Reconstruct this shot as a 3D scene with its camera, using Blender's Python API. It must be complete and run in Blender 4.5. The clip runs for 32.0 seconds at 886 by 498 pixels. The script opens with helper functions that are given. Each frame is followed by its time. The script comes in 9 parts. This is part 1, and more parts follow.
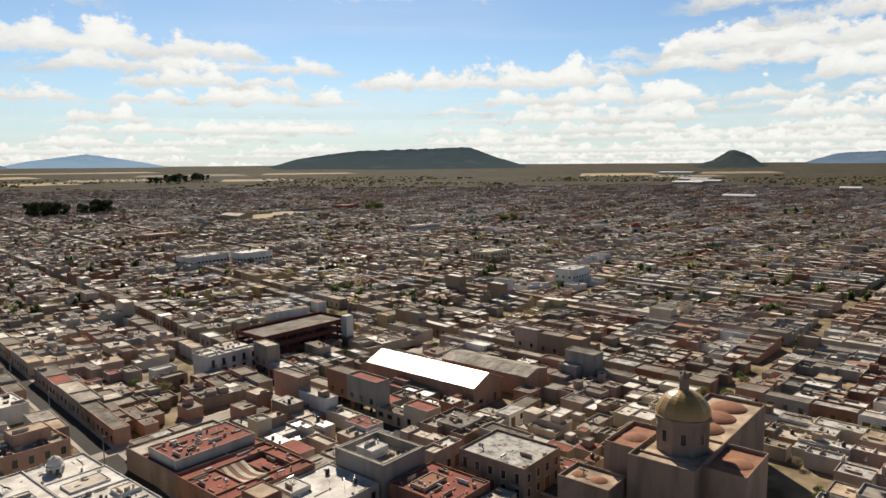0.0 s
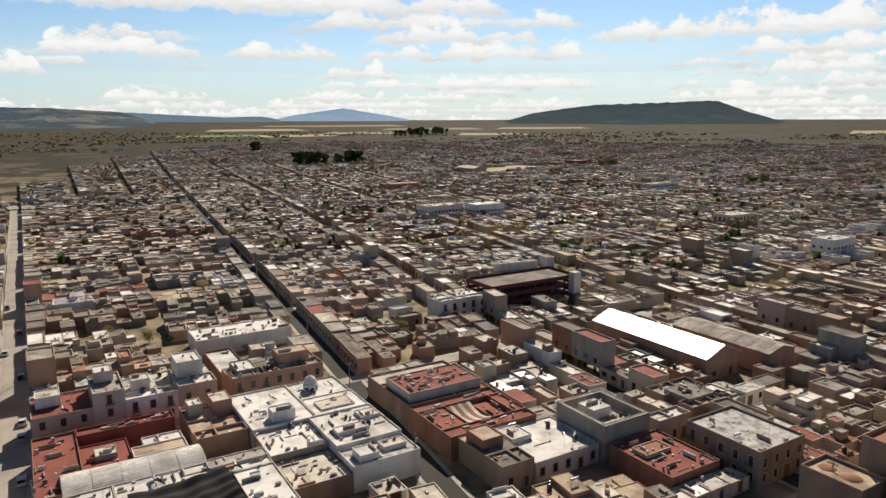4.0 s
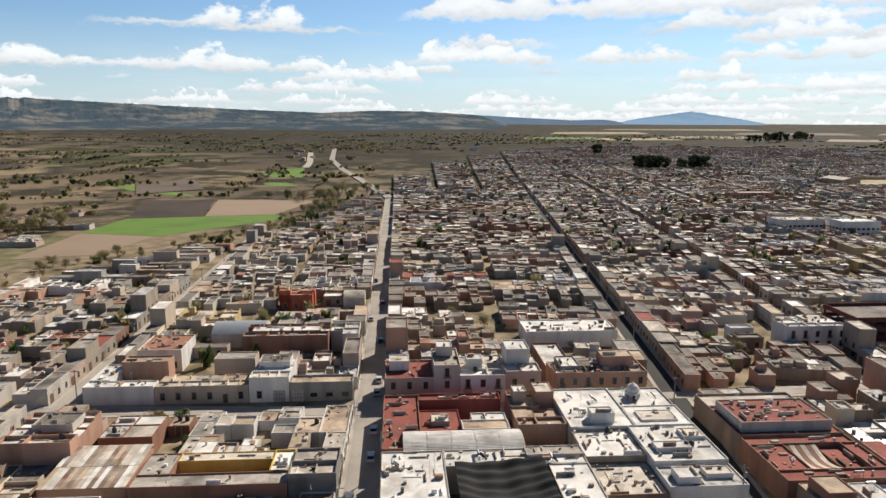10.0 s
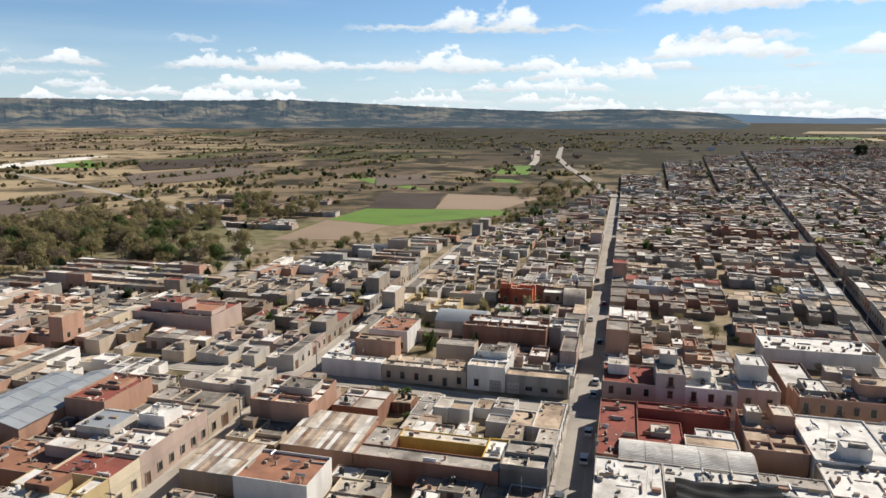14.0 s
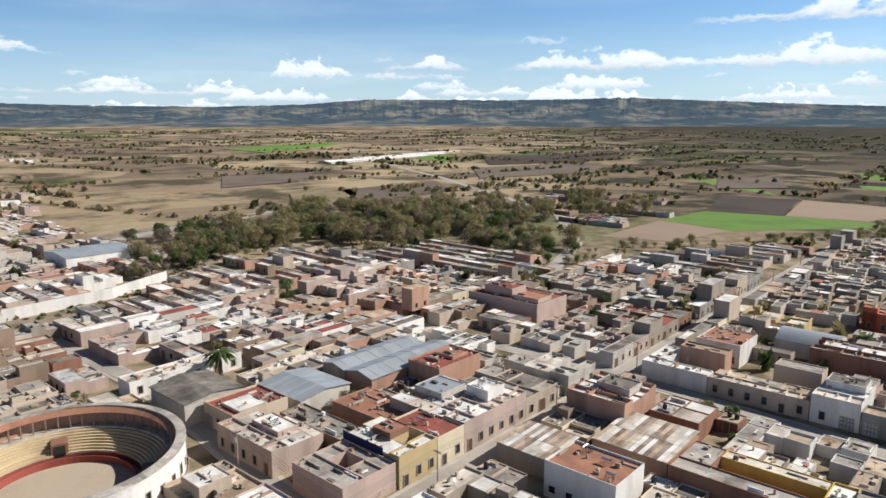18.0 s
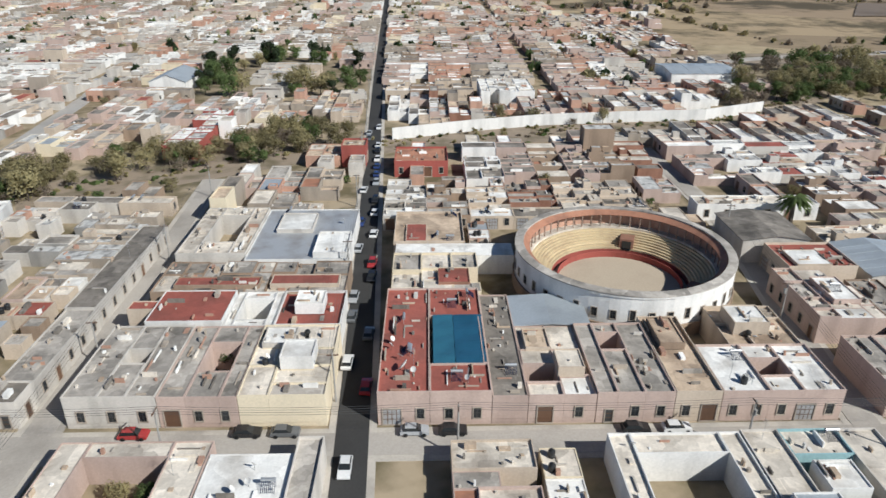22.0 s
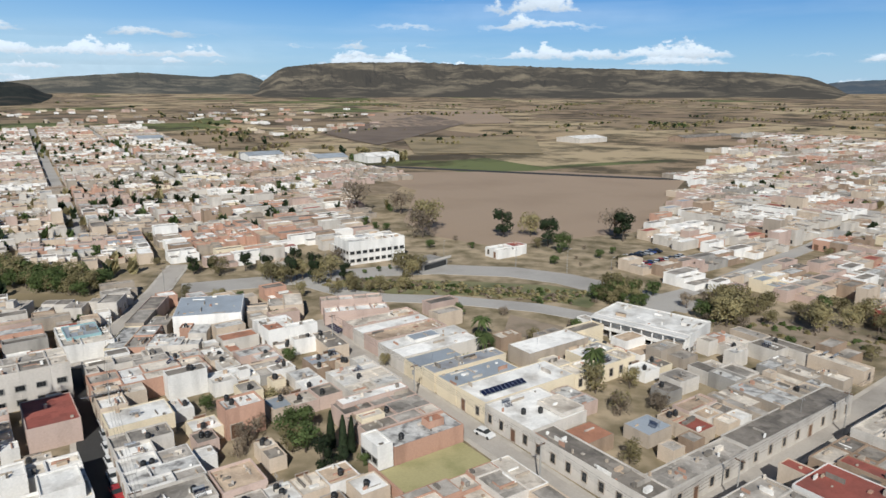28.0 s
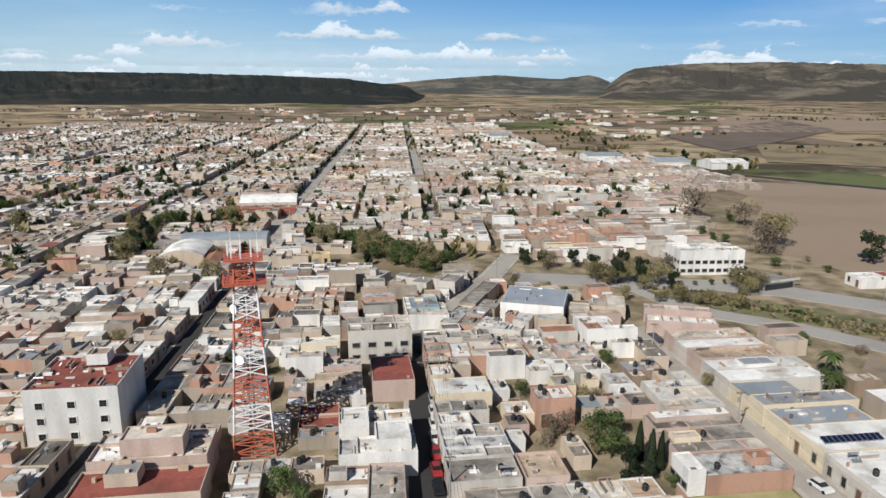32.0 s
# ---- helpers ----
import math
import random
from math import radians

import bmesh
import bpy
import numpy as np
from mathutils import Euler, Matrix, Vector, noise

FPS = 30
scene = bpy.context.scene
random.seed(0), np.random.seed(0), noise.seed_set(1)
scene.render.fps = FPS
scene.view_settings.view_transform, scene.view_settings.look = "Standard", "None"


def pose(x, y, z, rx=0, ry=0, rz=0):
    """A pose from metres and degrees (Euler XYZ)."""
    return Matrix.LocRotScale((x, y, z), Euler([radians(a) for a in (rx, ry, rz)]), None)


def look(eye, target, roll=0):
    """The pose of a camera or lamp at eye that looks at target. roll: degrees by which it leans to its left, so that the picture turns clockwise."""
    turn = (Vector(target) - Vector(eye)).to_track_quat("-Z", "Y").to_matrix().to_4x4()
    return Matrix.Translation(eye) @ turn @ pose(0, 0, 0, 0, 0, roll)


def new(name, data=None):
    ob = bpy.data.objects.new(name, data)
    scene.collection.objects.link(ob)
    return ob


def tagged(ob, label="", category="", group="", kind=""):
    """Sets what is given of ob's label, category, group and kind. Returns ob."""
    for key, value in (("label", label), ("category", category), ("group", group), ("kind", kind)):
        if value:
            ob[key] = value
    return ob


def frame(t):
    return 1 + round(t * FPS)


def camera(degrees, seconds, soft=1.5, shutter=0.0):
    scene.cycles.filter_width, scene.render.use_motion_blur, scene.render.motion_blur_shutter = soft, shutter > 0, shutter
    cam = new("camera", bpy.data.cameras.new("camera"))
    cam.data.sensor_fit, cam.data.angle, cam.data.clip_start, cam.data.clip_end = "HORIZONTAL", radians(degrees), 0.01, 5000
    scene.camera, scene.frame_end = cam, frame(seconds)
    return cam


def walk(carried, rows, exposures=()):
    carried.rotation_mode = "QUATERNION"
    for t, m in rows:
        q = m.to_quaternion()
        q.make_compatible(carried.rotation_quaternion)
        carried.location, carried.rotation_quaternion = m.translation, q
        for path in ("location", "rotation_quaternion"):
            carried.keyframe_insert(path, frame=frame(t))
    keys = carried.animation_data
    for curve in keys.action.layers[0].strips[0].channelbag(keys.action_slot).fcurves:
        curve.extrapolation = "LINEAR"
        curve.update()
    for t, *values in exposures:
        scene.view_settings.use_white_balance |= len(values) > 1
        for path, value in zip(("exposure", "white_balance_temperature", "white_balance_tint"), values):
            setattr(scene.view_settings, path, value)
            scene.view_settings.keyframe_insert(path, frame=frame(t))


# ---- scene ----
SKY, CLOUD = 0.051, 15.6
EXPOSURES = [(0.0, 0.20, 7600, 12), (8.0, 0.25, 7150, 12), (13.0, 0.34, 6850, 11), (18.0, 0.38, 6450, 10), (20.0, 0.43, 6080, 7), (22.0, 0.32, 6000, 7), (24.0, 0.25, 5970, 7), (28.0, 0.17, 6150, 8), (32.0, 0.12, 6250, 9)]
# camera: seconds, x, y, z, yaw, pitch, lean of a hovering drone that turns on the spot
cam = camera(65.18, 32.0, soft=1.5, shutter=0.2)
ROWS = [
    (0.0, 0.00, -0.00, 70.00, 0.000, -7.033, 0.381),
    (0.5, -0.02, 0.31, 69.89, 2.385, -7.007, 0.386),
    (1.0, -0.07, 0.56, 69.81, 4.759, -6.992, 0.383),
    (1.5, -0.17, 0.72, 69.79, 7.141, -7.019, 0.369),
    (2.0, -0.28, 0.80, 69.81, 9.500, -7.496, 0.345),
    (2.5, -0.41, 0.83, 69.83, 11.872, -8.426, 0.276),
    (3.0, -0.56, 0.87, 69.84, 14.268, -9.404, 0.249),
    (3.5, -0.76, 0.92, 69.80, 16.611, -10.246, 0.176),
    (5.5, -1.00, 0.99, 69.70, 25.994, -10.610, 0.071),
    (6.0, -1.23, 1.07, 69.59, 28.309, -10.593, 0.051),
    (6.5, -1.40, 1.14, 69.52, 30.638, -10.612, 0.010),
    (7.0, -1.52, 1.17, 69.49, 32.966, -10.615, -0.023),
    (7.5, -1.60, 1.17, 69.51, 35.289, -10.632, -0.085),
    (8.0, -1.66, 1.20, 69.52, 37.590, -10.640, -0.120),
    (8.5, -1.73, 1.28, 69.51, 39.801, -10.633, -0.109),
    (9.0, -1.80, 1.36, 69.45, 42.000, -10.572, -0.135),
    (9.5, -1.90, 1.45, 69.34, 44.191, -10.471, -0.189),
    (10.0, -2.05, 1.52, 69.18, 46.365, -10.399, -0.224),
    (10.5, -2.26, 1.61, 69.00, 48.583, -10.401, -0.196),
    (11.0, -2.50, 1.70, 68.82, 50.832, -10.415, -0.201),
    (11.5, -2.72, 1.76, 68.66, 53.052, -10.448, -0.218),
    (12.0, -2.91, 1.78, 68.53, 55.275, -10.484, -0.212),
    (12.5, -3.09, 1.80, 68.41, 57.412, -10.488, -0.207),
    (13.0, -3.34, 1.87, 68.24, 59.676, -10.521, -0.209),
    (13.5, -3.75, 2.02, 67.95, 62.068, -10.534, -0.175),
    (15.5, -4.25, 2.18, 67.58, 73.801, -10.560, -0.071),
    (16.0, -4.67, 2.28, 67.28, 76.900, -10.572, -0.099),
    (16.5, -4.91, 2.28, 67.10, 80.451, -10.564, -0.152),
    (17.0, -5.02, 2.24, 66.99, 83.980, -10.547, -0.130),
    (17.5, -5.07, 2.16, 66.89, 87.669, -10.543, -0.024),
    (18.0, -5.14, 2.08, 66.75, 91.823, -10.692, -0.018),
    (18.5, -5.30, 1.99, 66.60, 96.654, -12.951, -0.170),
    (19.0, -5.54, 1.91, 66.48, 101.765, -16.743, -0.300),
    (19.5, -5.81, 1.84, 66.40, 106.987, -19.592, -0.266),
    (20.0, -6.03, 1.76, 66.34, 112.310, -20.814, -0.340),
    (20.5, -6.16, 1.71, 66.27, 119.337, -22.155, -0.430),
    (21.0, -6.25, 1.72, 66.21, 126.387, -23.434, -0.361),
    (21.5, -6.34, 1.79, 66.20, 132.632, -24.472, -0.309),
    (22.0, -6.48, 1.80, 66.25, 139.041, -24.812, -0.162),
    (22.5, -6.65, 1.67, 66.30, 144.625, -24.712, -0.065),
    (23.0, -6.80, 1.40, 66.29, 150.077, -22.660, -0.052),
    (23.5, -6.91, 1.07, 66.18, 155.463, -18.439, -0.102),
    (24.0, -6.97, 0.74, 65.96, 160.965, -14.226, -0.072),
    (24.5, -6.97, 0.46, 65.73, 166.451, -13.128, -0.023),
    (25.0, -6.96, 0.33, 65.60, 171.035, -13.046, -0.030),
    (25.5, -6.96, 0.43, 65.68, 174.998, -13.014, -0.112),
    (27.5, -6.97, 0.61, 65.90, 190.940, -13.071, -0.028),
    (28.0, -6.93, 0.60, 66.05, 194.942, -13.057, -0.094),
    (28.5, -6.83, 0.41, 66.06, 198.940, -13.019, -0.094),
    (29.0, -6.74, 0.27, 66.04, 202.842, -12.958, -0.227),
    (29.5, -6.68, 0.25, 66.04, 206.229, -12.949, -0.299),
    (30.0, -6.62, 0.25, 66.02, 209.250, -12.961, -0.297),
    (30.5, -6.55, 0.17, 65.93, 212.472, -12.972, -0.279),
    (31.0, -6.46, -0.03, 65.76, 215.711, -12.979, -0.342),
    (31.5, -6.36, -0.29, 65.53, 219.047, -12.989, -0.314),
    (32.0, -6.24, -0.58, 65.28, 222.300, -12.985, -0.271),
]
walk(cam, [(t, pose(x, y, z, 90 + pitch, lean, yaw)) for t, x, y, z, yaw, pitch, lean in ROWS], EXPOSURES)

# ---- light ----
SUN_AZ, SUN_EL = radians(101), radians(37)
SUN_WAY = Vector((math.cos(SUN_AZ) * math.cos(SUN_EL), math.sin(SUN_AZ) * math.cos(SUN_EL), math.sin(SUN_EL)))
sun = new("sun", bpy.data.lights.new("sun", "SUN"))
sun.data.energy, sun.data.angle, sun.data.color = 5.0, radians(0.53), (1.0, 0.95, 0.87)
sun.matrix_world = look(SUN_WAY * 100, (0, 0, 0))

world = bpy.data.worlds.new("sky")
scene.world = world
world.use_nodes = True
wt = world.node_tree
wt.nodes.clear()


def wnode(kind, **values):
    n = wt.nodes.new(kind)
    for k, v in values.items():
        n.inputs[k].default_value = v
    return n


sky = wt.nodes.new("ShaderNodeTexSky")
sky.sky_type, sky.sun_disc = "NISHITA", False
sky.sun_elevation, sky.sun_rotation = SUN_EL, radians(90) - SUN_AZ
sky.altitude, sky.air_density, sky.dust_density, sky.ozone_density = 1900, 1.2, 0.7, 1.5
# fair-weather cumulus: rows of flat-based, lumpy-topped clouds that shrink towards the horizon
wco = wt.nodes.new("ShaderNodeTexCoord")
wsep = wt.nodes.new("ShaderNodeSeparateXYZ")
wt.links.new(wco.outputs["Generated"], wsep.inputs[0])


def wmath(op, a, b=None, c=None):
    n = wt.nodes.new("ShaderNodeMath")
    n.operation = op
    for i, v in enumerate((a, b, c)):
        if v is None:
            continue
        if isinstance(v, (int, float)):
            n.inputs[i].default_value = v
        else:
            wt.links.new(v, n.inputs[i])
    return n.outputs[0]


def wrange(v, lo, hi, a=0.0, b=1.0, smooth=False):
    n = wnode("ShaderNodeMapRange", **{"From Min": lo, "From Max": hi, "To Min": a, "To Max": b})
    if smooth:
        n.interpolation_type = "SMOOTHSTEP"
    wt.links.new(v, n.inputs["Value"])
    return n.outputs[0]


def wnoise(x, y, z, scale, detail, rough=0.5):
    c = wt.nodes.new("ShaderNodeCombineXYZ")
    for k, v in enumerate((x, y, z)):
        wt.links.new(v, c.inputs[k])
    n = wnode("ShaderNodeTexNoise", Scale=scale, Detail=detail, Roughness=rough)
    wt.links.new(c.outputs[0], n.inputs["Vector"])
    return n.outputs[0]


up = wmath("MAXIMUM", wsep.outputs["Z"], 0.0)
flat_len = wmath("SQRT", wmath("ADD", wmath("MULTIPLY", wsep.outputs["X"], wsep.outputs["X"]), wmath("MAXIMUM", wmath("MULTIPLY", wsep.outputs["Y"], wsep.outputs["Y"]), 1e-5)))
hx, hy = wmath("DIVIDE", wsep.outputs["X"], flat_len), wmath("DIVIDE", wsep.outputs["Y"], flat_len)
CLOUD_ROWS = 2.5
deck = wmath("MULTIPLY", wmath("LOGARITHM", wmath("ADD", up, 0.040), math.e), CLOUD_ROWS)
# fewer clouds high up and away from the sun
thin = wmath("ADD", wmath("MULTIPLY", up, 0.30), wmath("MULTIPLY", wsep.outputs["Y"], -0.045))
thin = wmath("SUBTRACT", thin, wmath("MULTIPLY", wmath("MAXIMUM", wsep.outputs["X"], 0.0), wmath("MULTIPLY", wmath("MAXIMUM", wsep.outputs["Y"], 0.0), 0.34)))
thin = wmath("ADD", thin, wrange(up, 0.0, 0.085, -0.06, 0.0))


def cloud_rows(shift, seed, bar):
    """One set of cloud rows: how solid it is, and how bright."""
    w = wmath("ADD", deck, shift)
    row = wmath("FLOOR", w)
    h = wmath("SUBTRACT", w, row)
    f = wmath("EXPONENT", wmath("MULTIPLY", row, -1.0 / CLOUD_ROWS))
    px, py = wmath("MULTIPLY", hx, f), wmath("MULTIPLY", hy, f)
    wisp = wnoise(px, py, wmath("MULTIPLY_ADD", h, 0.8, seed), 11.0, 5.0, 0.65)
    place = wnoise(px, py, wmath("MULTIPLY_ADD", row, 7.31, seed), 0.52, 3.0, 0.45)
    lump = wnoise(px, py, wmath("MULTIPLY_ADD", h, 0.62, wmath("MULTIPLY_ADD", row, 3.7, seed)), 3.4, 7.0, 0.56)
    tall = wmath("MULTIPLY", wrange(wmath("SUBTRACT", place, thin), bar, bar + 0.13), 0.86)
    top = wmath("ADD", wmath("MULTIPLY", tall, wrange(lump, 0.30, 0.66, 0.35, 1.05)), wmath("MULTIPLY", wmath("SUBTRACT", wisp, 0.5), 0.34))
    foot = wmath("ADD", wmath("MULTIPLY_ADD", wmath("SUBTRACT", lump, 0.5), 0.55, 0.12), wmath("MULTIPLY", wmath("SUBTRACT", wisp, 0.5), 0.30))
    solid = wmath("MULTIPLY", wrange(wmath("SUBTRACT", top, h), -0.02, 0.16, smooth=True), wrange(wmath("SUBTRACT", h, foot), -0.06, 0.10, smooth=True))
    solid = wmath("MULTIPLY", solid, wrange(tall, 0.02, 0.16))
    light = wmath("MULTIPLY", wrange(wmath("SUBTRACT", h, foot), 0.0, 0.24, 0.80, 1.0, True), wrange(lump, 0.34, 0.60, 0.90, 1.08))
    return solid, light


near_solid, near_light = cloud_rows(0.0, 1.7, 0.505)
far_solid, far_light = cloud_rows(0.43, 23.9, 0.490)
low_solid, low_light = cloud_rows(0.71, 41.3, 0.505)
far_light = wmath("ADD", wmath("MULTIPLY", far_light, far_solid), wmath("MULTIPLY", low_light, wmath("SUBTRACT", 1.0, far_solid)))
far_solid = wmath("MAXIMUM", far_solid, low_solid)
veil = wmath("MULTIPLY", wrange(wnoise(hx, hy, wmath("MULTIPLY", up, 9.0), 1.7, 5.0), 0.50, 0.72), wrange(up, 0.02, 0.12, 0.42, 0.18))
cover = wmath("MAXIMUM", wmath("MAXIMUM", near_solid, far_solid), veil)
edge = wmath("MULTIPLY", cover, wrange(up, 0.24, 0.5, 0.95, 0.25))
shade = wt.nodes.new("ShaderNodeMix")
wt.links.new(near_solid, shade.inputs[0])
wt.links.new(far_light, shade.inputs[2])
wt.links.new(near_light, shade.inputs[3])
white = wt.nodes.new("ShaderNodeMix")
white.data_type, white.blend_type = "RGBA", "MULTIPLY"
white.inputs["Factor"].default_value = 1.0
white.inputs["A"].default_value = (CLOUD * 0.90, CLOUD * 0.985, CLOUD * 1.07, 1)
wt.links.new(shade.outputs[0], white.inputs["B"])
skymix = wt.nodes.new("ShaderNodeMix")
skymix.data_type = "RGBA"
wt.links.new(edge, skymix.inputs["Factor"])
blue = wt.nodes.new("ShaderNodeMix")  # clear highland air
blue.data_type, blue.blend_type = "RGBA", "MULTIPLY"
blue.inputs["Factor"].default_value = 1.0
blue.inputs["B"].default_value = (0.80, 0.96, 1.16, 1)
wt.links.new(sky.outputs[0], blue.inputs["A"])
# deeper blue away from the sun, pale haze low down
deep = wnode("ShaderNodeMapRange", **{"From Min": -0.98, "From Max": -0.42})
wt.links.new(wsep.outputs["Y"], deep.inputs["Value"])
away = wt.nodes.new("ShaderNodeMix")
away.data_type = "RGBA"
away.inputs["A"].default_value, away.inputs["B"].default_value = (0.39, 0.80, 1.16, 1), (1.46, 1.56, 1.60, 1)
wt.links.new(deep.outputs[0], away.inputs["Factor"])
blue2 = wt.nodes.new("ShaderNodeMix")
blue2.data_type, blue2.blend_type = "RGBA", "MULTIPLY"
blue2.inputs["Factor"].default_value = 1.0
wt.links.new(blue.outputs["Result"], blue2.inputs["A"])
wt.links.new(away.outputs["Result"], blue2.inputs["B"])
haze = wnode("ShaderNodeMapRange", **{"From Min": 0.0, "From Max": 0.13, "To Min": 0.72, "To Max": 0.0})
wt.links.new(up, haze.inputs["Value"])
blue3 = wt.nodes.new("ShaderNodeMix")
blue3.data_type = "RGBA"
blue3.inputs["B"].default_value = (9.2, 11.6, 14.2, 1)
wt.links.new(haze.outputs[0], blue3.inputs["Factor"])
zenith = wt.nodes.new("ShaderNodeMix")  # the dark blue of a highland zenith
zenith.data_type, zenith.blend_type = "RGBA", "MULTIPLY"
zenith.inputs["Factor"].default_value = 1.0
wt.links.new(blue2.outputs["Result"], zenith.inputs["A"])
wt.links.new(wrange(up, 0.22, 0.60, 1.0, 0.38), zenith.inputs["B"])
wt.links.new(zenith.outputs["Result"], blue3.inputs["A"])
wt.links.new(blue3.outputs["Result"], skymix.inputs["A"])
wt.links.new(white.outputs["Result"], skymix.inputs["B"])
wbg = wnode("ShaderNodeBackground", Strength=SKY)
wt.links.new(skymix.outputs["Result"], wbg.inputs["Color"])
wout = wt.nodes.new("ShaderNodeOutputWorld")
wt.links.new(wbg.outputs[0], wout.inputs["Surface"])

# ---- materials ----
AGE, GREY = 0.80, 0.16


def aged(c):
    """Sun-bleached, dusty version of a paint or stone colour."""
    g = 0.3 * c[0] + 0.55 * c[1] + 0.15 * c[2]
    return tuple(AGE * (x + (g - x) * GREY) for x in c)


def surface(name, colour, rough=0.85, stain=0.25, size=1.5, dark=None, bump=0.25, metal=0.0, vary=0.10, streak=False, patches=0.0):
    """A weathered surface: base colour, broad stains towards 'dark', fine grain, bump, and a shade of its own for each object."""
    m = bpy.data.materials.new(name)
    m.use_nodes = True
    nt = m.node_tree
    b = nt.nodes["Principled BSDF"]
    colour = aged(colour)
    dark = aged(dark) if dark else tuple(c * 0.55 for c in colour)
    geo = nt.nodes.new("ShaderNodeNewGeometry")
    info = nt.nodes.new("ShaderNodeObjectInfo")
    n1 = nt.nodes.new("ShaderNodeTexNoise")
    n1.inputs["Scale"].default_value, n1.inputs["Detail"].default_value = 1.0 / size / 2.2, 6
    n2 = nt.nodes.new("ShaderNodeTexNoise")
    n2.inputs["Scale"].default_value, n2.inputs["Detail"].default_value = 3.1, 5
    src = geo.outputs["Position"]
    if streak:
        mp = nt.nodes.new("ShaderNodeMapping")
        mp.inputs["Scale"].default_value = (1, 1, 0.22)
        nt.links.new(src, mp.inputs["Vector"])
        src = mp.outputs[0]
    nt.links.new(src, n1.inputs["Vector"])
    nt.links.new(geo.outputs["Position"], n2.inputs["Vector"])
    ramp = nt.nodes.new("ShaderNodeMapRange")
    ramp.inputs["From Min"].default_value, ramp.inputs["From Max"].default_value = 0.46, 0.68
    ramp.inputs["To Max"].default_value = stain * 1.6
    nt.links.new(n1.outputs[0], ramp.inputs["Value"])
    mix = nt.nodes.new("ShaderNodeMix")
    mix.data_type = "RGBA"
    mix.inputs["A"].default_value, mix.inputs["B"].default_value = (*colour, 1), (*dark, 1)
    nt.links.new(ramp.outputs[0], mix.inputs["Factor"])
    hsv = nt.nodes.new("ShaderNodeHueSaturation")
    val = nt.nodes.new("ShaderNodeMath")
    val.operation = "MULTIPLY_ADD"
    nt.links.new(info.outputs["Random"], val.inputs[0])
    val.inputs[1].default_value, val.inputs[2].default_value = 2 * vary, 1 - vary
    grain = nt.nodes.new("ShaderNodeMath")
    grain.operation = "MULTIPLY_ADD"
    nt.links.new(n2.outputs[0], grain.inputs[0])
    grain.inputs[1].default_value, grain.inputs[2].default_value = 0.36, 0.82
    both = nt.nodes.new("ShaderNodeMath")
    both.operation = "MULTIPLY"
    nt.links.new(val.outputs[0], both.inputs[0])
    nt.links.new(grain.outputs[0], both.inputs[1])
    value = both.outputs[0]
    if patches:  # repairs and re-coated squares
        turn = nt.nodes.new("ShaderNodeMapping")
        turn.inputs["Rotation"].default_value, turn.inputs["Scale"].default_value = (0, 0, radians(-50.3)), (1, 1, 0.2)
        nt.links.new(geo.outputs["Position"], turn.inputs["Vector"])
        for scale, amount in ((0.33, patches), (1.1, patches * 0.5)):
            cell = nt.nodes.new("ShaderNodeTexVoronoi")
            cell.distance, cell.inputs["Scale"].default_value, cell.inputs["Randomness"].default_value = "CHEBYCHEV", scale, 0.9
            nt.links.new(turn.outputs[0], cell.inputs["Vector"])
            pickc = nt.nodes.new("ShaderNodeSeparateColor")
            nt.links.new(cell.outputs["Color"], pickc.inputs[0])
            amt = nt.nodes.new("ShaderNodeMath")
            amt.operation = "MULTIPLY_ADD"
            nt.links.new(pickc.outputs[0], amt.inputs[0])
            amt.inputs[1].default_value, amt.inputs[2].default_value = 2 * amount, 1 - amount
            mul = nt.nodes.new("ShaderNodeMath")
            mul.operation = "MULTIPLY"
            nt.links.new(value, mul.inputs[0])
            nt.links.new(amt.outputs[0], mul.inputs[1])
            value = mul.outputs[0]
    nt.links.new(value, hsv.inputs["Value"])
    nt.links.new(mix.outputs["Result"], hsv.inputs["Color"])
    nt.links.new(hsv.outputs[0], b.inputs["Base Color"])
    b.inputs["Roughness"].default_value, b.inputs["Metallic"].default_value = rough, metal
    b.inputs["Specular IOR Level"].default_value = 0.5 if rough < 0.7 else 0.15
    if bump:
        bp = nt.nodes.new("ShaderNodeBump")
        bp.inputs["Strength"].default_value, bp.inputs["Distance"].default_value = bump, 0.06
        nt.links.new(n2.outputs[0], bp.inputs["Height"])
        nt.links.new(bp.outputs[0], b.inputs["Normal"])
    return m


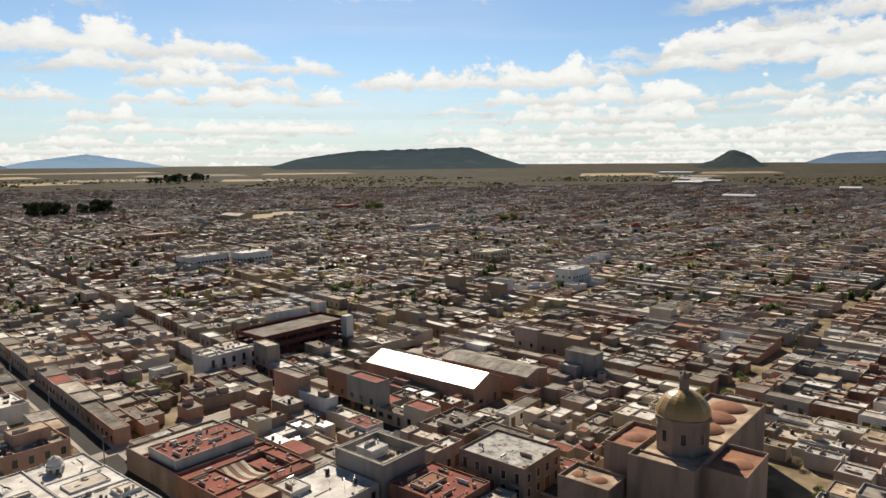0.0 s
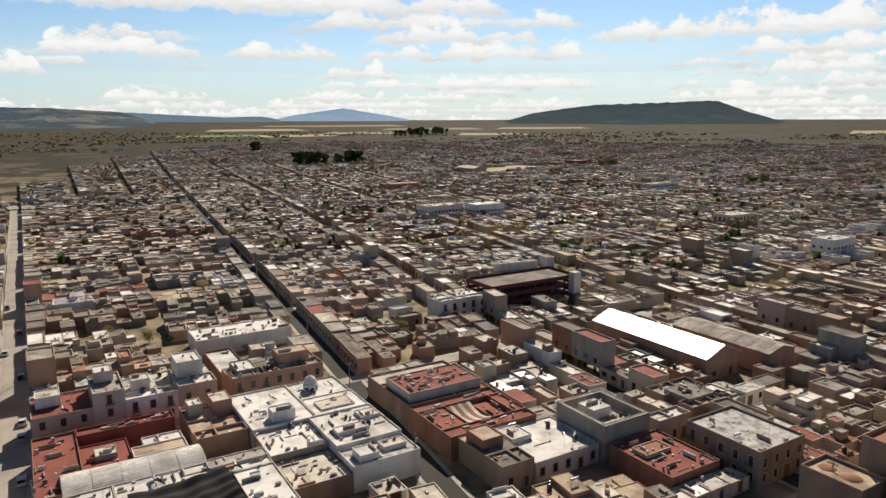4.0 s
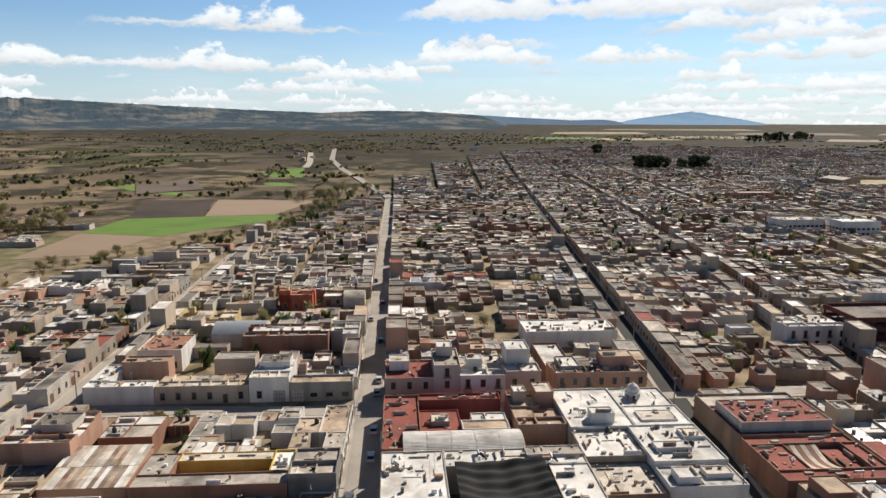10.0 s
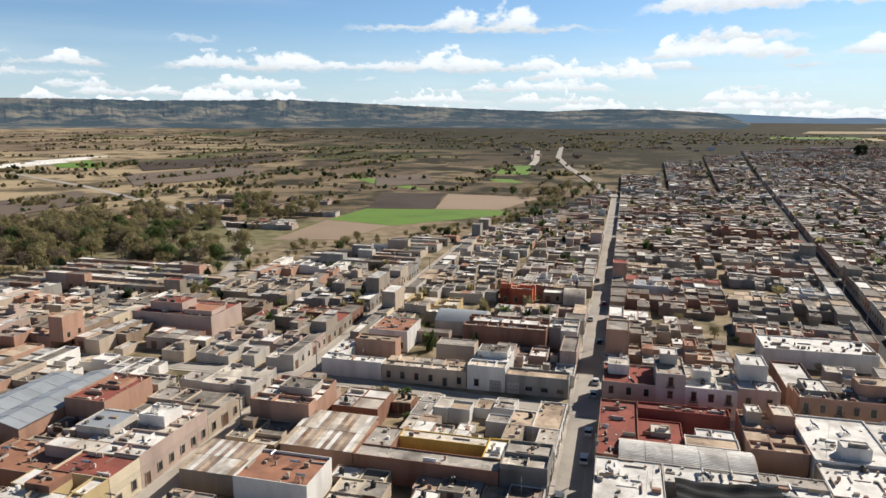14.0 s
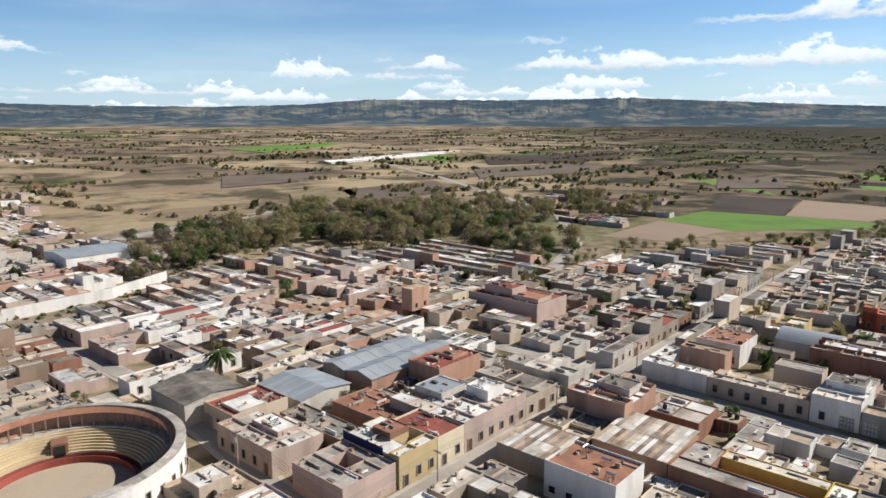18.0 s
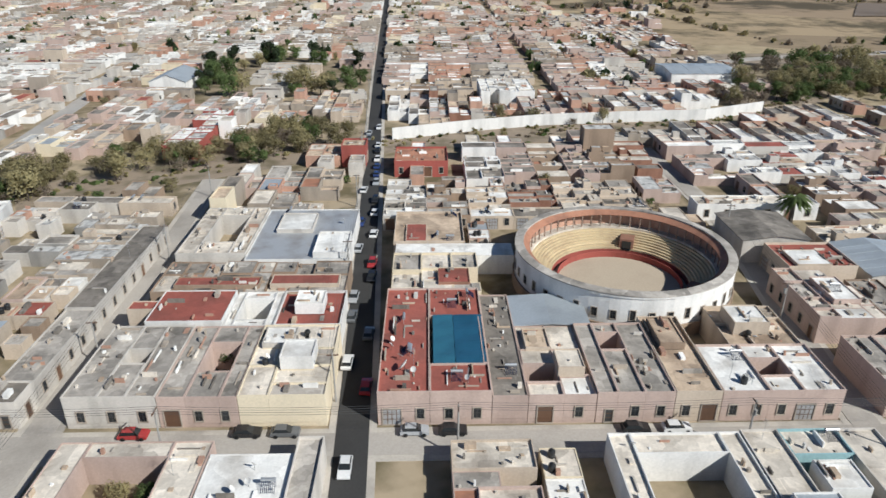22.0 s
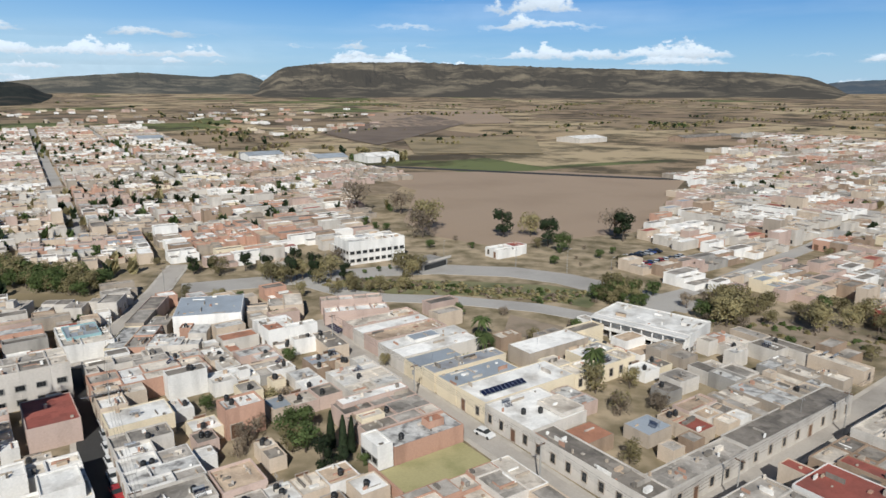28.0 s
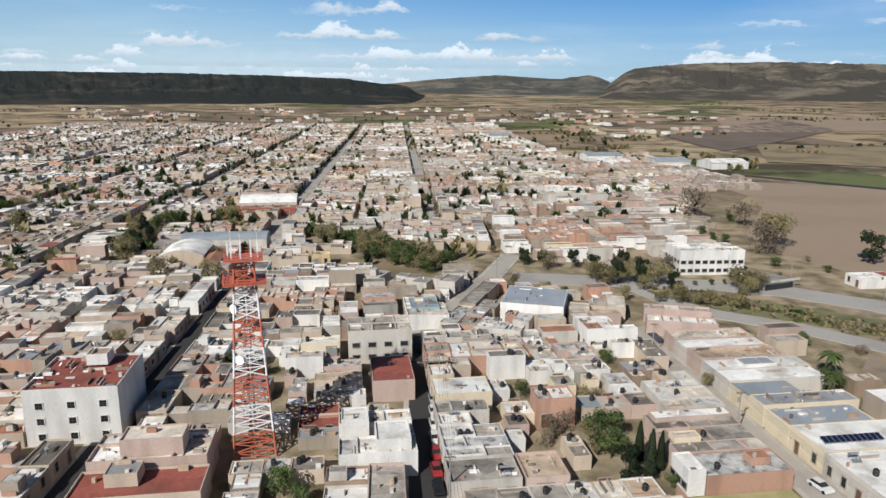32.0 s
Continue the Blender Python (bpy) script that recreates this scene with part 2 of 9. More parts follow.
W = {  # walls
    "cream": surface("cream_plaster", (0.62, 0.49, 0.36), streak=True),
    "white": surface("white_plaster", (0.8, 0.765, 0.71), streak=True, stain=0.3),
    "offwhite": surface("off_white_plaster", (0.62, 0.56, 0.485), streak=True, stain=0.35),
    "pink": surface("pale_pink_plaster", (0.56, 0.405, 0.33), streak=True),
    "salmon": surface("salmon_brick", (0.53, 0.295, 0.195), stain=0.35, streak=True),
    "brick": surface("bare_brick", (0.36, 0.17, 0.105), stain=0.4, streak=True),
    "adobe": surface("brown_adobe", (0.36, 0.25, 0.165), stain=0.4, streak=True),
    "grey": surface("grey_render", (0.34, 0.315, 0.28), stain=0.4, streak=True),
    "block": surface("bare_concrete_block", (0.42, 0.345, 0.265), stain=0.4, streak=True),
    "yellow": surface("ochre_yellow_paint", (0.60, 0.44, 0.20), streak=True),
    "mustard": surface("mustard_yellow_paint", (0.72, 0.46, 0.05), streak=True),
    "paleyellow": surface("pale_yellow_paint", (0.78, 0.65, 0.44), streak=True, stain=0.12),
    "orange": surface("orange_red_paint", (0.62, 0.13, 0.05), streak=True),
    "red": surface("brick_red_paint", (0.40, 0.085, 0.06), streak=True),
    "maroon": surface("dark_maroon_paint", (0.20, 0.045, 0.04), streak=True),
    "blue": surface("deep_blue_paint", (0.03, 0.036, 0.11), streak=True),
    "teal": surface("pale_teal_paint", (0.30, 0.50, 0.52), streak=True),
    "stone": surface("pink_cantera_stone", (0.38, 0.265, 0.195), stain=0.45, streak=True),
}
R = {  # roofs
    "blotched": surface("blotched_white_roof", (0.62, 0.60, 0.56), stain=0.62, size=0.8, dark=(0.20, 0.19, 0.18), patches=0.15),
    "white": surface("white_roof_coating", (0.88, 0.85, 0.79), stain=0.45, size=2.5, dark=(0.42, 0.37, 0.31), patches=0.10),
    "pale": surface("pale_roof_screed", (0.73, 0.64, 0.52), stain=0.5, size=3, dark=(0.34, 0.28, 0.22), patches=0.20),
    "grey": surface("grey_roof_screed", (0.45, 0.40, 0.34), stain=0.5, size=3, dark=(0.17, 0.15, 0.125), patches=0.25),
    "dark": surface("dark_weathered_roof", (0.26, 0.225, 0.185), stain=0.5, size=3, dark=(0.09, 0.08, 0.07), patches=0.25),
    "tan": surface("tan_brick_roof", (0.58, 0.43, 0.29), stain=0.5, size=3, dark=(0.26, 0.18, 0.12), patches=0.20),
    "red": surface("red_roof_paint", (0.37, 0.095, 0.065), stain=0.4, size=3, dark=(0.22, 0.08, 0.06), patches=0.12),
    "terra": surface("terracotta_roof", (0.46, 0.20, 0.11), stain=0.4, size=2, dark=(0.25, 0.12, 0.08), patches=0.10),
    "tin": surface("galvanised_sheet", (0.46, 0.47, 0.48), rough=0.5, stain=0.35, size=2, dark=(0.28, 0.24, 0.2), metal=0.25),
    "bluetin": surface("blue_grey_sheet", (0.43, 0.47, 0.50), rough=0.5, stain=0.25, size=3, metal=0.2),
    "shiny": surface("bright_zinc_sheet", (0.86, 0.86, 0.85), rough=0.38, stain=0.15, size=4, metal=0.55, bump=0.05),
    "rust": surface("rusty_sheet", (0.42, 0.33, 0.26), rough=0.7, stain=0.6, size=2, dark=(0.23, 0.11, 0.06), patches=0.20),
}
GLASS = surface("dark_window_glass", (0.025, 0.028, 0.03), rough=0.15, stain=0.1, bump=0, vary=0.3)
WOOD = surface("brown_door_wood", (0.16, 0.075, 0.035), rough=0.6, vary=0.3)
IRON = surface("painted_iron", (0.05, 0.05, 0.05), rough=0.5, bump=0)
FRAME = surface("cantera_surround", (0.46, 0.38, 0.30), stain=0.3)
PLASTIC = surface("black_tank_plastic", (0.022, 0.022, 0.022), rough=0.4, bump=0, stain=0.1)
ASPHALT = surface("grey_asphalt", (0.058, 0.056, 0.054), stain=0.4, size=6, dark=(0.04, 0.038, 0.036), vary=0.03)
COBBLE = surface("pale_worn_paving", (0.48, 0.43, 0.37), stain=0.4, size=5, dark=(0.30, 0.265, 0.225), vary=0.03)
CONCRETE = surface("kerb_concrete", (0.56, 0.50, 0.42), stain=0.4, size=3, vary=0.04)
SOIL = surface("bare_yard_soil", (0.34, 0.26, 0.18), stain=0.6, size=4, dark=(0.17, 0.14, 0.08), vary=0.05)
PLOUGH = surface("ploughed_brown_earth", (0.39, 0.28, 0.185), stain=0.4, size=25, dark=(0.32, 0.225, 0.145), vary=0.04)
EARTH = surface("grey_brown_tilth", (0.20, 0.15, 0.11), stain=0.5, size=22, dark=(0.14, 0.105, 0.078), vary=0.12)
PLOUGH_D = surface("dark_ploughed_earth", (0.095, 0.068, 0.05), stain=0.5, size=20, vary=0.04)
PALEROAD = surface("pale_worn_asphalt", (0.44, 0.41, 0.37), stain=0.4, size=8, dark=(0.31, 0.285, 0.255), vary=0.03)
LAWN = surface("yellowing_grass", (0.44, 0.39, 0.17), stain=0.6, size=3, dark=(0.30, 0.29, 0.11), vary=0.03)
VERGE = surface("weedy_verge", (0.23, 0.22, 0.10), stain=0.6, size=5, dark=(0.12, 0.13, 0.055), vary=0.03)
STRAWLOT = surface("ochre_trodden_ground", (0.46, 0.34, 0.17), stain=0.5, size=16, dark=(0.27, 0.21, 0.11), vary=0.04)
DRYGRASS = surface("dry_straw_grass", (0.33, 0.25, 0.13), stain=0.6, size=20, dark=(0.19, 0.15, 0.08), vary=0.08)
CROP = surface("green_crop", (0.16, 0.30, 0.03), stain=0.4, size=12, dark=(0.11, 0.21, 0.03), vary=0.05)
SAND = surface("raked_arena_sand", (0.56, 0.45, 0.32), stain=0.25, size=4, dark=(0.44, 0.34, 0.24))
TARP = surface("teal_tarpaulin", (0.012, 0.105, 0.19), rough=0.35, stain=0.5, size=3, dark=(0.008, 0.06, 0.11))
MESHTARP = surface("black_shade_netting", (0.03, 0.03, 0.032), rough=0.8, stain=0.2)
LEAF = surface("olive_foliage", (0.40, 0.335, 0.145), stain=0.6, size=1.2, dark=(0.24, 0.205, 0.085), vary=0.35, bump=0)
LEAF_G = surface("fresh_green_foliage", (0.16, 0.22, 0.06), stain=0.6, size=1.0, dark=(0.07, 0.11, 0.03), vary=0.3, bump=0)
LEAF_D = surface("dark_green_foliage", (0.05, 0.075, 0.032), stain=0.5, size=1.0, vary=0.25, bump=0)
LEAF_B = surface("brown_dry_foliage", (0.36, 0.28, 0.19), stain=0.5, size=1.0, vary=0.3, bump=0)
for _m in (LEAF, LEAF_G, LEAF_D, LEAF_B):
    _nt = _m.node_tree
    _b = _nt.nodes["Principled BSDF"]
    _tr, _mx = _nt.nodes.new("ShaderNodeBsdfTranslucent"), _nt.nodes.new("ShaderNodeMixShader")
    _nt.links.new(_b.inputs["Base Color"].links[0].from_socket, _tr.inputs["Color"])
    _mx.inputs[0].default_value = 0.5
    _nt.links.new(_b.outputs[0], _mx.inputs[1])
    _nt.links.new(_tr.outputs[0], _mx.inputs[2])
    _nt.links.new(_mx.outputs[0], _nt.nodes["Material Output"].inputs["Surface"])
BARK = surface("grey_bark", (0.13, 0.10, 0.075), vary=0.2)

# ---- building tools ----
CA, SA = math.cos(radians(50.3)), math.sin(radians(50.3))
GRID = 50.3


def G(v, u):
    """Town grid to world: v across the long streets, u along them."""
    return (v * CA - u * SA, v * SA + u * CA)


class Shape:
    """Collects vertices and faces of one mesh."""

    def __init__(self):
        self.v, self.f, self.m = [], [], []

    def quad(self, a, b, c, d, mat=0):
        i = len(self.v)
        self.v += [a, b, c, d]
        self.f.append((i, i + 1, i + 2, i + 3))
        self.m.append(mat)

    def box(self, x0, x1, y0, y1, z0, z1, mat=0, bottom=False):
        i = len(self.v)
        self.v += [(x0, y0, z0), (x1, y0, z0), (x1, y1, z0), (x0, y1, z0), (x0, y0, z1), (x1, y0, z1), (x1, y1, z1), (x0, y1, z1)]
        fs = [(0, 1, 5, 4), (1, 2, 6, 5), (2, 3, 7, 6), (3, 0, 4, 7), (4, 5, 6, 7)] + ([(3, 2, 1, 0)] if bottom else [])
        self.f += [tuple(i + k for k in f) for f in fs]
        self.m += [mat] * len(fs)

    def tube(self, a, b, r0, r1, n=8, mat=0, cap=True):
        a, b = Vector(a), Vector(b)
        w = (b - a).normalized()
        s = w.orthogonal().normalized()
        t = w.cross(s)
        i = len(self.v)
        for p, r in ((a, r0), (b, r1)):
            for k in range(n):
                q = 2 * math.pi * k / n
                self.v.append(tuple(p + (s * math.cos(q) + t * math.sin(q)) * r))
        for k in range(n):
            j = (k + 1) % n
            self.f.append((i + k, i + j, i + n + j, i + n + k))
            self.m.append(mat)
        if cap:
            self.f.append(tuple(i + n + k for k in range(n)))
            self.m.append(mat)

    def lathe(self, prof, n=24, mat=0, x=0, y=0):
        i = len(self.v)
        for r, z in prof:
            for k in range(n):
                q = 2 * math.pi * k / n
                self.v.append((x + r * math.cos(q), y + r * math.sin(q), z))
        for a in range(len(prof) - 1):
            for k in range(n):
                j = (k + 1) % n
                self.f.append((i + a * n + k, i + a * n + j, i + (a + 1) * n + j, i + (a + 1) * n + k))
                self.m.append(mat)

    def mesh(self, name, *mats):
        me = bpy.data.meshes.new(name)
        me.from_pydata(self.v, [], self.f)
        for m in mats:
            me.materials.append(m)
        if len(mats) > 1:
            me.polygons.foreach_set("material_index", self.m)
        me.update()
        return me


def part(name, shape, mats, parent, label="", at=None):
    me = shape if isinstance(shape, bpy.types.Mesh) else shape.mesh(name, *(mats if isinstance(mats, (tuple, list)) else (mats,)))
    ob = new(name, me)
    ob.parent = parent
    if at is not None:
        ob.matrix_basis = at
    if label:
        ob["label"] = label
    return ob


def thing(name, at, label, category, group="", kind=""):
    ob = new(name)
    ob.empty_display_size = 0.5
    ob.matrix_basis = at
    return tagged(ob, label, category, group, kind)


# shared window, door and tank meshes; x along the wall, -y outward, z up from the sill
def framed(w, h, t, deep, proud):
    """A surround and a set-back leaf as one shell: outer ring, inner ring, leaf."""
    s = Shape()
    rings = [(w / 2 + t, -t, h + t, 0.02), (w / 2 + t, -t, h + t, -proud), (w / 2, 0, h, -proud), (w / 2, 0, h, -deep)]
    for hw, z0, z1, y in rings:
        s.v += [(-hw, y, z0), (hw, y, z0), (hw, y, z1), (-hw, y, z1)]
    for a in range(3):
        for k in range(4):
            j = (k + 1) % 4
            s.f.append((4 * a + k, 4 * a + j, 4 * a + 4 + j, 4 * a + 4 + k))
            s.m.append(0)
    return s


def leafed(s, w, h, deep, nx, nz, rail):
    """Divide the leaf into panes or panels with raised bars, welded into the shell."""
    xs = [-w / 2]
    for k in range(nx):
        xs += [-w / 2 + (k + 1) * w / nx - rail, -w / 2 + (k + 1) * w / nx + (rail if k < nx - 1 else 0)]
    zs = [0]
    for k in range(nz):
        zs += [(k + 1) * h / nz - rail, (k + 1) * h / nz + (rail if k < nz - 1 else 0)]
    base = len(s.v)
    n = len(xs)
    s.v += [(x, -deep, z) for z in zs for x in xs]
    for a in range(len(zs) - 1):
        for b in range(n - 1):
            s.f.append((base + a * n + b, base + a * n + b + 1, base + (a + 1) * n + b + 1, base + (a + 1) * n + b))
            s.m.append(2 if a % 2 or b % 2 else 1)


def window_mesh(w, h, frame_mat, cols=2, rows=2):
    s = framed(w, h, 0.15, 0.02, 0.12)
    leafed(s, w, h, 0.02, cols, rows, 0.035)
    return s.mesh("window", frame_mat, GLASS, IRON)


def door_mesh(w, h, leaf, cols=2):
    s = framed(w, h, 0.17, 0.02, 0.12)
    leafed(s, w, h, 0.02, cols, 3, 0.06)
    return s.mesh("door", FRAME, leaf, WOOD)


def balcony_mesh(w):
    """A slab with an iron railing: rail, posts and bars welded into one outline."""
    s = Shape()
    s.box(-w / 2, w / 2, -0.75, 0.0, -0.2, -0.06, 0, True)
    n = 12
    for y in (-0.69, -0.72):
        for k in range(n + 1):
            x = -w / 2 + 0.02 + k * (w - 0.04) / n
            s.v += [(x - 0.015, y, z) for z in (-0.06, 0.9, 0.95)] + [(x + 0.015, y, z) for z in (-0.06, 0.9, 0.95)]
    for k in range(n + 1):
        for side in (8, 8 + 6 * (n + 1)):
            i = side + 6 * k
            s.f += [(i, i + 3, i + 4, i + 1), (i + 1, i + 4, i + 5, i + 2)] + ([(i + 4, i + 7, i + 8, i + 5)] if k < n else [])
            s.m += [1, 1] + ([1] if k < n else [])
    return s.mesh("balcony", FRAME, IRON)


WIN = [window_mesh(1.1, 1.8, FRAME), window_mesh(1.3, 1.3, W["white"]), window_mesh(1.0, 2.2, FRAME, 2, 3), window_mesh(1.7, 1.1, W["grey"], 3, 1)]
DOOR = [door_mesh(1.2, 2.5, WOOD), door_mesh(2.6, 2.7, R["tin"], 4), door_mesh(2.2, 2.9, WOOD, 4), door_mesh(1.1, 2.2, IRON, 1)]
BALCONY = balcony_mesh(1.9)
_t = Shape()
_t.lathe([(0.46, 0), (0.5, 0.1), (0.5, 0.4), (0.47, 0.44), (0.5, 0.48), (0.5, 0.9), (0.42, 1.1), (0.18, 1.22), (0.17, 1.28), (0.01, 1.29)], 12)
TANK = _t.mesh("water_tank", PLASTIC)
TANKS_LEFT = [230]


def wing(walls, roofs, x0, x1, y0, y1, h, par=0.5, t=0.22, z0=0.0):
    """One flat-roofed volume: outer wall, parapet with its thickness, and the roof slab inside it."""
    top = h + par
    a = [(x0, y0), (x1, y0), (x1, y1), (x0, y1)]
    b = [(x0 + t, y0 + t), (x1 - t, y0 + t), (x1 - t, y1 - t), (x0 + t, y1 - t)]
    i = len(walls.v)
    walls.v += [(*p, z0) for p in a] + [(*p, top) for p in a] + [(*p, top) for p in b] + [(*p, h - 0.05) for p in b]
    for k in range(4):
        j = (k + 1) % 4
        walls.f += [(i + k, i + j, i + 4 + j, i + 4 + k), (i + 4 + k, i + 4 + j, i + 8 + j, i + 8 + k), (i + 8 + k, i + 8 + j, i + 12 + j, i + 12 + k)]
        walls.m += [0, 0, 0]
    roofs.box(x0 + t * 0.5, x1 - t * 0.5, y0 + t * 0.5, y1 - t * 0.5, h - 0.25, h)


WALL_PICK = ["salmon"] * 9 + ["brick"] * 3 + ["adobe"] * 8 + ["cream"] * 7 + ["offwhite"] * 6 + ["white"] * 4 + ["pink"] * 6 + ["block"] * 8 + ["grey"] * 4 + ["paleyellow", "yellow"]
ROOF_PICK = ["grey"] * 8 + ["pale"] * 13 + ["white"] * 10 + ["blotched"] * 5 + ["dark"] * 5 + ["tan"] * 6 + ["red", "terra", "tin", "rust", "tin"]
# far lists lean dark as if backlit, pale lists light as if sunlit
FAR_WALL = ["salmon"] * 8 + ["brick"] * 4 + ["adobe"] * 11 + ["cream"] * 6 + ["offwhite"] * 5 + ["white"] * 4 + ["pink"] * 6 + ["block"] * 9 + ["grey"] * 6 + ["paleyellow", "yellow"]
FAR_ROOF = ["grey"] * 11 + ["pale"] * 4 + ["white"] * 7 + ["blotched"] * 5 + ["dark"] * 24 + ["tan"] * 6 + ["red", "terra", "tin"]
PALE_WALL = ["cream"] * 9 + ["offwhite"] * 10 + ["white"] * 9 + ["pink"] * 9 + ["salmon"] * 6 + ["block"] * 6 + ["adobe"] * 4 + ["paleyellow", "paleyellow", "grey"]
PALE_ROOF = ["white"] * 12 + ["blotched"] * 9 + ["pale"] * 9 + ["grey"] * 15 + ["tan"] * 5 + ["dark"] * 13 + ["bluetin", "tin", "red", "terra"]
WEST_WALL = ["cream"] * 9 + ["pink"] * 10 + ["salmon"] * 10 + ["offwhite"] * 6 + ["white"] * 4 + ["adobe"] * 4 + ["block"] * 3 + ["paleyellow", "brick"]
WORDS = {"salmon": "salmon brick", "brick": "bare brick", "adobe": "brown adobe", "cream": "cream plastered", "offwhite": "off-white plastered", "white": "white plastered",
         "pink": "pale pink plastered", "block": "bare block", "grey": "grey rendered", "yellow": "ochre yellow", "mustard": "mustard yellow", "paleyellow": "pale yellow", "orange": "orange-red", "red": "red painted",
         "maroon": "maroon", "blue": "deep blue", "teal": "pale teal", "stone": "stone"}
ROOFW = {"blotched": "blotched white", "white": "white-coated", "pale": "pale screed", "grey": "grey screed", "dark": "dark weathered", "tan": "tan brick", "red": "red-painted", "terra": "terracotta", "tin": "sheet-metal",
         "bluetin": "blue-grey sheet", "rust": "rusty sheet", "shiny": "bright zinc sheet"}


def picks(x, y, near):
    """Paint and roofing by quarter: the south side of town is paler and lower; the picks also carry sunlit and backlit
    tones.
    """
    v, u = x * CA + y * SA, y * CA - x * SA
    if u < -48 + 0.1 * abs(v):
        return PALE_WALL, PALE_ROOF
    if v < -86 and u < 200:
        return WEST_WALL, PALE_ROOF
    return (WALL_PICK, ROOF_PICK) if near else (FAR_WALL, FAR_ROOF)


LOW = [False]  # low yard houses


def cells(w, d, rg, gaps=0.27, border="", size=(3.0, 5.6), wide_size=(3.6, 8.0)):
    """Cut a plot into rooms x0, x1, y0, y1; some stay open as patios, none along the sides named in border (d, u, l, r)."""
    out, y = [], 0.0
    while y < d - 0.5:
        step = min(rg.uniform(*size), d - y)
        if d - y - step < 2.4:
            step = d - y
        x = 0.0
        while x < w - 0.5:
            wide = min(rg.uniform(*wide_size), w - x)
            if w - x - wide < 2.4:
                wide = w - x
            edge = ("d" if y < 0.1 else "") + ("u" if y + step > d - 0.1 else "") + ("l" if x < 0.1 else "") + ("r" if x + wide > w - 0.1 else "")
            front = any(k in border for k in edge)
            if front or rg.random() > gaps:
                out.append((x, x + wide - 0.02, y, y + step - 0.02, front))
            x += wide
        y += step
    return out


def lot_wings(w, d, rg, two):
    """Rooms of a town house: a front range, then small rooms of nearly one height round patios, lean-to roofs, and a stair room here and there."""
    h = rg.uniform(2.4, 2.9) if LOW[0] else rg.uniform(3.0, 3.6)
    hf = h + (rg.uniform(2.5, 3.0) if two else 0)
    if w < 6.2 and d < 6.2:
        return [(0, w, 0, d, h, rg.uniform(0.06, 0.28))], d, h
    f = min(d * 0.5, rg.uniform(4.0, 6.5))
    out = [(0, w, 0, f, hf, rg.uniform(0.10, 0.45))]
    for a, b, y0, y1, _ in cells(w, d - f, rg, 0.24 if LOW[0] else 0.30):
        hh = h + rg.choice((0, 0, 0, 0.06, -0.08, -0.4, -0.9, 0.25, -1.1)) + (2.5 if two and rg.random() < 0.18 else 0)
        out.append((a, b, f + 0.02 + y0, f + 0.02 + y1, hh, rg.choice((0.03, 0.06, 0.12, 0.3, 0.5))))
    for g in list(out):
        if g[1] - g[0] > 3.6 and g[3] - g[2] > 3.4 and rg.random() < (0.05 if LOW[0] else 0.10):  # room on the roof
            bx, by = rg.uniform(g[0] + 0.3, g[1] - 2.4), rg.uniform(g[2] + 0.3, g[3] - 2.4)
            out.append((bx, min(g[1] - 0.3, bx + rg.uniform(1.8, 3.0)), by, min(g[3] - 0.3, by + rg.uniform(1.8, 2.8)), g[4] + rg.uniform(1.5, 2.1), rg.uniform(0.05, 0.2), g[4]))
    return out, f, hf


def ranged(base, rows):
    """The rooms of a building, each one piece of walls, parapet and roof; rows: x0, x1, y0, y1, height, parapet, foot, wall, roof."""
    t = 0.16
    for x0, x1, y0, y1, h, par, foot, wall, roof in rows:
        sh = Shape()
        for k, z in ((0, foot), (0, h + par), (t, h + par), (t, h)):
            sh.v += [(x0 + k, y0 + k, z), (x1 - k, y0 + k, z), (x1 - k, y1 - k, z), (x0 + k, y1 - k, z)]
        sh.f = [(4 * a + k, 4 * a + (k + 1) % 4, 4 * a + 4 + (k + 1) % 4, 4 * a + 4 + k) for a in range(3) for k in range(4)] + [(12, 13, 14, 15)]
        sh.m = [0] * 12 + [1]
        part("room", sh, (W[wall], R[roof]), base, "%s walls under a %s roof" % (WORDS[wall], ROOFW[roof]))


CLUTTER = {}


def clutter(place, made, rg, amount=1.0):
    """Bricks, heaters, gas bottles, low walls and rubbish that lie about on flat roofs."""
    for g in made:
        area = (g[1] - g[0]) * (g[3] - g[2])
        if area < 8:
            continue
        for k in range(int(amount * rg.uniform(0, 1.5) * area / 8 + 0.5)):
            key = rg.choice(("grey", "white", "pale", "tan", "dark", "block", "salmon"))
            a, b = rg.choice(((0.5, 0.4), (0.9, 0.5), (1.6, 0.7), (0.3, 0.3), (2.6, 0.2), (0.2, 2.2), (3.4, 0.18), (0.18, 3.0), (0.35, 0.3), (0.4, 0.25), (0.6, 0.6), (0.8, 0.2), (1.2, 0.15), (0.15, 1.4)))
            hgt = rg.choice((0.15, 0.3, 0.5, 0.8))
            if g[1] - g[0] < a + 1 or g[3] - g[2] < b + 1:
                continue
            px, py = rg.uniform(g[0] + 0.3, g[1] - 0.3 - a), rg.uniform(g[2] + 0.3, g[3] - 0.3 - b)
            s = CLUTTER.setdefault(key, Shape())
            i = len(s.v)
            s.box(px, px + a, py, py + b, g[4], g[4] + hgt)
            s.v[i:] = [place(*p) for p in s.v[i:]]


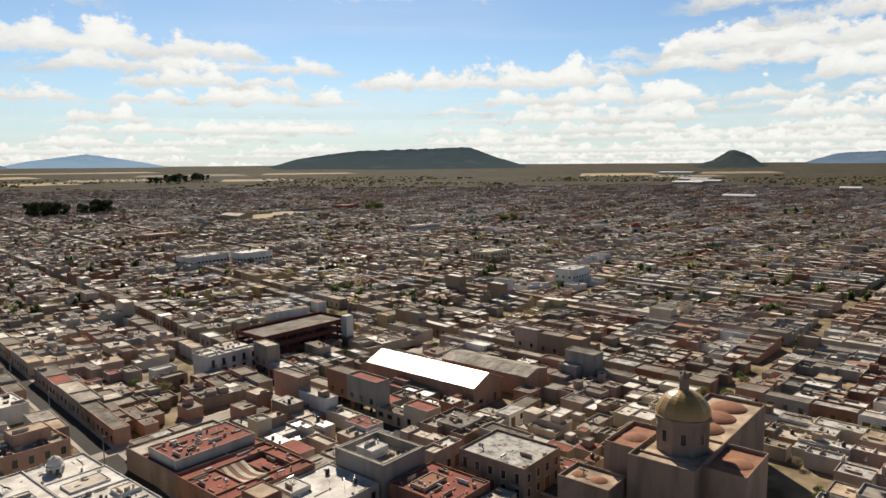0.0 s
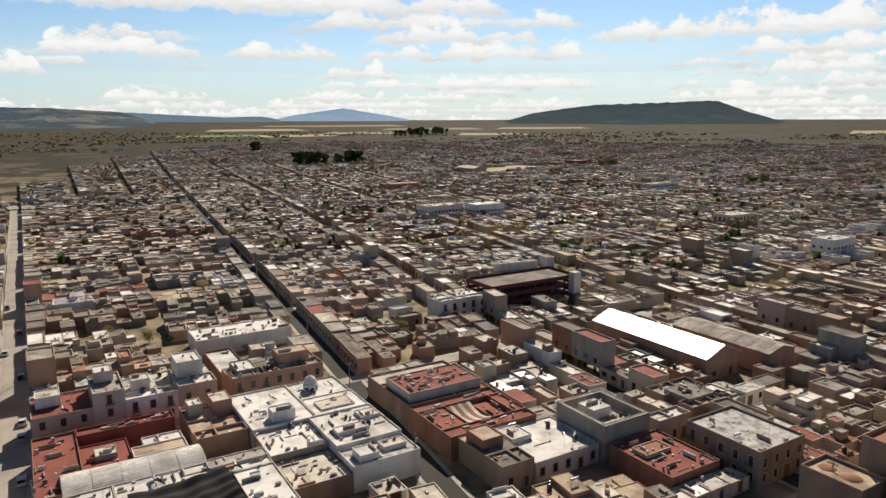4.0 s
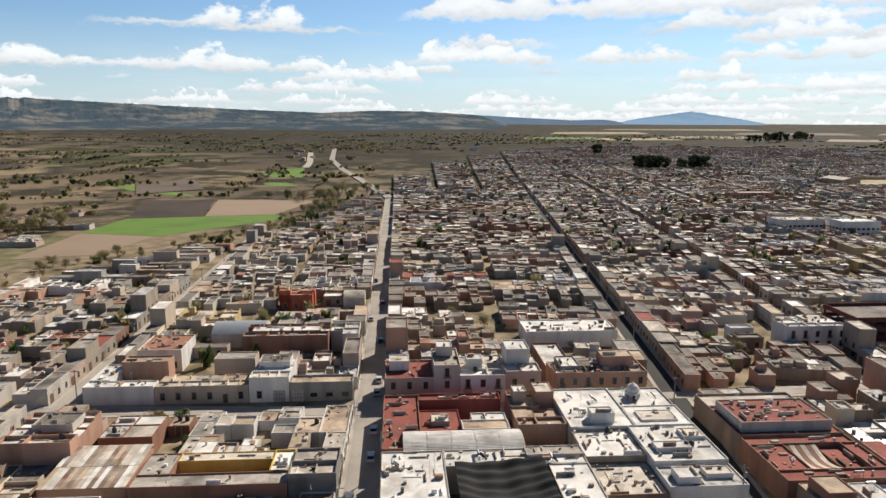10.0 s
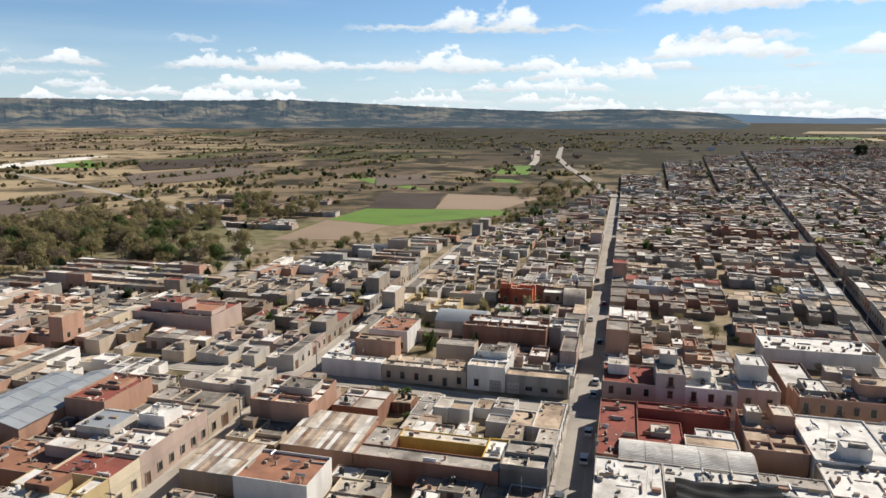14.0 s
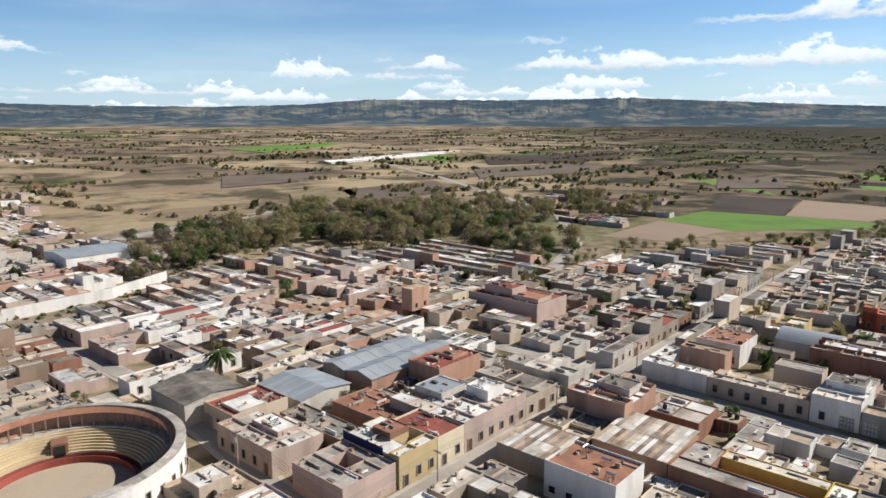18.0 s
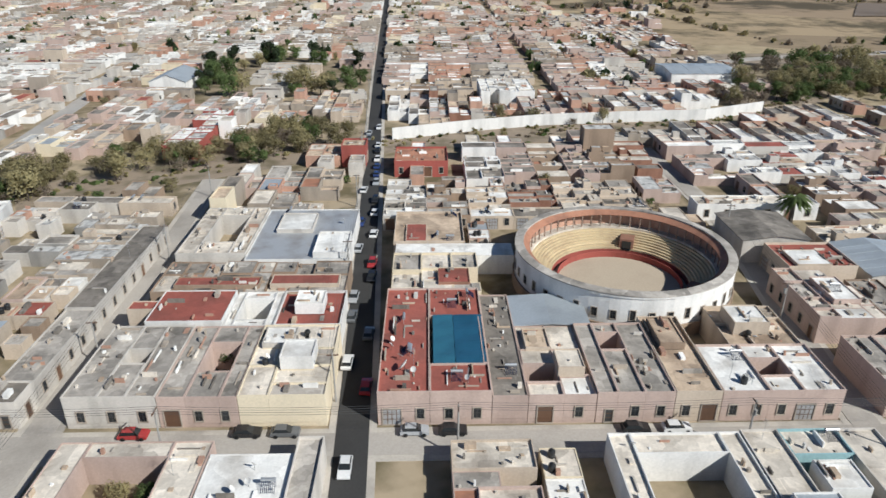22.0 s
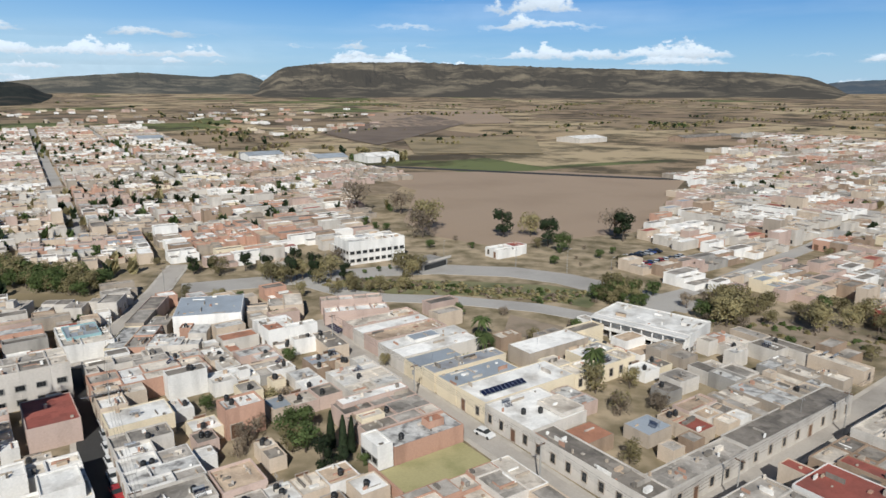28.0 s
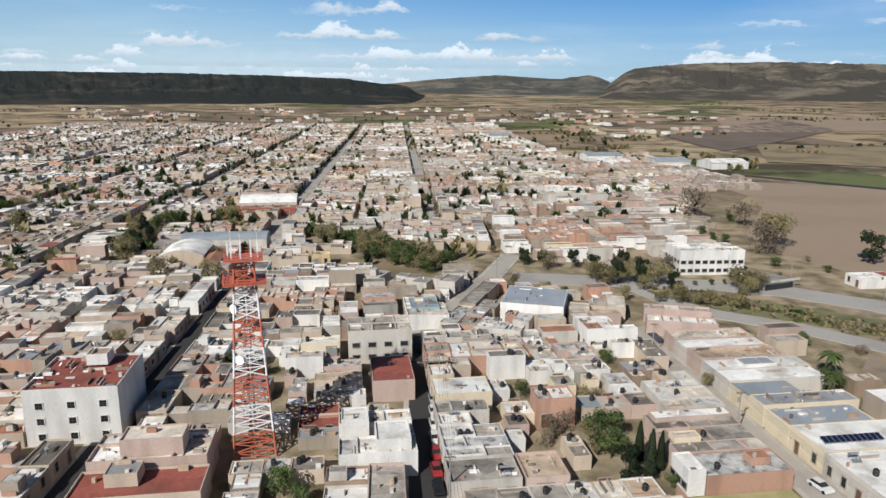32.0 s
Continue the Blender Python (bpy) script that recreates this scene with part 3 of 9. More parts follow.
def openings(base, side, x0, x1, y0, y1, h, rg, wm=0, gate=True, gap=3.3):
    """Windows and a door along one face of a range; two rows where it has two storeys."""
    length = (x1 - x0) if side in "du" else (y1 - y0)
    n = max(1, int(length / gap))
    g = rg.randrange(n) if gate else -1
    for k in range(n):
        q = (k + 0.5) * length / n
        at = {"d": (x0 + q, y0, 0), "u": (x0 + q, y1, 180), "l": (x0, y0 + q, -90), "r": (x1, y0 + q, 90)}[side]

        def put(me, nm, z):
            part(nm, me, None, base, at=pose(at[0], at[1], z, 0, 0, at[2]))

        if k == g:
            put(rg.choice(DOOR), "door", 0.18)
        else:
            put(WIN[wm], "window", 1.15)
        z = 1.15
        while z + 5.4 < h:
            z += 3.1
            if rg.random() < 0.3 and wm in (0, 2):
                put(WIN[2], "window", z - 0.2)
                put(BALCONY, "balcony", z - 0.3)
            else:
                put(WIN[wm], "window", z)


def tank_at(x, y, z):
    tk = new("water_tank", TANK)
    tk.matrix_basis = pose(x, y, z)
    TANKS_LEFT[0] -= 1
    return tagged(tk, "black plastic water tank on a flat roof", "water tank", "roof water tanks")


HOUSES = [0]


def house(x, y, ang, w, d, rg, wall=None, roof=None, two=None, sides="", detail=2):
    """A town house on its plot: local origin at the plot's front corner, x along the street, y into the plot."""
    HOUSES[0] += 1
    walls, roofs = picks(x, y, True)
    wall = wall or rg.choice(walls)
    roof = roof or rg.choice(roofs)
    two = rg.random() < (0.05 if y * CA - x * SA < -48 else 0.13) if two is None else two
    made, f, hf = lot_wings(w, d, rg, two)
    base = thing("house", pose(x, y, 0, 0, 0, ang), "%s town house with %s flat roof" % (WORDS[wall], ROOFW[roof]), "house", "town houses")
    facade = rg.choice(("cream", "white", "cream", "pink", wall, wall, wall, "paleyellow"))
    other, second, third = rg.choice(walls), rg.choice(roofs), rg.choice(roofs)
    ranged(base, [(*g[:6], g[6] if len(g) > 6 else 0.0, facade if k == 0 else wall if rg.random() < 0.75 else other, roof if k == 0 else rg.choice((roof, second, third))) for k, g in enumerate(made)])
    if detail >= 2:
        wm = rg.choice((0, 0, 1, 3))
        g = made[0]
        openings(base, "d", g[0], g[1], g[2], g[3], hf, rg, wm)
        for sd in sides:
            openings(base, sd, g[0], g[1], g[2], g[3], hf, rg, wm, False, 4.0)
    note_roofs(x, y, ang, made)
    cc, ss = math.cos(radians(ang)), math.sin(radians(ang))
    clutter(lambda p, q, z: (x + p * cc - q * ss, y + p * ss + q * cc, z), made, rg)
    if TANKS_LEFT[0] > 0 and rg.random() < 0.75:
        for k in range(rg.choice((1, 1, 2))):
            g = rg.choice(made)
            if g[1] - g[0] > 2.4 and g[3] - g[2] > 2.4:
                px, py = rg.uniform(g[0] + 1, g[1] - 1), rg.uniform(g[2] + 1, g[3] - 1)
                top = max(q[4] for q in made if q[0] - 0.7 < px < q[1] + 0.7 and q[2] - 0.7 < py < q[3] + 0.7)
                if top - g[4] < 0.1:
                    c = radians(ang)
                    tank_at(x + px * math.cos(c) - py * math.sin(c), y + px * math.sin(c) + py * math.cos(c), g[4])
    return base


ROOFS = {}  # roof levels by 25 m squares


def note_roofs(x, y, ang, made):
    c, s = math.cos(radians(ang)), math.sin(radians(ang))
    for g in made:
        p, q = (g[0] + g[1]) / 2, (g[2] + g[3]) / 2
        row = (x + p * c - q * s, y + p * s + q * c, (g[1] - g[0]) / 2, (g[3] - g[2]) / 2, c, s, g[4])
        far = math.hypot(row[2], row[3]) + 2
        for a in range(int((row[0] - far) // 25), int((row[0] + far) // 25) + 1):
            for b in range(int((row[1] - far) // 25), int((row[1] + far) // 25) + 1):
                ROOFS.setdefault((a, b), []).append(row)


def top_at(x, y, r=0.0):
    """Height of the highest roof at a place; nothing there gives 0."""
    z = 0.0
    for cx, cy, hw, hd, c, s, h in ROOFS.get((int(x // 25), int(y // 25)), ()):
        dx, dy = x - cx, y - cy
        if abs(dx * c + dy * s) < hw + r and abs(dy * c - dx * s) < hd + r:
            z = max(z, h)
    return z


def level(x, y, r):
    """The roof level at a place if it is one flat level within r, else None."""
    z = top_at(x, y)
    return z if z > 2 and all(abs(top_at(x + a * r, y + b * r) - z) < 0.05 for a in (-1, 1) for b in (-1, 1)) else None


FAR = {}
far_panes = []


def far_house(x, y, ang, w, d, rg, two=0.10):
    wp, rp = picks(x, y, False)
    wall, roof = rg.choice(wp), rg.choice(rp)
    made, f, hf = lot_wings(w, d, rg, rg.random() < two)
    c, s = math.cos(radians(ang)), math.sin(radians(ang))
    walls, roofs = FAR.setdefault(0, ({}, {}))
    near = math.hypot(x, y) < 420
    if near:
        note_roofs(x, y, ang, made)
    if math.hypot(x, y) < 600:
        z = ground_z(x, y)
        clutter(lambda p, q, r: (x + p * c - q * s, y + p * s + q * c, z + r), made, rg, 0.7 if near else 0.35)
    for k, g in enumerate(made if math.hypot(x, y) < 700 else made[:13]):
        a, b = walls.setdefault(wall, Shape()), roofs.setdefault(roof if k == 0 or rg.random() < 0.5 else rg.choice(rp), Shape())
        ia, ib = len(a.v), len(b.v)
        z = ground_z(x, y)
        wing(a, b, g[0], g[1], g[2], g[3], g[4], g[5], z0=g[6] if len(g) > 6 else -1.0)
        if k == 0 and near:
            for q in range(int(w / 3.4)):
                px = (q + 0.5) * w / int(w / 3.4)
                for z in ((1.0, hf - 2.6) if hf > 6 else (1.0,)):
                    far_panes.append((x + px * c, y + px * s, z, ang, q == 0 and z < 2))
        a.v[ia:] = [(x + p * c - q * s, y + p * s + q * c, z + r) for p, q, r in a.v[ia:]]
        b.v[ib:] = [(x + p * c - q * s, y + p * s + q * c, z + r) for p, q, r in b.v[ib:]]


def seen(x, y):
    """True for the side of town that lies open to the drone (it never looks to the east)."""
    az = math.degrees(math.atan2(-x, y)) % 360
    return az < 262 or az > 322


KEEP = {}  # plots taken, by 25 m squares: centre x, y, half sizes, cosine and sine of the angle


def taken(x, y, r=0.0):
    for cx, cy, hw, hd, c, s in KEEP.get((int(x // 25), int(y // 25)), ()):
        dx, dy = x - cx, y - cy
        if abs(dx * c + dy * s) < hw + r and abs(dy * c - dx * s) < hd + r:
            return True
    return False


def keep(x, y, ang, w, d):
    """Reserve a plot given by its front corner, like a house's."""
    c, s = math.cos(radians(ang)), math.sin(radians(ang))
    row = (x + w / 2 * c - d / 2 * s, y + w / 2 * s + d / 2 * c, w / 2, d / 2, c, s)
    far = math.hypot(w, d) / 2 + 2
    for a in range(int((row[0] - far) // 25), int((row[0] + far) // 25) + 1):
        for b in range(int((row[1] - far) // 25), int((row[1] + far) // 25) + 1):
            KEEP.setdefault((a, b), []).append(row)


def plot(x, y, ang, w, d, rg, sides=""):
    """Put a house on a plot, as finely as its distance asks, and leave out what is taken."""
    c, s = math.cos(radians(ang)), math.sin(radians(ang))

    def spot(p, q):
        return x + p * c - q * s, y + p * s + q * c

    # shorten the plot where something else stands
    if taken(*spot(w / 2, min(3.0, d / 2)), 0.4):
        return
    dd = d
    for k in range(1, 13):
        q = d * k / 12
        if any(taken(*spot(p, q), 0.4) for p in (0.5, w / 2, w - 0.5)):
            dd = d * (k - 1) / 12
            break
    if dd < 5:
        return
    mx, my = spot(w / 2, dd / 2)
    r = math.hypot(mx, my)
    if r < 62:
        return
    if in_open(*GI(mx, my)):
        return
    if r < 480:
        keep(x, y, ang, w, dd)
    if r < NEAR_R and seen(mx, my):
        house(x, y, ang, w, dd, rg, sides=sides)
    else:
        far_house(x, y, ang, w, dd, rg)


def block(a, b, c, d, rg, margin=3.6, lots=(7.5, 13.5)):
    """Fill a block with its corner points a, b (first street) and d, c (second street) with two rows of plots back to back."""
    a, b, c, d = (Vector(p) for p in (a, b, c, d))
    for p0, p1, q0, q1 in ((a, b, d, c), (c, d, b, a)):
        e = (p1 - p0)
        length = e.length
        way = e.normalized()
        nrm = Vector((-way.y, way.x))
        depth0 = ((q0 - p0).dot(nrm)) / 2
        depth1 = ((q1 - p1).dot(nrm)) / 2
        if depth0 < 4 and depth1 < 4:
            continue
        s = margin
        first = True
        while s < length - margin - 3:
            w = rg.uniform(*lots)
            if length - margin - s - w < 6:
                w = length - margin - s
            t = (s + w / 2) / length
            dep = depth0 * (1 - t) + depth1 * t - margin - 0.1
            if dep > 6:
                o = p0 + way * s + nrm * margin
                last = s + w > length - margin - 0.5
                plot(o.x, o.y, math.degrees(math.atan2(way.y, way.x)), w - 0.06, dep, rg, ("l" if first else "") + ("r" if last else ""))
            s += w
            first = False

# ---- ground, hills, streets ----
def lerp(rows, t):
    if t <= rows[0][0]:
        return rows[0][1]
    for (a, p), (b, q) in zip(rows, rows[1:]):
        if t <= b:
            return p + (q - p) * (t - a) / (b - a)
    return rows[-1][1]


# crest of the hills round the plain: bearing in degrees, height above the eye in degrees
CREST = [(-60, 0.6), (-33, 0.7), (-28.5, 0.55), (-27.5, 0.75), (-26, 1.0), (-24.4, 1.15), (-22.5, 0.95), (-21, 0.25), (-15, 0.1), (-7, 0.0), (-4.6, 0.4), (-2.2, 1.3), (1.5, 1.2), (7, 1.05), (9.5, 0.75),
         (13, 0.25), (20, 0.05), (23, 0.2), (27, 0.85), (31, 0.3), (36, 0.15), (42, 0.45), (48, 0.8), (52, 0.85), (56, 0.65), (63, 0.9), (70, 1.2), (77, 1.5), (86, 1.35), (92, 1.4), (98, 1.4),
         (103, 1.0), (110, 0.8), (119, 0.85), (126, 1.0), (131, 0.5), (138, 0.65), (149, 0.7), (161, 0.65), (165.5, 0.45), (168, 0.8), (171, 1.1), (186, 1.55), (198, 1.95), (204, 1.85),
         (208, 1.45), (213, 0.75), (218, 1.05), (223, 0.7), (227, 0.3), (230, 0.7), (236, 0.9), (244, 1.0), (255, 1.0), (275, 0.9), (300, 0.6)]


def crest(az):
    return lerp(CREST, (az + 60) % 360 - 60)


def ground_z(x, y):
    """The plain: level under the town, then rising gently, with low swells."""
    r = math.hypot(x, y)
    if r < 900:
        return 0.0
    plain = 62 * min(1, (r - 900) / 3900) ** 1.15
    return plain + noise.noise(Vector((x / 700, y / 700, 3))) * 4 * min(1, (r - 900) / 900)


def ground_sheet():
    s = Shape()
    radii = [0, 40, 120, 300, 600, 900]
    while radii[-1] < 4900:
        radii.append(radii[-1] * 1.026)
    n = 540
    for r in radii:
        for k in range(n):
            q = 2 * math.pi * k / n
            x, y = r * math.cos(q), r * math.sin(q)
            s.v.append((x, y, ground_z(x, y)))
    for a in range(len(radii) - 1):
        for k in range(n):
            j = (k + 1) % n
            s.f.append((a * n + k, (a + 1) * n + k, (a + 1) * n + j, a * n + j))
    s.m = [0] * len(s.f)
    m = bpy.data.materials.new("dry_plain")
    m.use_nodes = True
    nt = m.node_tree
    b = nt.nodes["Principled BSDF"]
    b.inputs["Roughness"].default_value = 0.95
    b.inputs["Specular IOR Level"].default_value = 0.05
    geo = nt.nodes.new("ShaderNodeNewGeometry")
    flat = nt.nodes.new("ShaderNodeMapping")
    flat.inputs["Scale"].default_value = (1, 1, 0)
    flat.inputs["Rotation"].default_value = (0, 0, radians(-GRID))
    nt.links.new(geo.outputs["Position"], flat.inputs["Vector"])
    warp = nt.nodes.new("ShaderNodeTexNoise")
    warp.inputs["Scale"].default_value = 0.003
    nt.links.new(flat.outputs[0], warp.inputs["Vector"])
    shift = nt.nodes.new("ShaderNodeVectorMath")
    shift.operation = "MULTIPLY_ADD"
    nt.links.new(warp.outputs["Color"], shift.inputs[0])
    shift.inputs[1].default_value = (120, 120, 0)
    nt.links.new(flat.outputs[0], shift.inputs[2])
    cells = nt.nodes.new("ShaderNodeTexVoronoi")
    cells.distance, cells.inputs["Scale"].default_value = "CHEBYCHEV", 0.0052
    nt.links.new(shift.outputs[0], cells.inputs["Vector"])
    pick = nt.nodes.new("ShaderNodeSeparateColor")
    nt.links.new(cells.outputs["Color"], pick.inputs[0])
    fields = nt.nodes.new("ShaderNodeValToRGB")
    fields.color_ramp.interpolation = "CONSTANT"
    stops = [(0.0, (0.25, 0.19, 0.125)), (0.22, (0.34, 0.26, 0.165)), (0.42, (0.20, 0.15, 0.105)), (0.58, (0.38, 0.30, 0.19)), (0.76, (0.28, 0.21, 0.14)), (0.90, (0.13, 0.14, 0.06)), (0.965, (0.13, 0.145, 0.065))]
    el = fields.color_ramp.elements
    el[0].position, el[0].color = 0.0, (*stops[0][1], 1)
    el[1].position, el[1].color = stops[1][0], (*stops[1][1], 1)
    for p, c in stops[2:]:
        e = el.new(p)
        e.color = (*c, 1)
    nt.links.new(pick.outputs[0], fields.inputs["Fac"])
    scrub = nt.nodes.new("ShaderNodeTexNoise")
    scrub.inputs["Scale"].default_value, scrub.inputs["Detail"].default_value, scrub.inputs["Roughness"].default_value = 0.012, 9, 0.68
    nt.links.new(flat.outputs[0], scrub.inputs["Vector"])
    sr = nt.nodes.new("ShaderNodeMapRange")
    sr.inputs["From Min"].default_value, sr.inputs["From Max"].default_value, sr.inputs["To Max"].default_value = 0.47, 0.58, 0.80
    nt.links.new(scrub.outputs[0], sr.inputs["Value"])
    mix = nt.nodes.new("ShaderNodeMix")
    mix.data_type = "RGBA"
    mix.inputs["B"].default_value = (0.046, 0.042, 0.029, 1)
    nt.links.new(fields.outputs[0], mix.inputs["A"])
    # bush cover and cloud shade, both in the colour, north of the town
    split = nt.nodes.new("ShaderNodeSeparateXYZ")
    nt.links.new(geo.outputs["Position"], split.inputs[0])
    north = nt.nodes.new("ShaderNodeMapRange")
    north.inputs["From Min"].default_value, north.inputs["From Max"].default_value, north.inputs["To Max"].default_value = 0, 850, 0.90
    nt.links.new(split.outputs["Y"], north.inputs["Value"])
    cover = nt.nodes.new("ShaderNodeMath")
    cover.operation, cover.use_clamp = "ADD", True
    nt.links.new(sr.outputs[0], cover.inputs[0])
    nt.links.new(north.outputs[0], cover.inputs[1])
    nt.links.new(cover.outputs[0], mix.inputs["Factor"])
    # trodden yards inside the town
    away = nt.nodes.new("ShaderNodeVectorMath")
    away.operation = "LENGTH"
    nt.links.new(geo.outputs["Position"], away.inputs[0])
    town = nt.nodes.new("ShaderNodeMapRange")
    town.inputs["From Min"].default_value, town.inputs["From Max"].default_value, town.inputs["To Min"].default_value, town.inputs["To Max"].default_value = 280, 560, 0.9, 0.0
    nt.links.new(away.outputs["Value"], town.inputs["Value"])
    dirt = nt.nodes.new("ShaderNodeTexNoise")
    dirt.inputs["Scale"].default_value, dirt.inputs["Detail"].default_value = 0.12, 8
    nt.links.new(geo.outputs["Position"], dirt.inputs["Vector"])
    dramp = nt.nodes.new("ShaderNodeValToRGB")
    dramp.color_ramp.elements[0].position, dramp.color_ramp.elements[0].color = 0.36, (0.125, 0.105, 0.062, 1)
    dramp.color_ramp.elements[1].position, dramp.color_ramp.elements[1].color = 0.62, (0.36, 0.29, 0.20, 1)
    nt.links.new(dirt.outputs[0], dramp.inputs["Fac"])
    yard = nt.nodes.new("ShaderNodeMix")
    yard.data_type = "RGBA"
    nt.links.new(town.outputs[0], yard.inputs["Factor"])
    nt.links.new(mix.outputs["Result"], yard.inputs["A"])
    nt.links.new(dramp.outputs[0], yard.inputs["B"])
    nt.links.new(yard.outputs["Result"], b.inputs["Base Color"])
    ob = new("ground", s.mesh("ground", m))
    return tagged(ob, "dry plain of brown fields and scrub rising to low hills", "ground", kind="structure")


ground_sheet()


def hills(name, az0, az1, foot, far, wood, grass, air, share, label):
    """A far range on the horizon, cut by gullies, its haze added as a glow of the material; wood and grass: its growth,
    share: how much of it is wood.
    """
    s, rows = Shape(), 30
    n = int((az1 - az0) / 0.16)
    for k in range(n + 1):
        az = az0 + (az1 - az0) * k / n
        e = min(1.0, (az - az0) / 4.0, (az1 - az) / 4.0)
        e = e * e * (3 - 2 * e)
        lift = min(1.0, 2.0 * e)
        e = crest(az) * e - 0.35 * (1 - e)
        e += 0.05 * noise.noise(Vector((az * 1.7, 0, 6))) * max(0, e) + 0.03 * noise.noise(Vector((az * 6, 0, 2))) * max(0, e)
        sx, sy = -math.sin(radians(az)), math.cos(radians(az))
        for j in range(rows + 2):
            t = min(1.0, j / rows)
            r = foot + (far - foot) * t + (60 if j > rows else 0)
            x, y = sx * r, sy * r
            low = ground_z(x, y) - 3
            high = 70 + far * math.tan(radians(e))
            cut = 1 - abs(noise.fractal(Vector((az * 0.36, t * 1.6, 4)), 1.0, 2.1, 5)) * 2.2
            spur = noise.noise(Vector((az * 0.16, 0, 9))) * 0.16
            q = max(0.0, min(1.0, (t - 0.12 - spur * (1 - t)) / (0.88 - spur * (1 - t))))
            q = q ** 1.25 * (1 - 0.3 * max(0, cut) * math.sin(math.pi * min(1, q * 1.04)))
            if q > 0.80:  # rim rock under the flat tops
                q = 0.80 + 0.2 * min(1.0, (q - 0.80) / 0.10)
            s.v.append((x, y, low + max(0.0, high - low) * q * lift - (25 if j > rows else 0)))
    w = rows + 2
    s.f = [(k * w + j, (k + 1) * w + j, (k + 1) * w + j + 1, k * w + j + 1) for k in range(n) for j in range(rows + 1)]
    s.m = [0] * len(s.f)
    m = bpy.data.materials.new(name)
    m.use_nodes = True
    nt = m.node_tree
    b = nt.nodes["Principled BSDF"]
    b.inputs["Roughness"].default_value, b.inputs["Specular IOR Level"].default_value = 1.0, 0.0
    geo = nt.nodes.new("ShaderNodeNewGeometry")
    mp = nt.nodes.new("ShaderNodeMapping")
    mp.inputs["Scale"].default_value = (1, 1, 3.5)
    nt.links.new(geo.outputs["Position"], mp.inputs["Vector"])
    big = nt.nodes.new("ShaderNodeTexNoise")
    big.inputs["Scale"].default_value, big.inputs["Detail"].default_value, big.inputs["Roughness"].default_value = 0.0042, 9, 0.66
    nt.links.new(mp.outputs[0], big.inputs["Vector"])
    ramp = nt.nodes.new("ShaderNodeMapRange")
    ramp.inputs["From Min"].default_value, ramp.inputs["From Max"].default_value = share - 0.02, share + 0.14
    nt.links.new(big.outputs[0], ramp.inputs["Value"])
    mix = nt.nodes.new("ShaderNodeMix")
    mix.data_type = "RGBA"
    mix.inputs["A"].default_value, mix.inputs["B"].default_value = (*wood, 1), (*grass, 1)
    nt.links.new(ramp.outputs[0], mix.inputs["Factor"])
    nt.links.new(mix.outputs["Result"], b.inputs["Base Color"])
    # emission lays blue haze over the hill's own colours
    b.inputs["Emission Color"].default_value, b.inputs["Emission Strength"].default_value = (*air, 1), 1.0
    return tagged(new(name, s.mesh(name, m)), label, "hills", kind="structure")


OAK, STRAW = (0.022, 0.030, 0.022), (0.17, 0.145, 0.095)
# the blue ranges carry haze in their growth colours as well as the glow
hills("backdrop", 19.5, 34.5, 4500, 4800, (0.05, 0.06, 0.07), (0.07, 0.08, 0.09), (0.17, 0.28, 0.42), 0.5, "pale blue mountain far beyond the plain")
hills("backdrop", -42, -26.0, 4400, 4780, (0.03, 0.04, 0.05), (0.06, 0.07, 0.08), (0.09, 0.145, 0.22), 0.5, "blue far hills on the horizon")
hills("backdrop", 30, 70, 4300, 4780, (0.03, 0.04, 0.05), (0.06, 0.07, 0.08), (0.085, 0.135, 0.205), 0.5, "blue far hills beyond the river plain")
# knoll and mesa: cloud shadow is put into their darker growth colours
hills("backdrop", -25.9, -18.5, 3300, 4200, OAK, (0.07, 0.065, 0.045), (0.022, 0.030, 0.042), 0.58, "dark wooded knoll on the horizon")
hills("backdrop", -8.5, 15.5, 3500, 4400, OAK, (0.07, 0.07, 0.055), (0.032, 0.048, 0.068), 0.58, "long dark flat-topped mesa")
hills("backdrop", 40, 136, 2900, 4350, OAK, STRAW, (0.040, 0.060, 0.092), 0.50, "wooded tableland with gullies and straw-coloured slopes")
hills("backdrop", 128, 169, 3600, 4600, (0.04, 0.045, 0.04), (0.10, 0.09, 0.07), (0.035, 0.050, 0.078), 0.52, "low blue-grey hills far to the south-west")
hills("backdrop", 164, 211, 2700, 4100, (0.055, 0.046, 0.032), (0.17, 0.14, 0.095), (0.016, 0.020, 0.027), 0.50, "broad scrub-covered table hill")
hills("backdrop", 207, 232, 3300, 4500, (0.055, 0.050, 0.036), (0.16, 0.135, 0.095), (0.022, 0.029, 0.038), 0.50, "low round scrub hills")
# this mesa's wood and grass colours also hold the cloud shadow over it
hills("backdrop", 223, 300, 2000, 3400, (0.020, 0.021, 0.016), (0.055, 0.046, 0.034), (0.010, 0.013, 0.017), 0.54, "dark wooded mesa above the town")


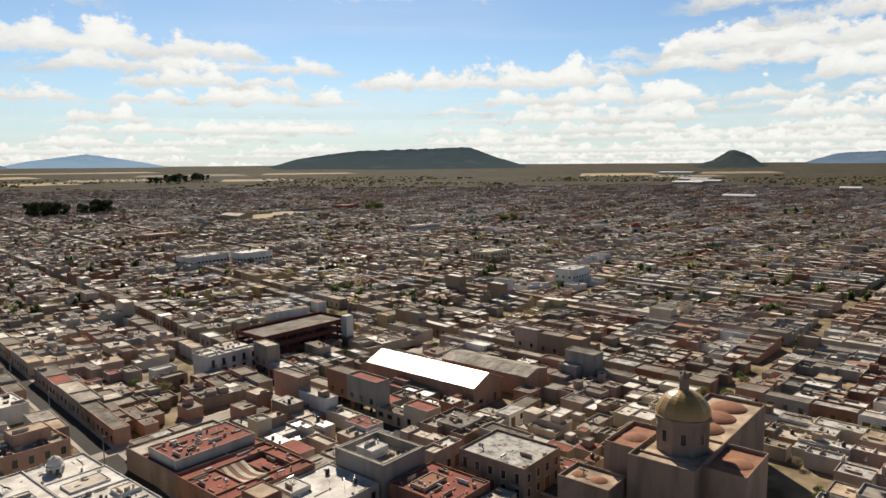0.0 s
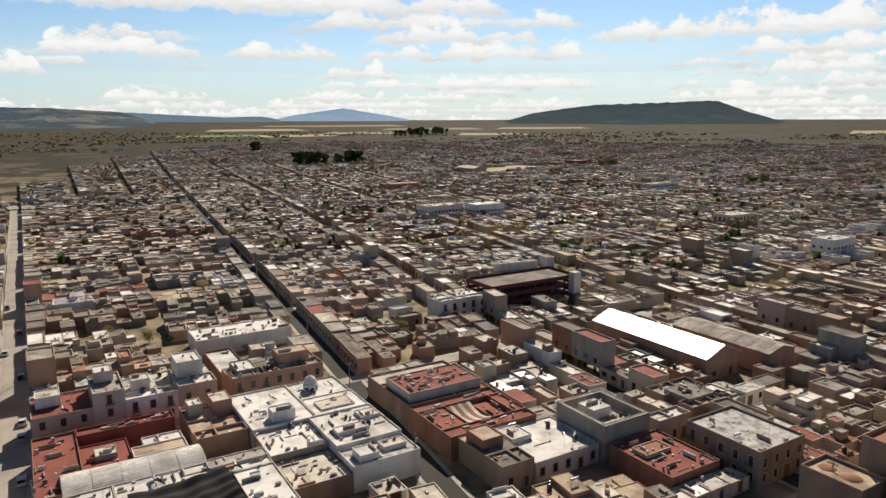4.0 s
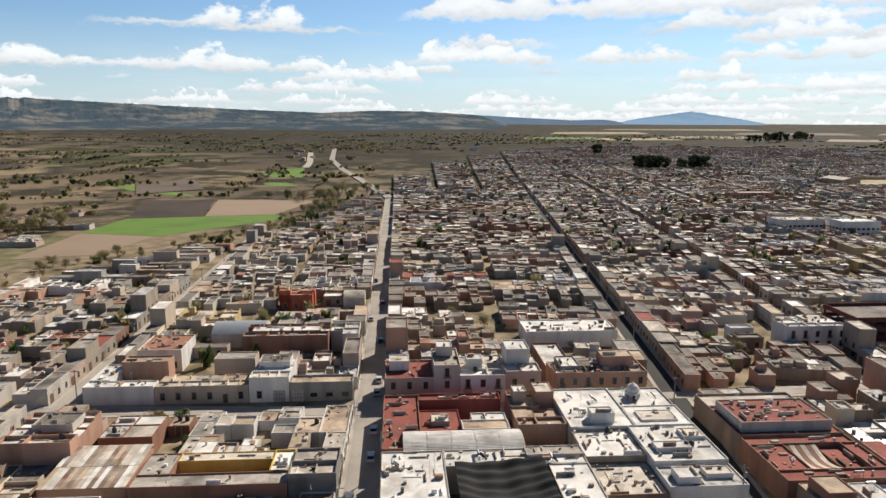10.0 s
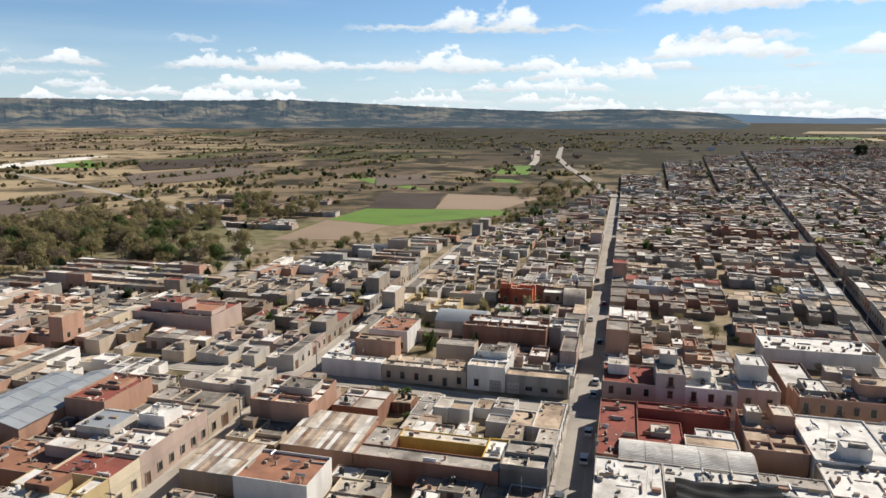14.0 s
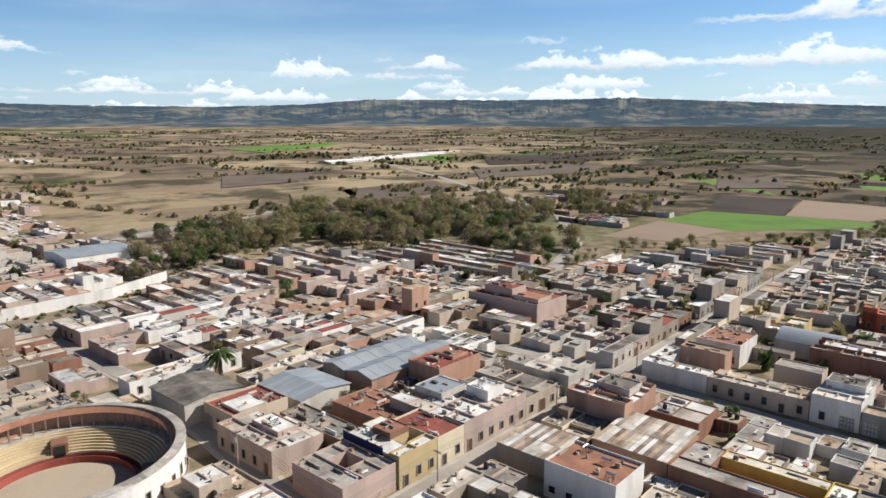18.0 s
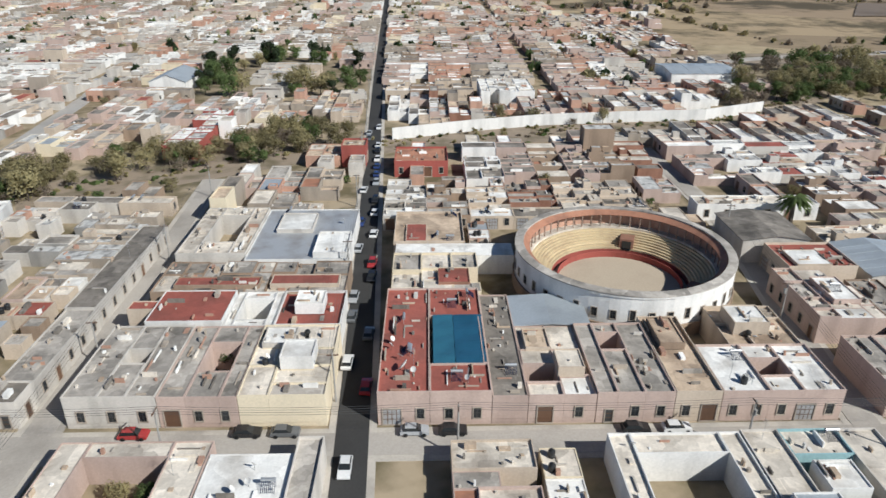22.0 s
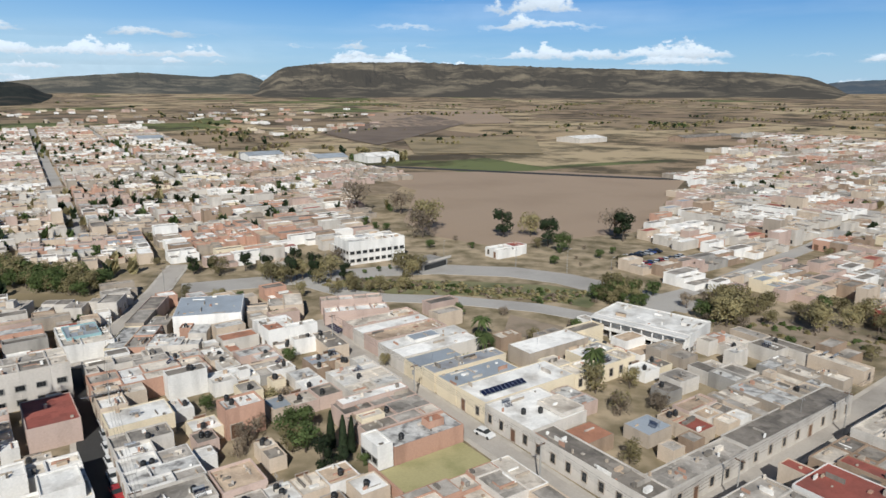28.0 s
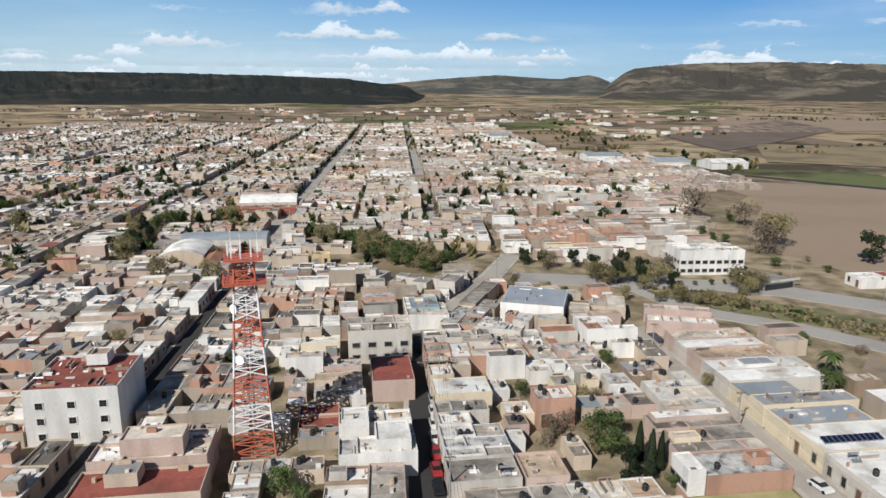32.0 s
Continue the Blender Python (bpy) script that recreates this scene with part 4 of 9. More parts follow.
def strip(name, pts, width, z, mat, label, kind="structure", category="road", follow=False):
    """A ribbon of road or field edge along points."""
    if follow:  # bend with the ground
        fine = []
        for a, b in zip(pts, pts[1:]):
            n = max(1, int(math.dist(a, b) / 40))
            fine += [(a[0] + (b[0] - a[0]) * k / n, a[1] + (b[1] - a[1]) * k / n) for k in range(n)]
        pts = fine + [pts[-1]]
    s = Shape()
    L = []
    for i, p in enumerate(pts):
        a, b = Vector(pts[max(0, i - 1)]), Vector(pts[min(len(pts) - 1, i + 1)])
        d = (b - a).normalized()
        n = Vector((-d.y, d.x)) * (width / 2)
        p = Vector(p)
        L.append((p + n, p - n))
    for (a, b), (c, d) in zip(L, L[1:]):
        q = [(p.x, p.y, (ground_z(p.x, p.y) if follow else 0) + z) for p in (a, b, d, c)]
        s.quad(*q)
        s.v[-4:] = q
        for p, r in ((q[1], q[2]), (q[3], q[0])):
            s.quad(p, (p[0], p[1], p[2] - z - 0.3), (r[0], r[1], r[2] - z - 0.3), r)
    return tagged(new(name, s.mesh(name, mat)), label, category, kind=kind)


def patch(name, corners, z, mat, label, category="field"):
    s = Shape()
    n = len(corners)
    s.v = [(x, y, ground_z(x, y) + z) for x, y in corners] + [(x, y, ground_z(x, y) - 0.5) for x, y in corners]
    s.f = [tuple(range(n))] + [(k, n + k, n + (k + 1) % n, (k + 1) % n) for k in range(n)]
    s.m = [0] * len(s.f)
    return tagged(new(name, s.mesh(name, mat)), label, category, kind="structure")


# long streets: v as a function of u
LONG = {
    "D": [(-260, -118), (-200, -95), (-175, -86), (-158, -82.5), (-130, -82), (-87, -81.3), (-52, -80), (70, -80.7), (640, -88)],
    "A": [(-270, -74), (-230, -55), (-173, -24), (-102, -16.5), (0, -11), (128, -7), (640, -5)],
    "A2": [(-100, 40), (0, 52), (166, 71), (455, 104), (1500, 223)],
    "A3": [(-100, 112), (0, 120), (88, 125), (167, 128), (455, 172), (1500, 300)],
    "H": [(-1300, -42), (-1151, -31), (-361, 26), (-180, 37), (-60, 46)],
}
LONG["C"] = LONG["A"]
CROSS = {  # u as a function of v
    "B": [(-1200, -52), (-688, -32), (-352, -18), (-85, -5), (60, 0)],
    "F": [(-200, -56), (-84, -50), (-10, -48)],
    "G": [(-231, 77), (-161, 80), (-124, 75), (-85, 70), (130, 66), (900, 40)],
    "X2": [(-240, 160), (-85, 166), (-7, 161), (73, 167), (900, 190)],
}


def crossing(vl, ul):
    v = 0.0
    for _ in range(6):
        u = ul(v)
        v = vl(u)
    return G(v, u)


def vline(key):
    return (lambda u: lerp(LONG[key], u)) if isinstance(key, str) else (lambda u: key)


def uline(key):
    return (lambda v: lerp(CROSS[key], v)) if isinstance(key, str) else (lambda v: key)


def skew(base, off):
    return lambda u: lerp(LONG[base], u) + off


def fill(vs, us, rg, test=None, **kw):
    for v0, v1 in zip(vs, vs[1:]):
        for u0, u1 in zip(us, us[1:]):
            q = [crossing(v0, u1), crossing(v0, u0), crossing(v1, u0), crossing(v1, u1)]
            cx, cy = sum(p[0] for p in q) / 4, sum(p[1] for p in q) / 4
            if test and not test(*GI(cx, cy)):
                continue
            block(*q, rg, **kw)


def gp(*pts):
    return [G(v, u) for v, u in pts]


def GI(x, y):
    return x * CA + y * SA, -x * SA + y * CA


NEAR_R = 192
LAID = [0]


def street(key, along, u0, u1, width=7.2, mat=COBBLE, label="", step=25, walk=True):
    fn = along(key)
    n = max(2, int((u1 - u0) / step))
    pts = [G(fn(u0 + (u1 - u0) * k / n), u0 + (u1 - u0) * k / n) if along is vline else G(u0 + (u1 - u0) * k / n, fn(u0 + (u1 - u0) * k / n)) for k in range(n + 1)]
    LAID[0] += 1
    lift = 0.004 * LAID[0]
    if walk:
        strip("pavement", pts, width, 0.10 + lift, CONCRETE, "narrow concrete pavements either side of a street", category="pavement")
    return strip("road", pts, width - 2.2 if walk else width, 0.16 + lift if walk else 0.04, mat, label or "worn straight town street between houses")


street("A", vline, -60, 640, 8.4, COBBLE, "pale paved main street running straight out of town")
street("A", vline, -172, -60, 8.4, ASPHALT, "dark asphalt street with parked cars")
street("A", vline, -262, -172, 8.4, COBBLE, "pale street bending down to the ring road")
street("D", vline, -172, 430, 7.0, COBBLE)
street("A2", vline, -90, 900, 7.4, ASPHALT)
street("A3", vline, -60, 600, 7.0, ASPHALT)
street("H", vline, -240, -60, 8.0, ASPHALT, "asphalt street with parked cars")
street("H", vline, -1250, -240, 11.0, COBBLE, "long straight pale street climbing towards the hills")
street("B", uline, -1000, -20, 7.0, ASPHALT, "asphalt street in deep shade with parked cars")
street("F", uline, -195, -15, 6.6, COBBLE)
street("G", uline, -225, 120, 6.6, COBBLE)
street("X2", uline, -160, 300, 6.4, COBBLE)


def on_street(v, u, half=4.0):
    for key, lo, hi in (("A", -262, 640), ("D", -250, 430), ("A2", -90, 900), ("A3", -60, 600), ("H", -1250, -60)):
        if lo < u < hi and abs(v - lerp(LONG[key], u)) < half + (1.8 if key == "H" and u < -240 else 0):
            return True
    for key, lo, hi in (("B", -1000, -20), ("F", -195, -15), ("G", -225, 120), ("X2", -160, 300)):
        if lo < v < hi and abs(u - lerp(CROSS[key], v)) < half:
            return True
    return False


OPEN = []  # open ground: lines of grid points with a half width


def in_open(v, u):
    p = Vector((v, u))
    for pts, half in OPEN:
        for a, b in zip(pts, pts[1:]):
            a, b = Vector(a), Vector(b)
            t = max(0, min(1, (p - a).dot(b - a) / (b - a).length_squared))
            if (p - a - (b - a) * t).length < half:
                return True
    return False


RIVER = [(-332, 196), (-286, 152), (-261, 112), (-247, 60), (-235, 2), (-224, -32), (-200, -70), (-180, -105)]
RING = [(-62, -228), (-84, -222), (-106, -216), (-130, -209), (-148, -200), (-168, -181), (-177, -163), (-180, -145), (-183, -128), (-186, -116)]
LANE = [(-183, -128), (-211, -128), (-240, -132), (-306, -140), (-420, -165)]
SIDE = [(-100, -212), (-106, -190), (-113, -180), (-129, -166), (-146, -144), (-153, -128), (-165, -122), (-190, -122)]
OPEN += [([(3, -303), (-8, -270), (-28, -236)], 11), (RIVER, 14), (RING, 17), (LANE, 5), (SIDE, 9), ([(-120, -195), (-165, -150)], 14), ([(-8, -290), (-40, -255), (-80, -235)], 16), ([(-165, 262), (-193, 331), (-260, 420)], 7),
         ([(-178, -112), (-194, -101), (-206, -85), (-214, -62), (-222, -45), (-243, -25)], 15), ([(-300, -82), (-357, -95), (-389, -80), (-380, -45), (-325, -30), (-300, -50)], 15),
         ([(-108, -222), (-140, -205)], 10), ([(86, -346), (82, -262)], 9), ([(60, -352), (26, -346)], 7), ([(3, -262), (-30, -236)], 12), ([(520, 765), (635, 805)], 34), ([(-398, 150), (-407, 240)], 14)]


FIELD = [(-190, -216), (-180, -252), (-188, -288), (-254, -377), (-269, -483), (-400, -412), (-459, -315), (-266, -203)]  # great ploughed field
EDGE = [(174, -293), (213, -292), (247, -226), (264, -166), (316, -151), (371, -115), (453, -68), (619, -40), (709, -8), (986, 40), (1257, 132), (1578, 322), (1886, 697)]  # north-west edge of town: u, v


def inside(v, u, poly):
    hit = False
    for (a, b), (c, d) in zip(poly, poly[1:] + poly[:1]):
        if (b > u) != (d > u) and v < a + (c - a) * (u - b) / (d - b):
            hit = not hit
    return hit


def infill(corners, rg, size=(7, 11), test=None):
    """Small houses on what is still free inside a stretch of the grid."""
    v0, v1, u0, u1 = corners
    LOW[0] = True
    u = u0
    while u < u1 - 4:
        step = rg.uniform(*size)
        v = v0
        while v < v1 - 4:
            w = rg.uniform(*size)
            cv, cu = v + w / 2, u + step / 2
            ok = all(not taken(*G(v + w * a, u + step * b), 0.15) and not on_street(v + w * a, u + step * b) for a in (0.03, 0.5, 0.97) for b in (0.03, 0.5, 0.97))
            if ok and not in_open(cv, cu) and (test is None or test(cv, cu)) and rg.random() < 0.88:
                x, y = G(v, u)
                r = math.hypot(x, y)
                if r > 62:
                    keep(x, y, GRID, w - 0.05, step - 0.05)
                    if r < NEAR_R * 0.9 and seen(x, y):
                        house(x, y, GRID, w - 0.1, step - 0.1, rg, two=rg.random() < 0.06)
                    else:
                        far_house(x, y, GRID, w - 0.1, step - 0.1, rg, 0.08)
                v += w
            else:
                v += 2.5 if not ok else w
        u += step
    LOW[0] = False

# ---- buildings with a face of their own, in town-grid metres (v across, u along the long streets) ----
rb = random.Random(5)
keep(*G(-151, 23), GRID, 44.5, 44.5)  # bullring
keep(*G(-244, -182), GRID, 32, 32)  # car park
keep(*G(8.5, -121), GRID, 10, 10)  # mast
keep(*G(-78, -91), GRID, 21, 11)  # vacant plot
keep(*G(-141, -142), GRID, 20, 18)  # bare yard
SPOTS = ((-205, -230, "dark", 1.9), (-208, -204, "dark", 1.7), (-216, -224, "olive", 1.4), (-243, -193, "dark", 2), (-247, -201, "brown", 2.5), (-206, -194, "green", 1.2), (-175, -251, "brown", 2.2), (-186, -262, "olive", 2),
                         (-182, -326, "brown", 2.8), (-199, -308, "brown", 2.3), (-55.5, -103, "cypress", 1.1), (-57, -101, "cypress", 1), (-58, -99.5, "cypress", 0.9), (-53, -112, "green", 1), (-50.5, -109, "green", 1.0), (-51, -104.5, "green", 0.9), (-52, -99, "dark", 0.75), (-50.5, -96, "dark", 0.7), (-54, -95.5, "dark", 0.6), (-57.4, -94, "green", 0.35), (-49, -106, "olive", 0.7), (-46, -117, "brown", 0.7),
                         (-43, -113, "brown", 0.8), (-114.4, -91.2, "olive", 0.8), (-110.4, -80.8, "brown", 0.8), (-118.5, -77.4, "brown", 0.85), (-122.4, -88.3, "olive", 0.6), (-115.3, -133, "palm", 1.2), (-112, -129, "green", 0.6), (-69, -29, "green", 0.45), (-70, -33, "olive", 0.45), (-97, -67, "olive", 0.6), (-118, -95, "green", 0.7), (-121, -98, "palm", 1.2), (-89, -110, "olive", 0.5), (-93, -108, "green", 0.55),
                         (-66, -147, "green", 0.6), (-158, 95, "palm", 1.7), (-205, 150, "green", 0.9), (-212, 155, "palm", 1.3), (-100, -27, "green", 0.5), (-124, -40, "green", 0.6), (7, -100, "green", 0.7), (4, -96, "green", 0.6),
                         (18, -150, "green", 0.7), (30, -225, "green", 1), (42, -232, "olive", 1.1), (60, -240, "olive", 1), (120, -158, "brown", 1.1), (-3, -108, "olive", 0.4), (-57, 108, "brown", 0.4), (-70, 158, "green", 0.5),
         (-54, -127, "olive", 0.55), (-57, -129, "brown", 0.5), (-41, -132, "green", 0.5), (-46, -131, "brown", 0.45), (-72, -164, "dark", 0.4), (-40, -110, "brown", 0.6), (-112, -82, "olive", 0.6), (-119, -79, "brown", 0.6), (-107, -121, "palm", 1.1), (-104, -118, "green", 0.5),
         (-110, -124, "olive", 0.5), (-84, -131, "olive", 0.4), (-30, -206, "green", 0.5), (62, -150, "green", 0.5), (55, -175, "olive", 0.6), (48, -190, "brown", 0.5), (-60, 115, "green", 0.35), (-40, 190, "green", 0.4), (-100, 210, "olive", 0.5), (-140, 180, "green", 0.5),
         (-160, 240, "olive", 0.5), (30, 230, "olive", 0.5), (177, 302, "green", 0.6), (198, 227, "green", 0.7), (205, 235, "olive", 0.7), (100, 210, "green", 0.5), (60, 290, "olive", 0.6),
         (-117, -211, "green", 0.3), (-122, -210, "green", 0.28), (-128, -210, "green", 0.3), (-133, -210, "green", 0.28), (-71, -245, "dark", 0.9), (-78, -238, "olive", 1.0), (-88, -239, "dark", 1.0), (-93, -230, "dark", 1.1), (-104, -229, "dark", 1.0), (-111, -223, "dark", 0.9), (-119, -227, "brown", 1.1),
         (-60, -217, "olive", 0.6), (-68, -207, "olive", 0.6), (-74, -203, "green", 0.5), (-91, -197, "olive", 0.6))  # single trees of gardens and field edges: v, u, kind, size
for v, u, kind, size in SPOTS:
    h = 0.8 + 2.2 * size
    keep(*G(v - h, u - h), GRID, 2 * h, 2 * h)
for v, u, w, d in ((-58, -116, 9, 22), (-48, -136, 8, 9), (-122, -90, 14, 14), (-112, -128, 10, 12), (-100, -68, 7, 8)):  # planted yards
    keep(*G(v, u), GRID, w, d)


def bld(v0, v1, u0, u1, h, wall, roof, label, front="", wings=(), par=0.5, rot=0.0, name="house", category="house", group="", wm=0, gate=True, gap=3.3, tanks=0, faces="", plain=False):
    """A flat-roofed building on the rectangle v0..v1, u0..u1; wings: further ranges in the same local metres (x0, x1, y0, y1, h, parapet, roof, wall, foot)."""
    x, y = G(v0, u0)
    w, d = v1 - v0, u1 - u0
    h *= 0.95
    keep(x, y, GRID + rot, w, d)
    base = tagged(thing(name, pose(x, y, 0, 0, 0, GRID + rot), label, category), group=group)
    ranges = ([(0, w, 0, d, h, par, roof, wall, 0.0)] if h else []) + [tuple(g) + (par, roof, wall, 0.0)[len(g) - 5:] for g in wings]
    rows = [(*g[:6], g[8], g[7], g[6]) for g in ranges]
    if h and not plain and w * d > 70 and min(w, d) > 7.5 and roof not in ("red", "terra", "bluetin", "tin") and name == "house":  # rooms and patios under one roof line
        rows = rows[1:]
        mates = {"white": ("blotched", "pale"), "pale": ("grey", "white"), "grey": ("dark", "pale"), "tan": ("pale", "grey"), "dark": ("grey", "tan"), "red": ("red", "terra"), "blotched": ("white", "grey")}.get(roof, (roof, "pale"))
        for a, b, c, e, edge in cells(w, d, rb, 0.22, (front + faces) or "du", (3.4, 6.4), (3.8, 8.0)):
            rows.append((a, b, c, e, h if edge else h + rb.choice((0, 0, 0.05, -0.06, -0.5, 0.3)), par if edge else rb.choice((0.02, 0.04, 0.1, 0.28)), 0.0, wall, roof if rb.random() < 0.6 else rb.choice(mates)))
        rows += [(g[0], g[1], g[2], g[3], g[8], 0.05, 0.0, wall, roof) for g in ranges[1:] if g[8] > 1]  # solid below the rooms on the roof
    ranged(base, rows)
    for sd in front:
        g = ranges[0]
        openings(base, sd, g[0], g[1], g[2], g[3], g[4] + 0.01, rb, wm, gate, gap)
    for sd in faces:
        openings(base, sd, 0, w, 0, d, 5, rb, wm, gate, gap)
    c, s = math.cos(radians(GRID + rot)), math.sin(radians(GRID + rot))
    clutter(lambda p, q, z: (x + p * c - q * s, y + p * s + q * c, z), [(r[0], r[1], r[2], r[3], r[4]) for r in rows], rb, 0.3 if plain else 1.0)
    note_roofs(x, y, GRID + rot, rows)
    for k in range(tanks):
        g = ranges[0]
        px, py = g[0] + (g[1] - g[0]) * rb.uniform(0.15, 0.85), g[2] + (g[3] - g[2]) * rb.uniform(0.15, 0.85)
        top = [q[4] for q in rows if q[0] - 0.5 < px < q[1] + 0.5 and q[2] - 0.5 < py < q[3] + 0.5]
        if top and max(top) - min(top) < 0.2:
            tank_at(x + px * c - py * s, y + px * s + py * c, max(top))
    return base


def patio(w, d, x0, x1, y0, y1, h, roof, wall, par=0.4):
    """Four ranges round an open court x0..x1, y0..y1."""
    e = 0.02
    return [(0, w, 0, y0, h, par, roof, wall), (0, w, y1, d, h, par, roof, wall), (0, x0, y0 + e, y1 - e, h, par, roof, wall), (x1, w, y0 + e, y1 - e, h, par, roof, wall)]


def gable(v0, v1, u0, u1, eave, ridge, wall, roof, label, along="u", rot=0.0, ribs=0, name="hall", category="hall", doors=""):
    """A shed with a pitched roof; along: the way of its ridge."""
    x, y = G(v0, u0)
    w, d = v1 - v0, u1 - u0
    keep(x, y, GRID + rot, w, d)
    base = thing(name, pose(x, y, 0, 0, 0, GRID + rot), label, category)
    s = Shape()
    m, o, t = (w if along == "u" else d) / 2, 0.35, 0.16

    def P(a, b, z):
        return (a, b, z) if along == "u" else (b, a, z)

    L = d if along == "u" else w
    prof = [(0, 0), (0, eave), (m, ridge), (2 * m, eave), (2 * m, 0)]
    for a, b in zip(prof, prof[1:]):
        if a[1] == 0 or b[1] == 0:
            s.quad(P(a[0], 0, a[1]), P(b[0], 0, b[1]), P(b[0], L, b[1]), P(a[0], L, a[1]))
    for e in (0, L):
        i = len(s.v)
        s.v += [P(p, e, z) for p, z in prof]
        s.f.append(tuple(range(i, i + 5)))
        s.m.append(0)
    part("wall", s, W[wall], base)
    k = (ridge - eave) / m
    for sgn in (0, 1):
        a0, a1 = (-o, m) if sgn == 0 else (2 * m + o, m)
        z0, z1 = eave - o * k + 0.05, ridge + 0.05
        n = max(1, ribs)
        for j in range(n):
            b0, b1 = -o + (L + 2 * o) * j / n, -o + (L + 2 * o) * (j + 1) / n
            lift = 0.05 if j % 2 else 0.0
            q = [P(a0, b0, z0 + lift), P(a1, b0, z1 + lift), P(a1, b1, z1 + lift), P(a0, b1, z0 + lift)]
            lo = [(p[0], p[1], p[2] - t) for p in q]
            r, i = Shape(), 0
            r.v += q + lo
            r.f += [(i, i + 1, i + 2, i + 3), (i + 7, i + 6, i + 5, i + 4)] + [(i + a, i + 4 + a, i + 4 + (a + 1) % 4, i + (a + 1) % 4) for a in range(4)]
            r.m += [0] * 6
            part("roof_sheet", r, R[roof], base)
    for sd in doors:
        openings(base, sd, 0, w, 0, d, min(eave, 4.5), rb, 3, True, 5.0)
    return base


def barrel(v0, v1, u0, u1, eave, rise, wall, roof, label, along="v", rot=0.0, bays=1, slats=0, name="hall"):
    """A hall under a shallow barrel roof; its bays are panels of their own."""
    x, y = G(v0, u0)
    w, d = v1 - v0, u1 - u0
    keep(x, y, GRID + rot, w, d)
    base = thing(name, pose(x, y, 0, 0, 0, GRID + rot), label, "hall")
    span, L = (d, w) if along == "v" else (w, d)

    def P(a, b, z):
        return (b, a, z) if along == "v" else (a, b, z)

    n = 14
    arc = [(span * k / n, eave + rise * (1 - (2 * k / n - 1) ** 2)) for k in range(n + 1)]
    s = Shape()
    s.quad(P(0, 0, 0), P(0, L, 0), P(0, L, eave), P(0, 0, eave))
    s.quad(P(span, 0, 0), P(span, L, 0), P(span, L, eave), P(span, 0, eave))
    for e in (0, L):
        i = len(s.v)
        s.v += [P(0, e, 0)] + [P(a, e, z) for a, z in arc] + [P(span, e, 0)]
        s.f.append(tuple(range(i, i + n + 3)))
        s.m.append(0)
    part("wall", s, W[wall], base)
    for b in range(bays):
        b0, b1 = L * b / bays, L * (b + 1) / bays - (0.12 if bays > 1 else 0)
        r = Shape()
        for k in range(n):
            if slats:
                for q in range(2):
                    f0, f1 = (q + 0.0) / 2, (q + 0.74) / 2
                    a0, a1 = arc[k], arc[k + 1]
                    p0 = (a0[0] + (a1[0] - a0[0]) * f0, a0[1] + (a1[1] - a0[1]) * f0 + 0.26)
                    p1 = (a0[0] + (a1[0] - a0[0]) * f1, a0[1] + (a1[1] - a0[1]) * f1 + 0.26)
                    sl = Shape()
                    sl.quad(P(p0[0], b0, p0[1]), P(p0[0], b1, p0[1]), P(p1[0], b1, p1[1]), P(p1[0], b0, p1[1]))
                    sl.quad(P(p1[0], b0, p1[1]), P(p1[0], b1, p1[1]), P(p1[0], b1, p1[1] - 0.1), P(p1[0], b0, p1[1] - 0.1))
                    part("slat", sl, R[roof], base)
            a0, a1 = arc[k], arc[k + 1]
            r.quad(P(a0[0], b0, a0[1] + 0.02), P(a0[0], b1, a0[1] + 0.02), P(a1[0], b1, a1[1] + 0.02), P(a1[0], b0, a1[1] + 0.02), 0)
        # under slats the panel is dark, so the gaps between them come out dark
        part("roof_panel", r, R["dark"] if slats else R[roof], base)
        if bays > 1:
            rib = Shape()
            for (a0, z0), (a1, z1) in zip(arc, arc[1:]):
                rib.quad(P(a0, b1, z0 + 0.16), P(a0, b1 + 0.14, z0 + 0.16), P(a1, b1 + 0.14, z1 + 0.16), P(a1, b1, z1 + 0.16))
            part("rib", rib, R["tan"], base)
    return base


# -- between the main street and the next: school yard, ribbed hall, red court house, white row
bld(-3.2, 36, 96, 129, 0, "offwhite", "white", "low white-roofed school round a dark court", name="school", category="school",
    wings=[(0, 12, 0, 33, 5.5, 0.25), (12.05, 39.2, 26.5, 33, 5.5, 0.25), (31.5, 39.2, 0, 26.4, 5.5, 0.25), (12.05, 31.4, 0, 6, 5.3, 0.25), (28, 39.2, 29.5, 33.05, 5.9, 0.2, "grey")])
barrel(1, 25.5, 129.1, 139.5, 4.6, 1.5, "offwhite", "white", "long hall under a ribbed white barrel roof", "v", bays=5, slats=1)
bld(-3.2, 24, 139.6, 158, 0, "brick", "red", "red-roofed court house beside the main street", tanks=0,
    wings=[(0, 8, -9, 18.4, 5.0, 0.5, "red", "brick"), (8.05, 27.2, 14.6, 18.4, 5.2, 0.5, "red", "red"), (8.05, 17, 1.5, 12.5, 3.8, 0.3, "red", "red"), (10.5, 14.5, 4.5, 8.5, 4.8, 0.1, "pale", "grey", 3.7),
           (17.05, 27.2, 0.4, 5, 4.6, 0.3, "tan", "white"), (19.5, 27.2, 5.05, 9.2, 4.4, 0.3, "white", "white")])
bld(25.6, 36, 139, 158, 5.6, "salmon", "tan", "salmon house with a tan terrace roof and a dish", par=0.7, wings=[(6, 10.2, 12, 18, 8.2, 0.2, "pale", "salmon", 5.5), (1, 4, 13, 17, 8.0, 0.2, "white", "cream", 5.5)])
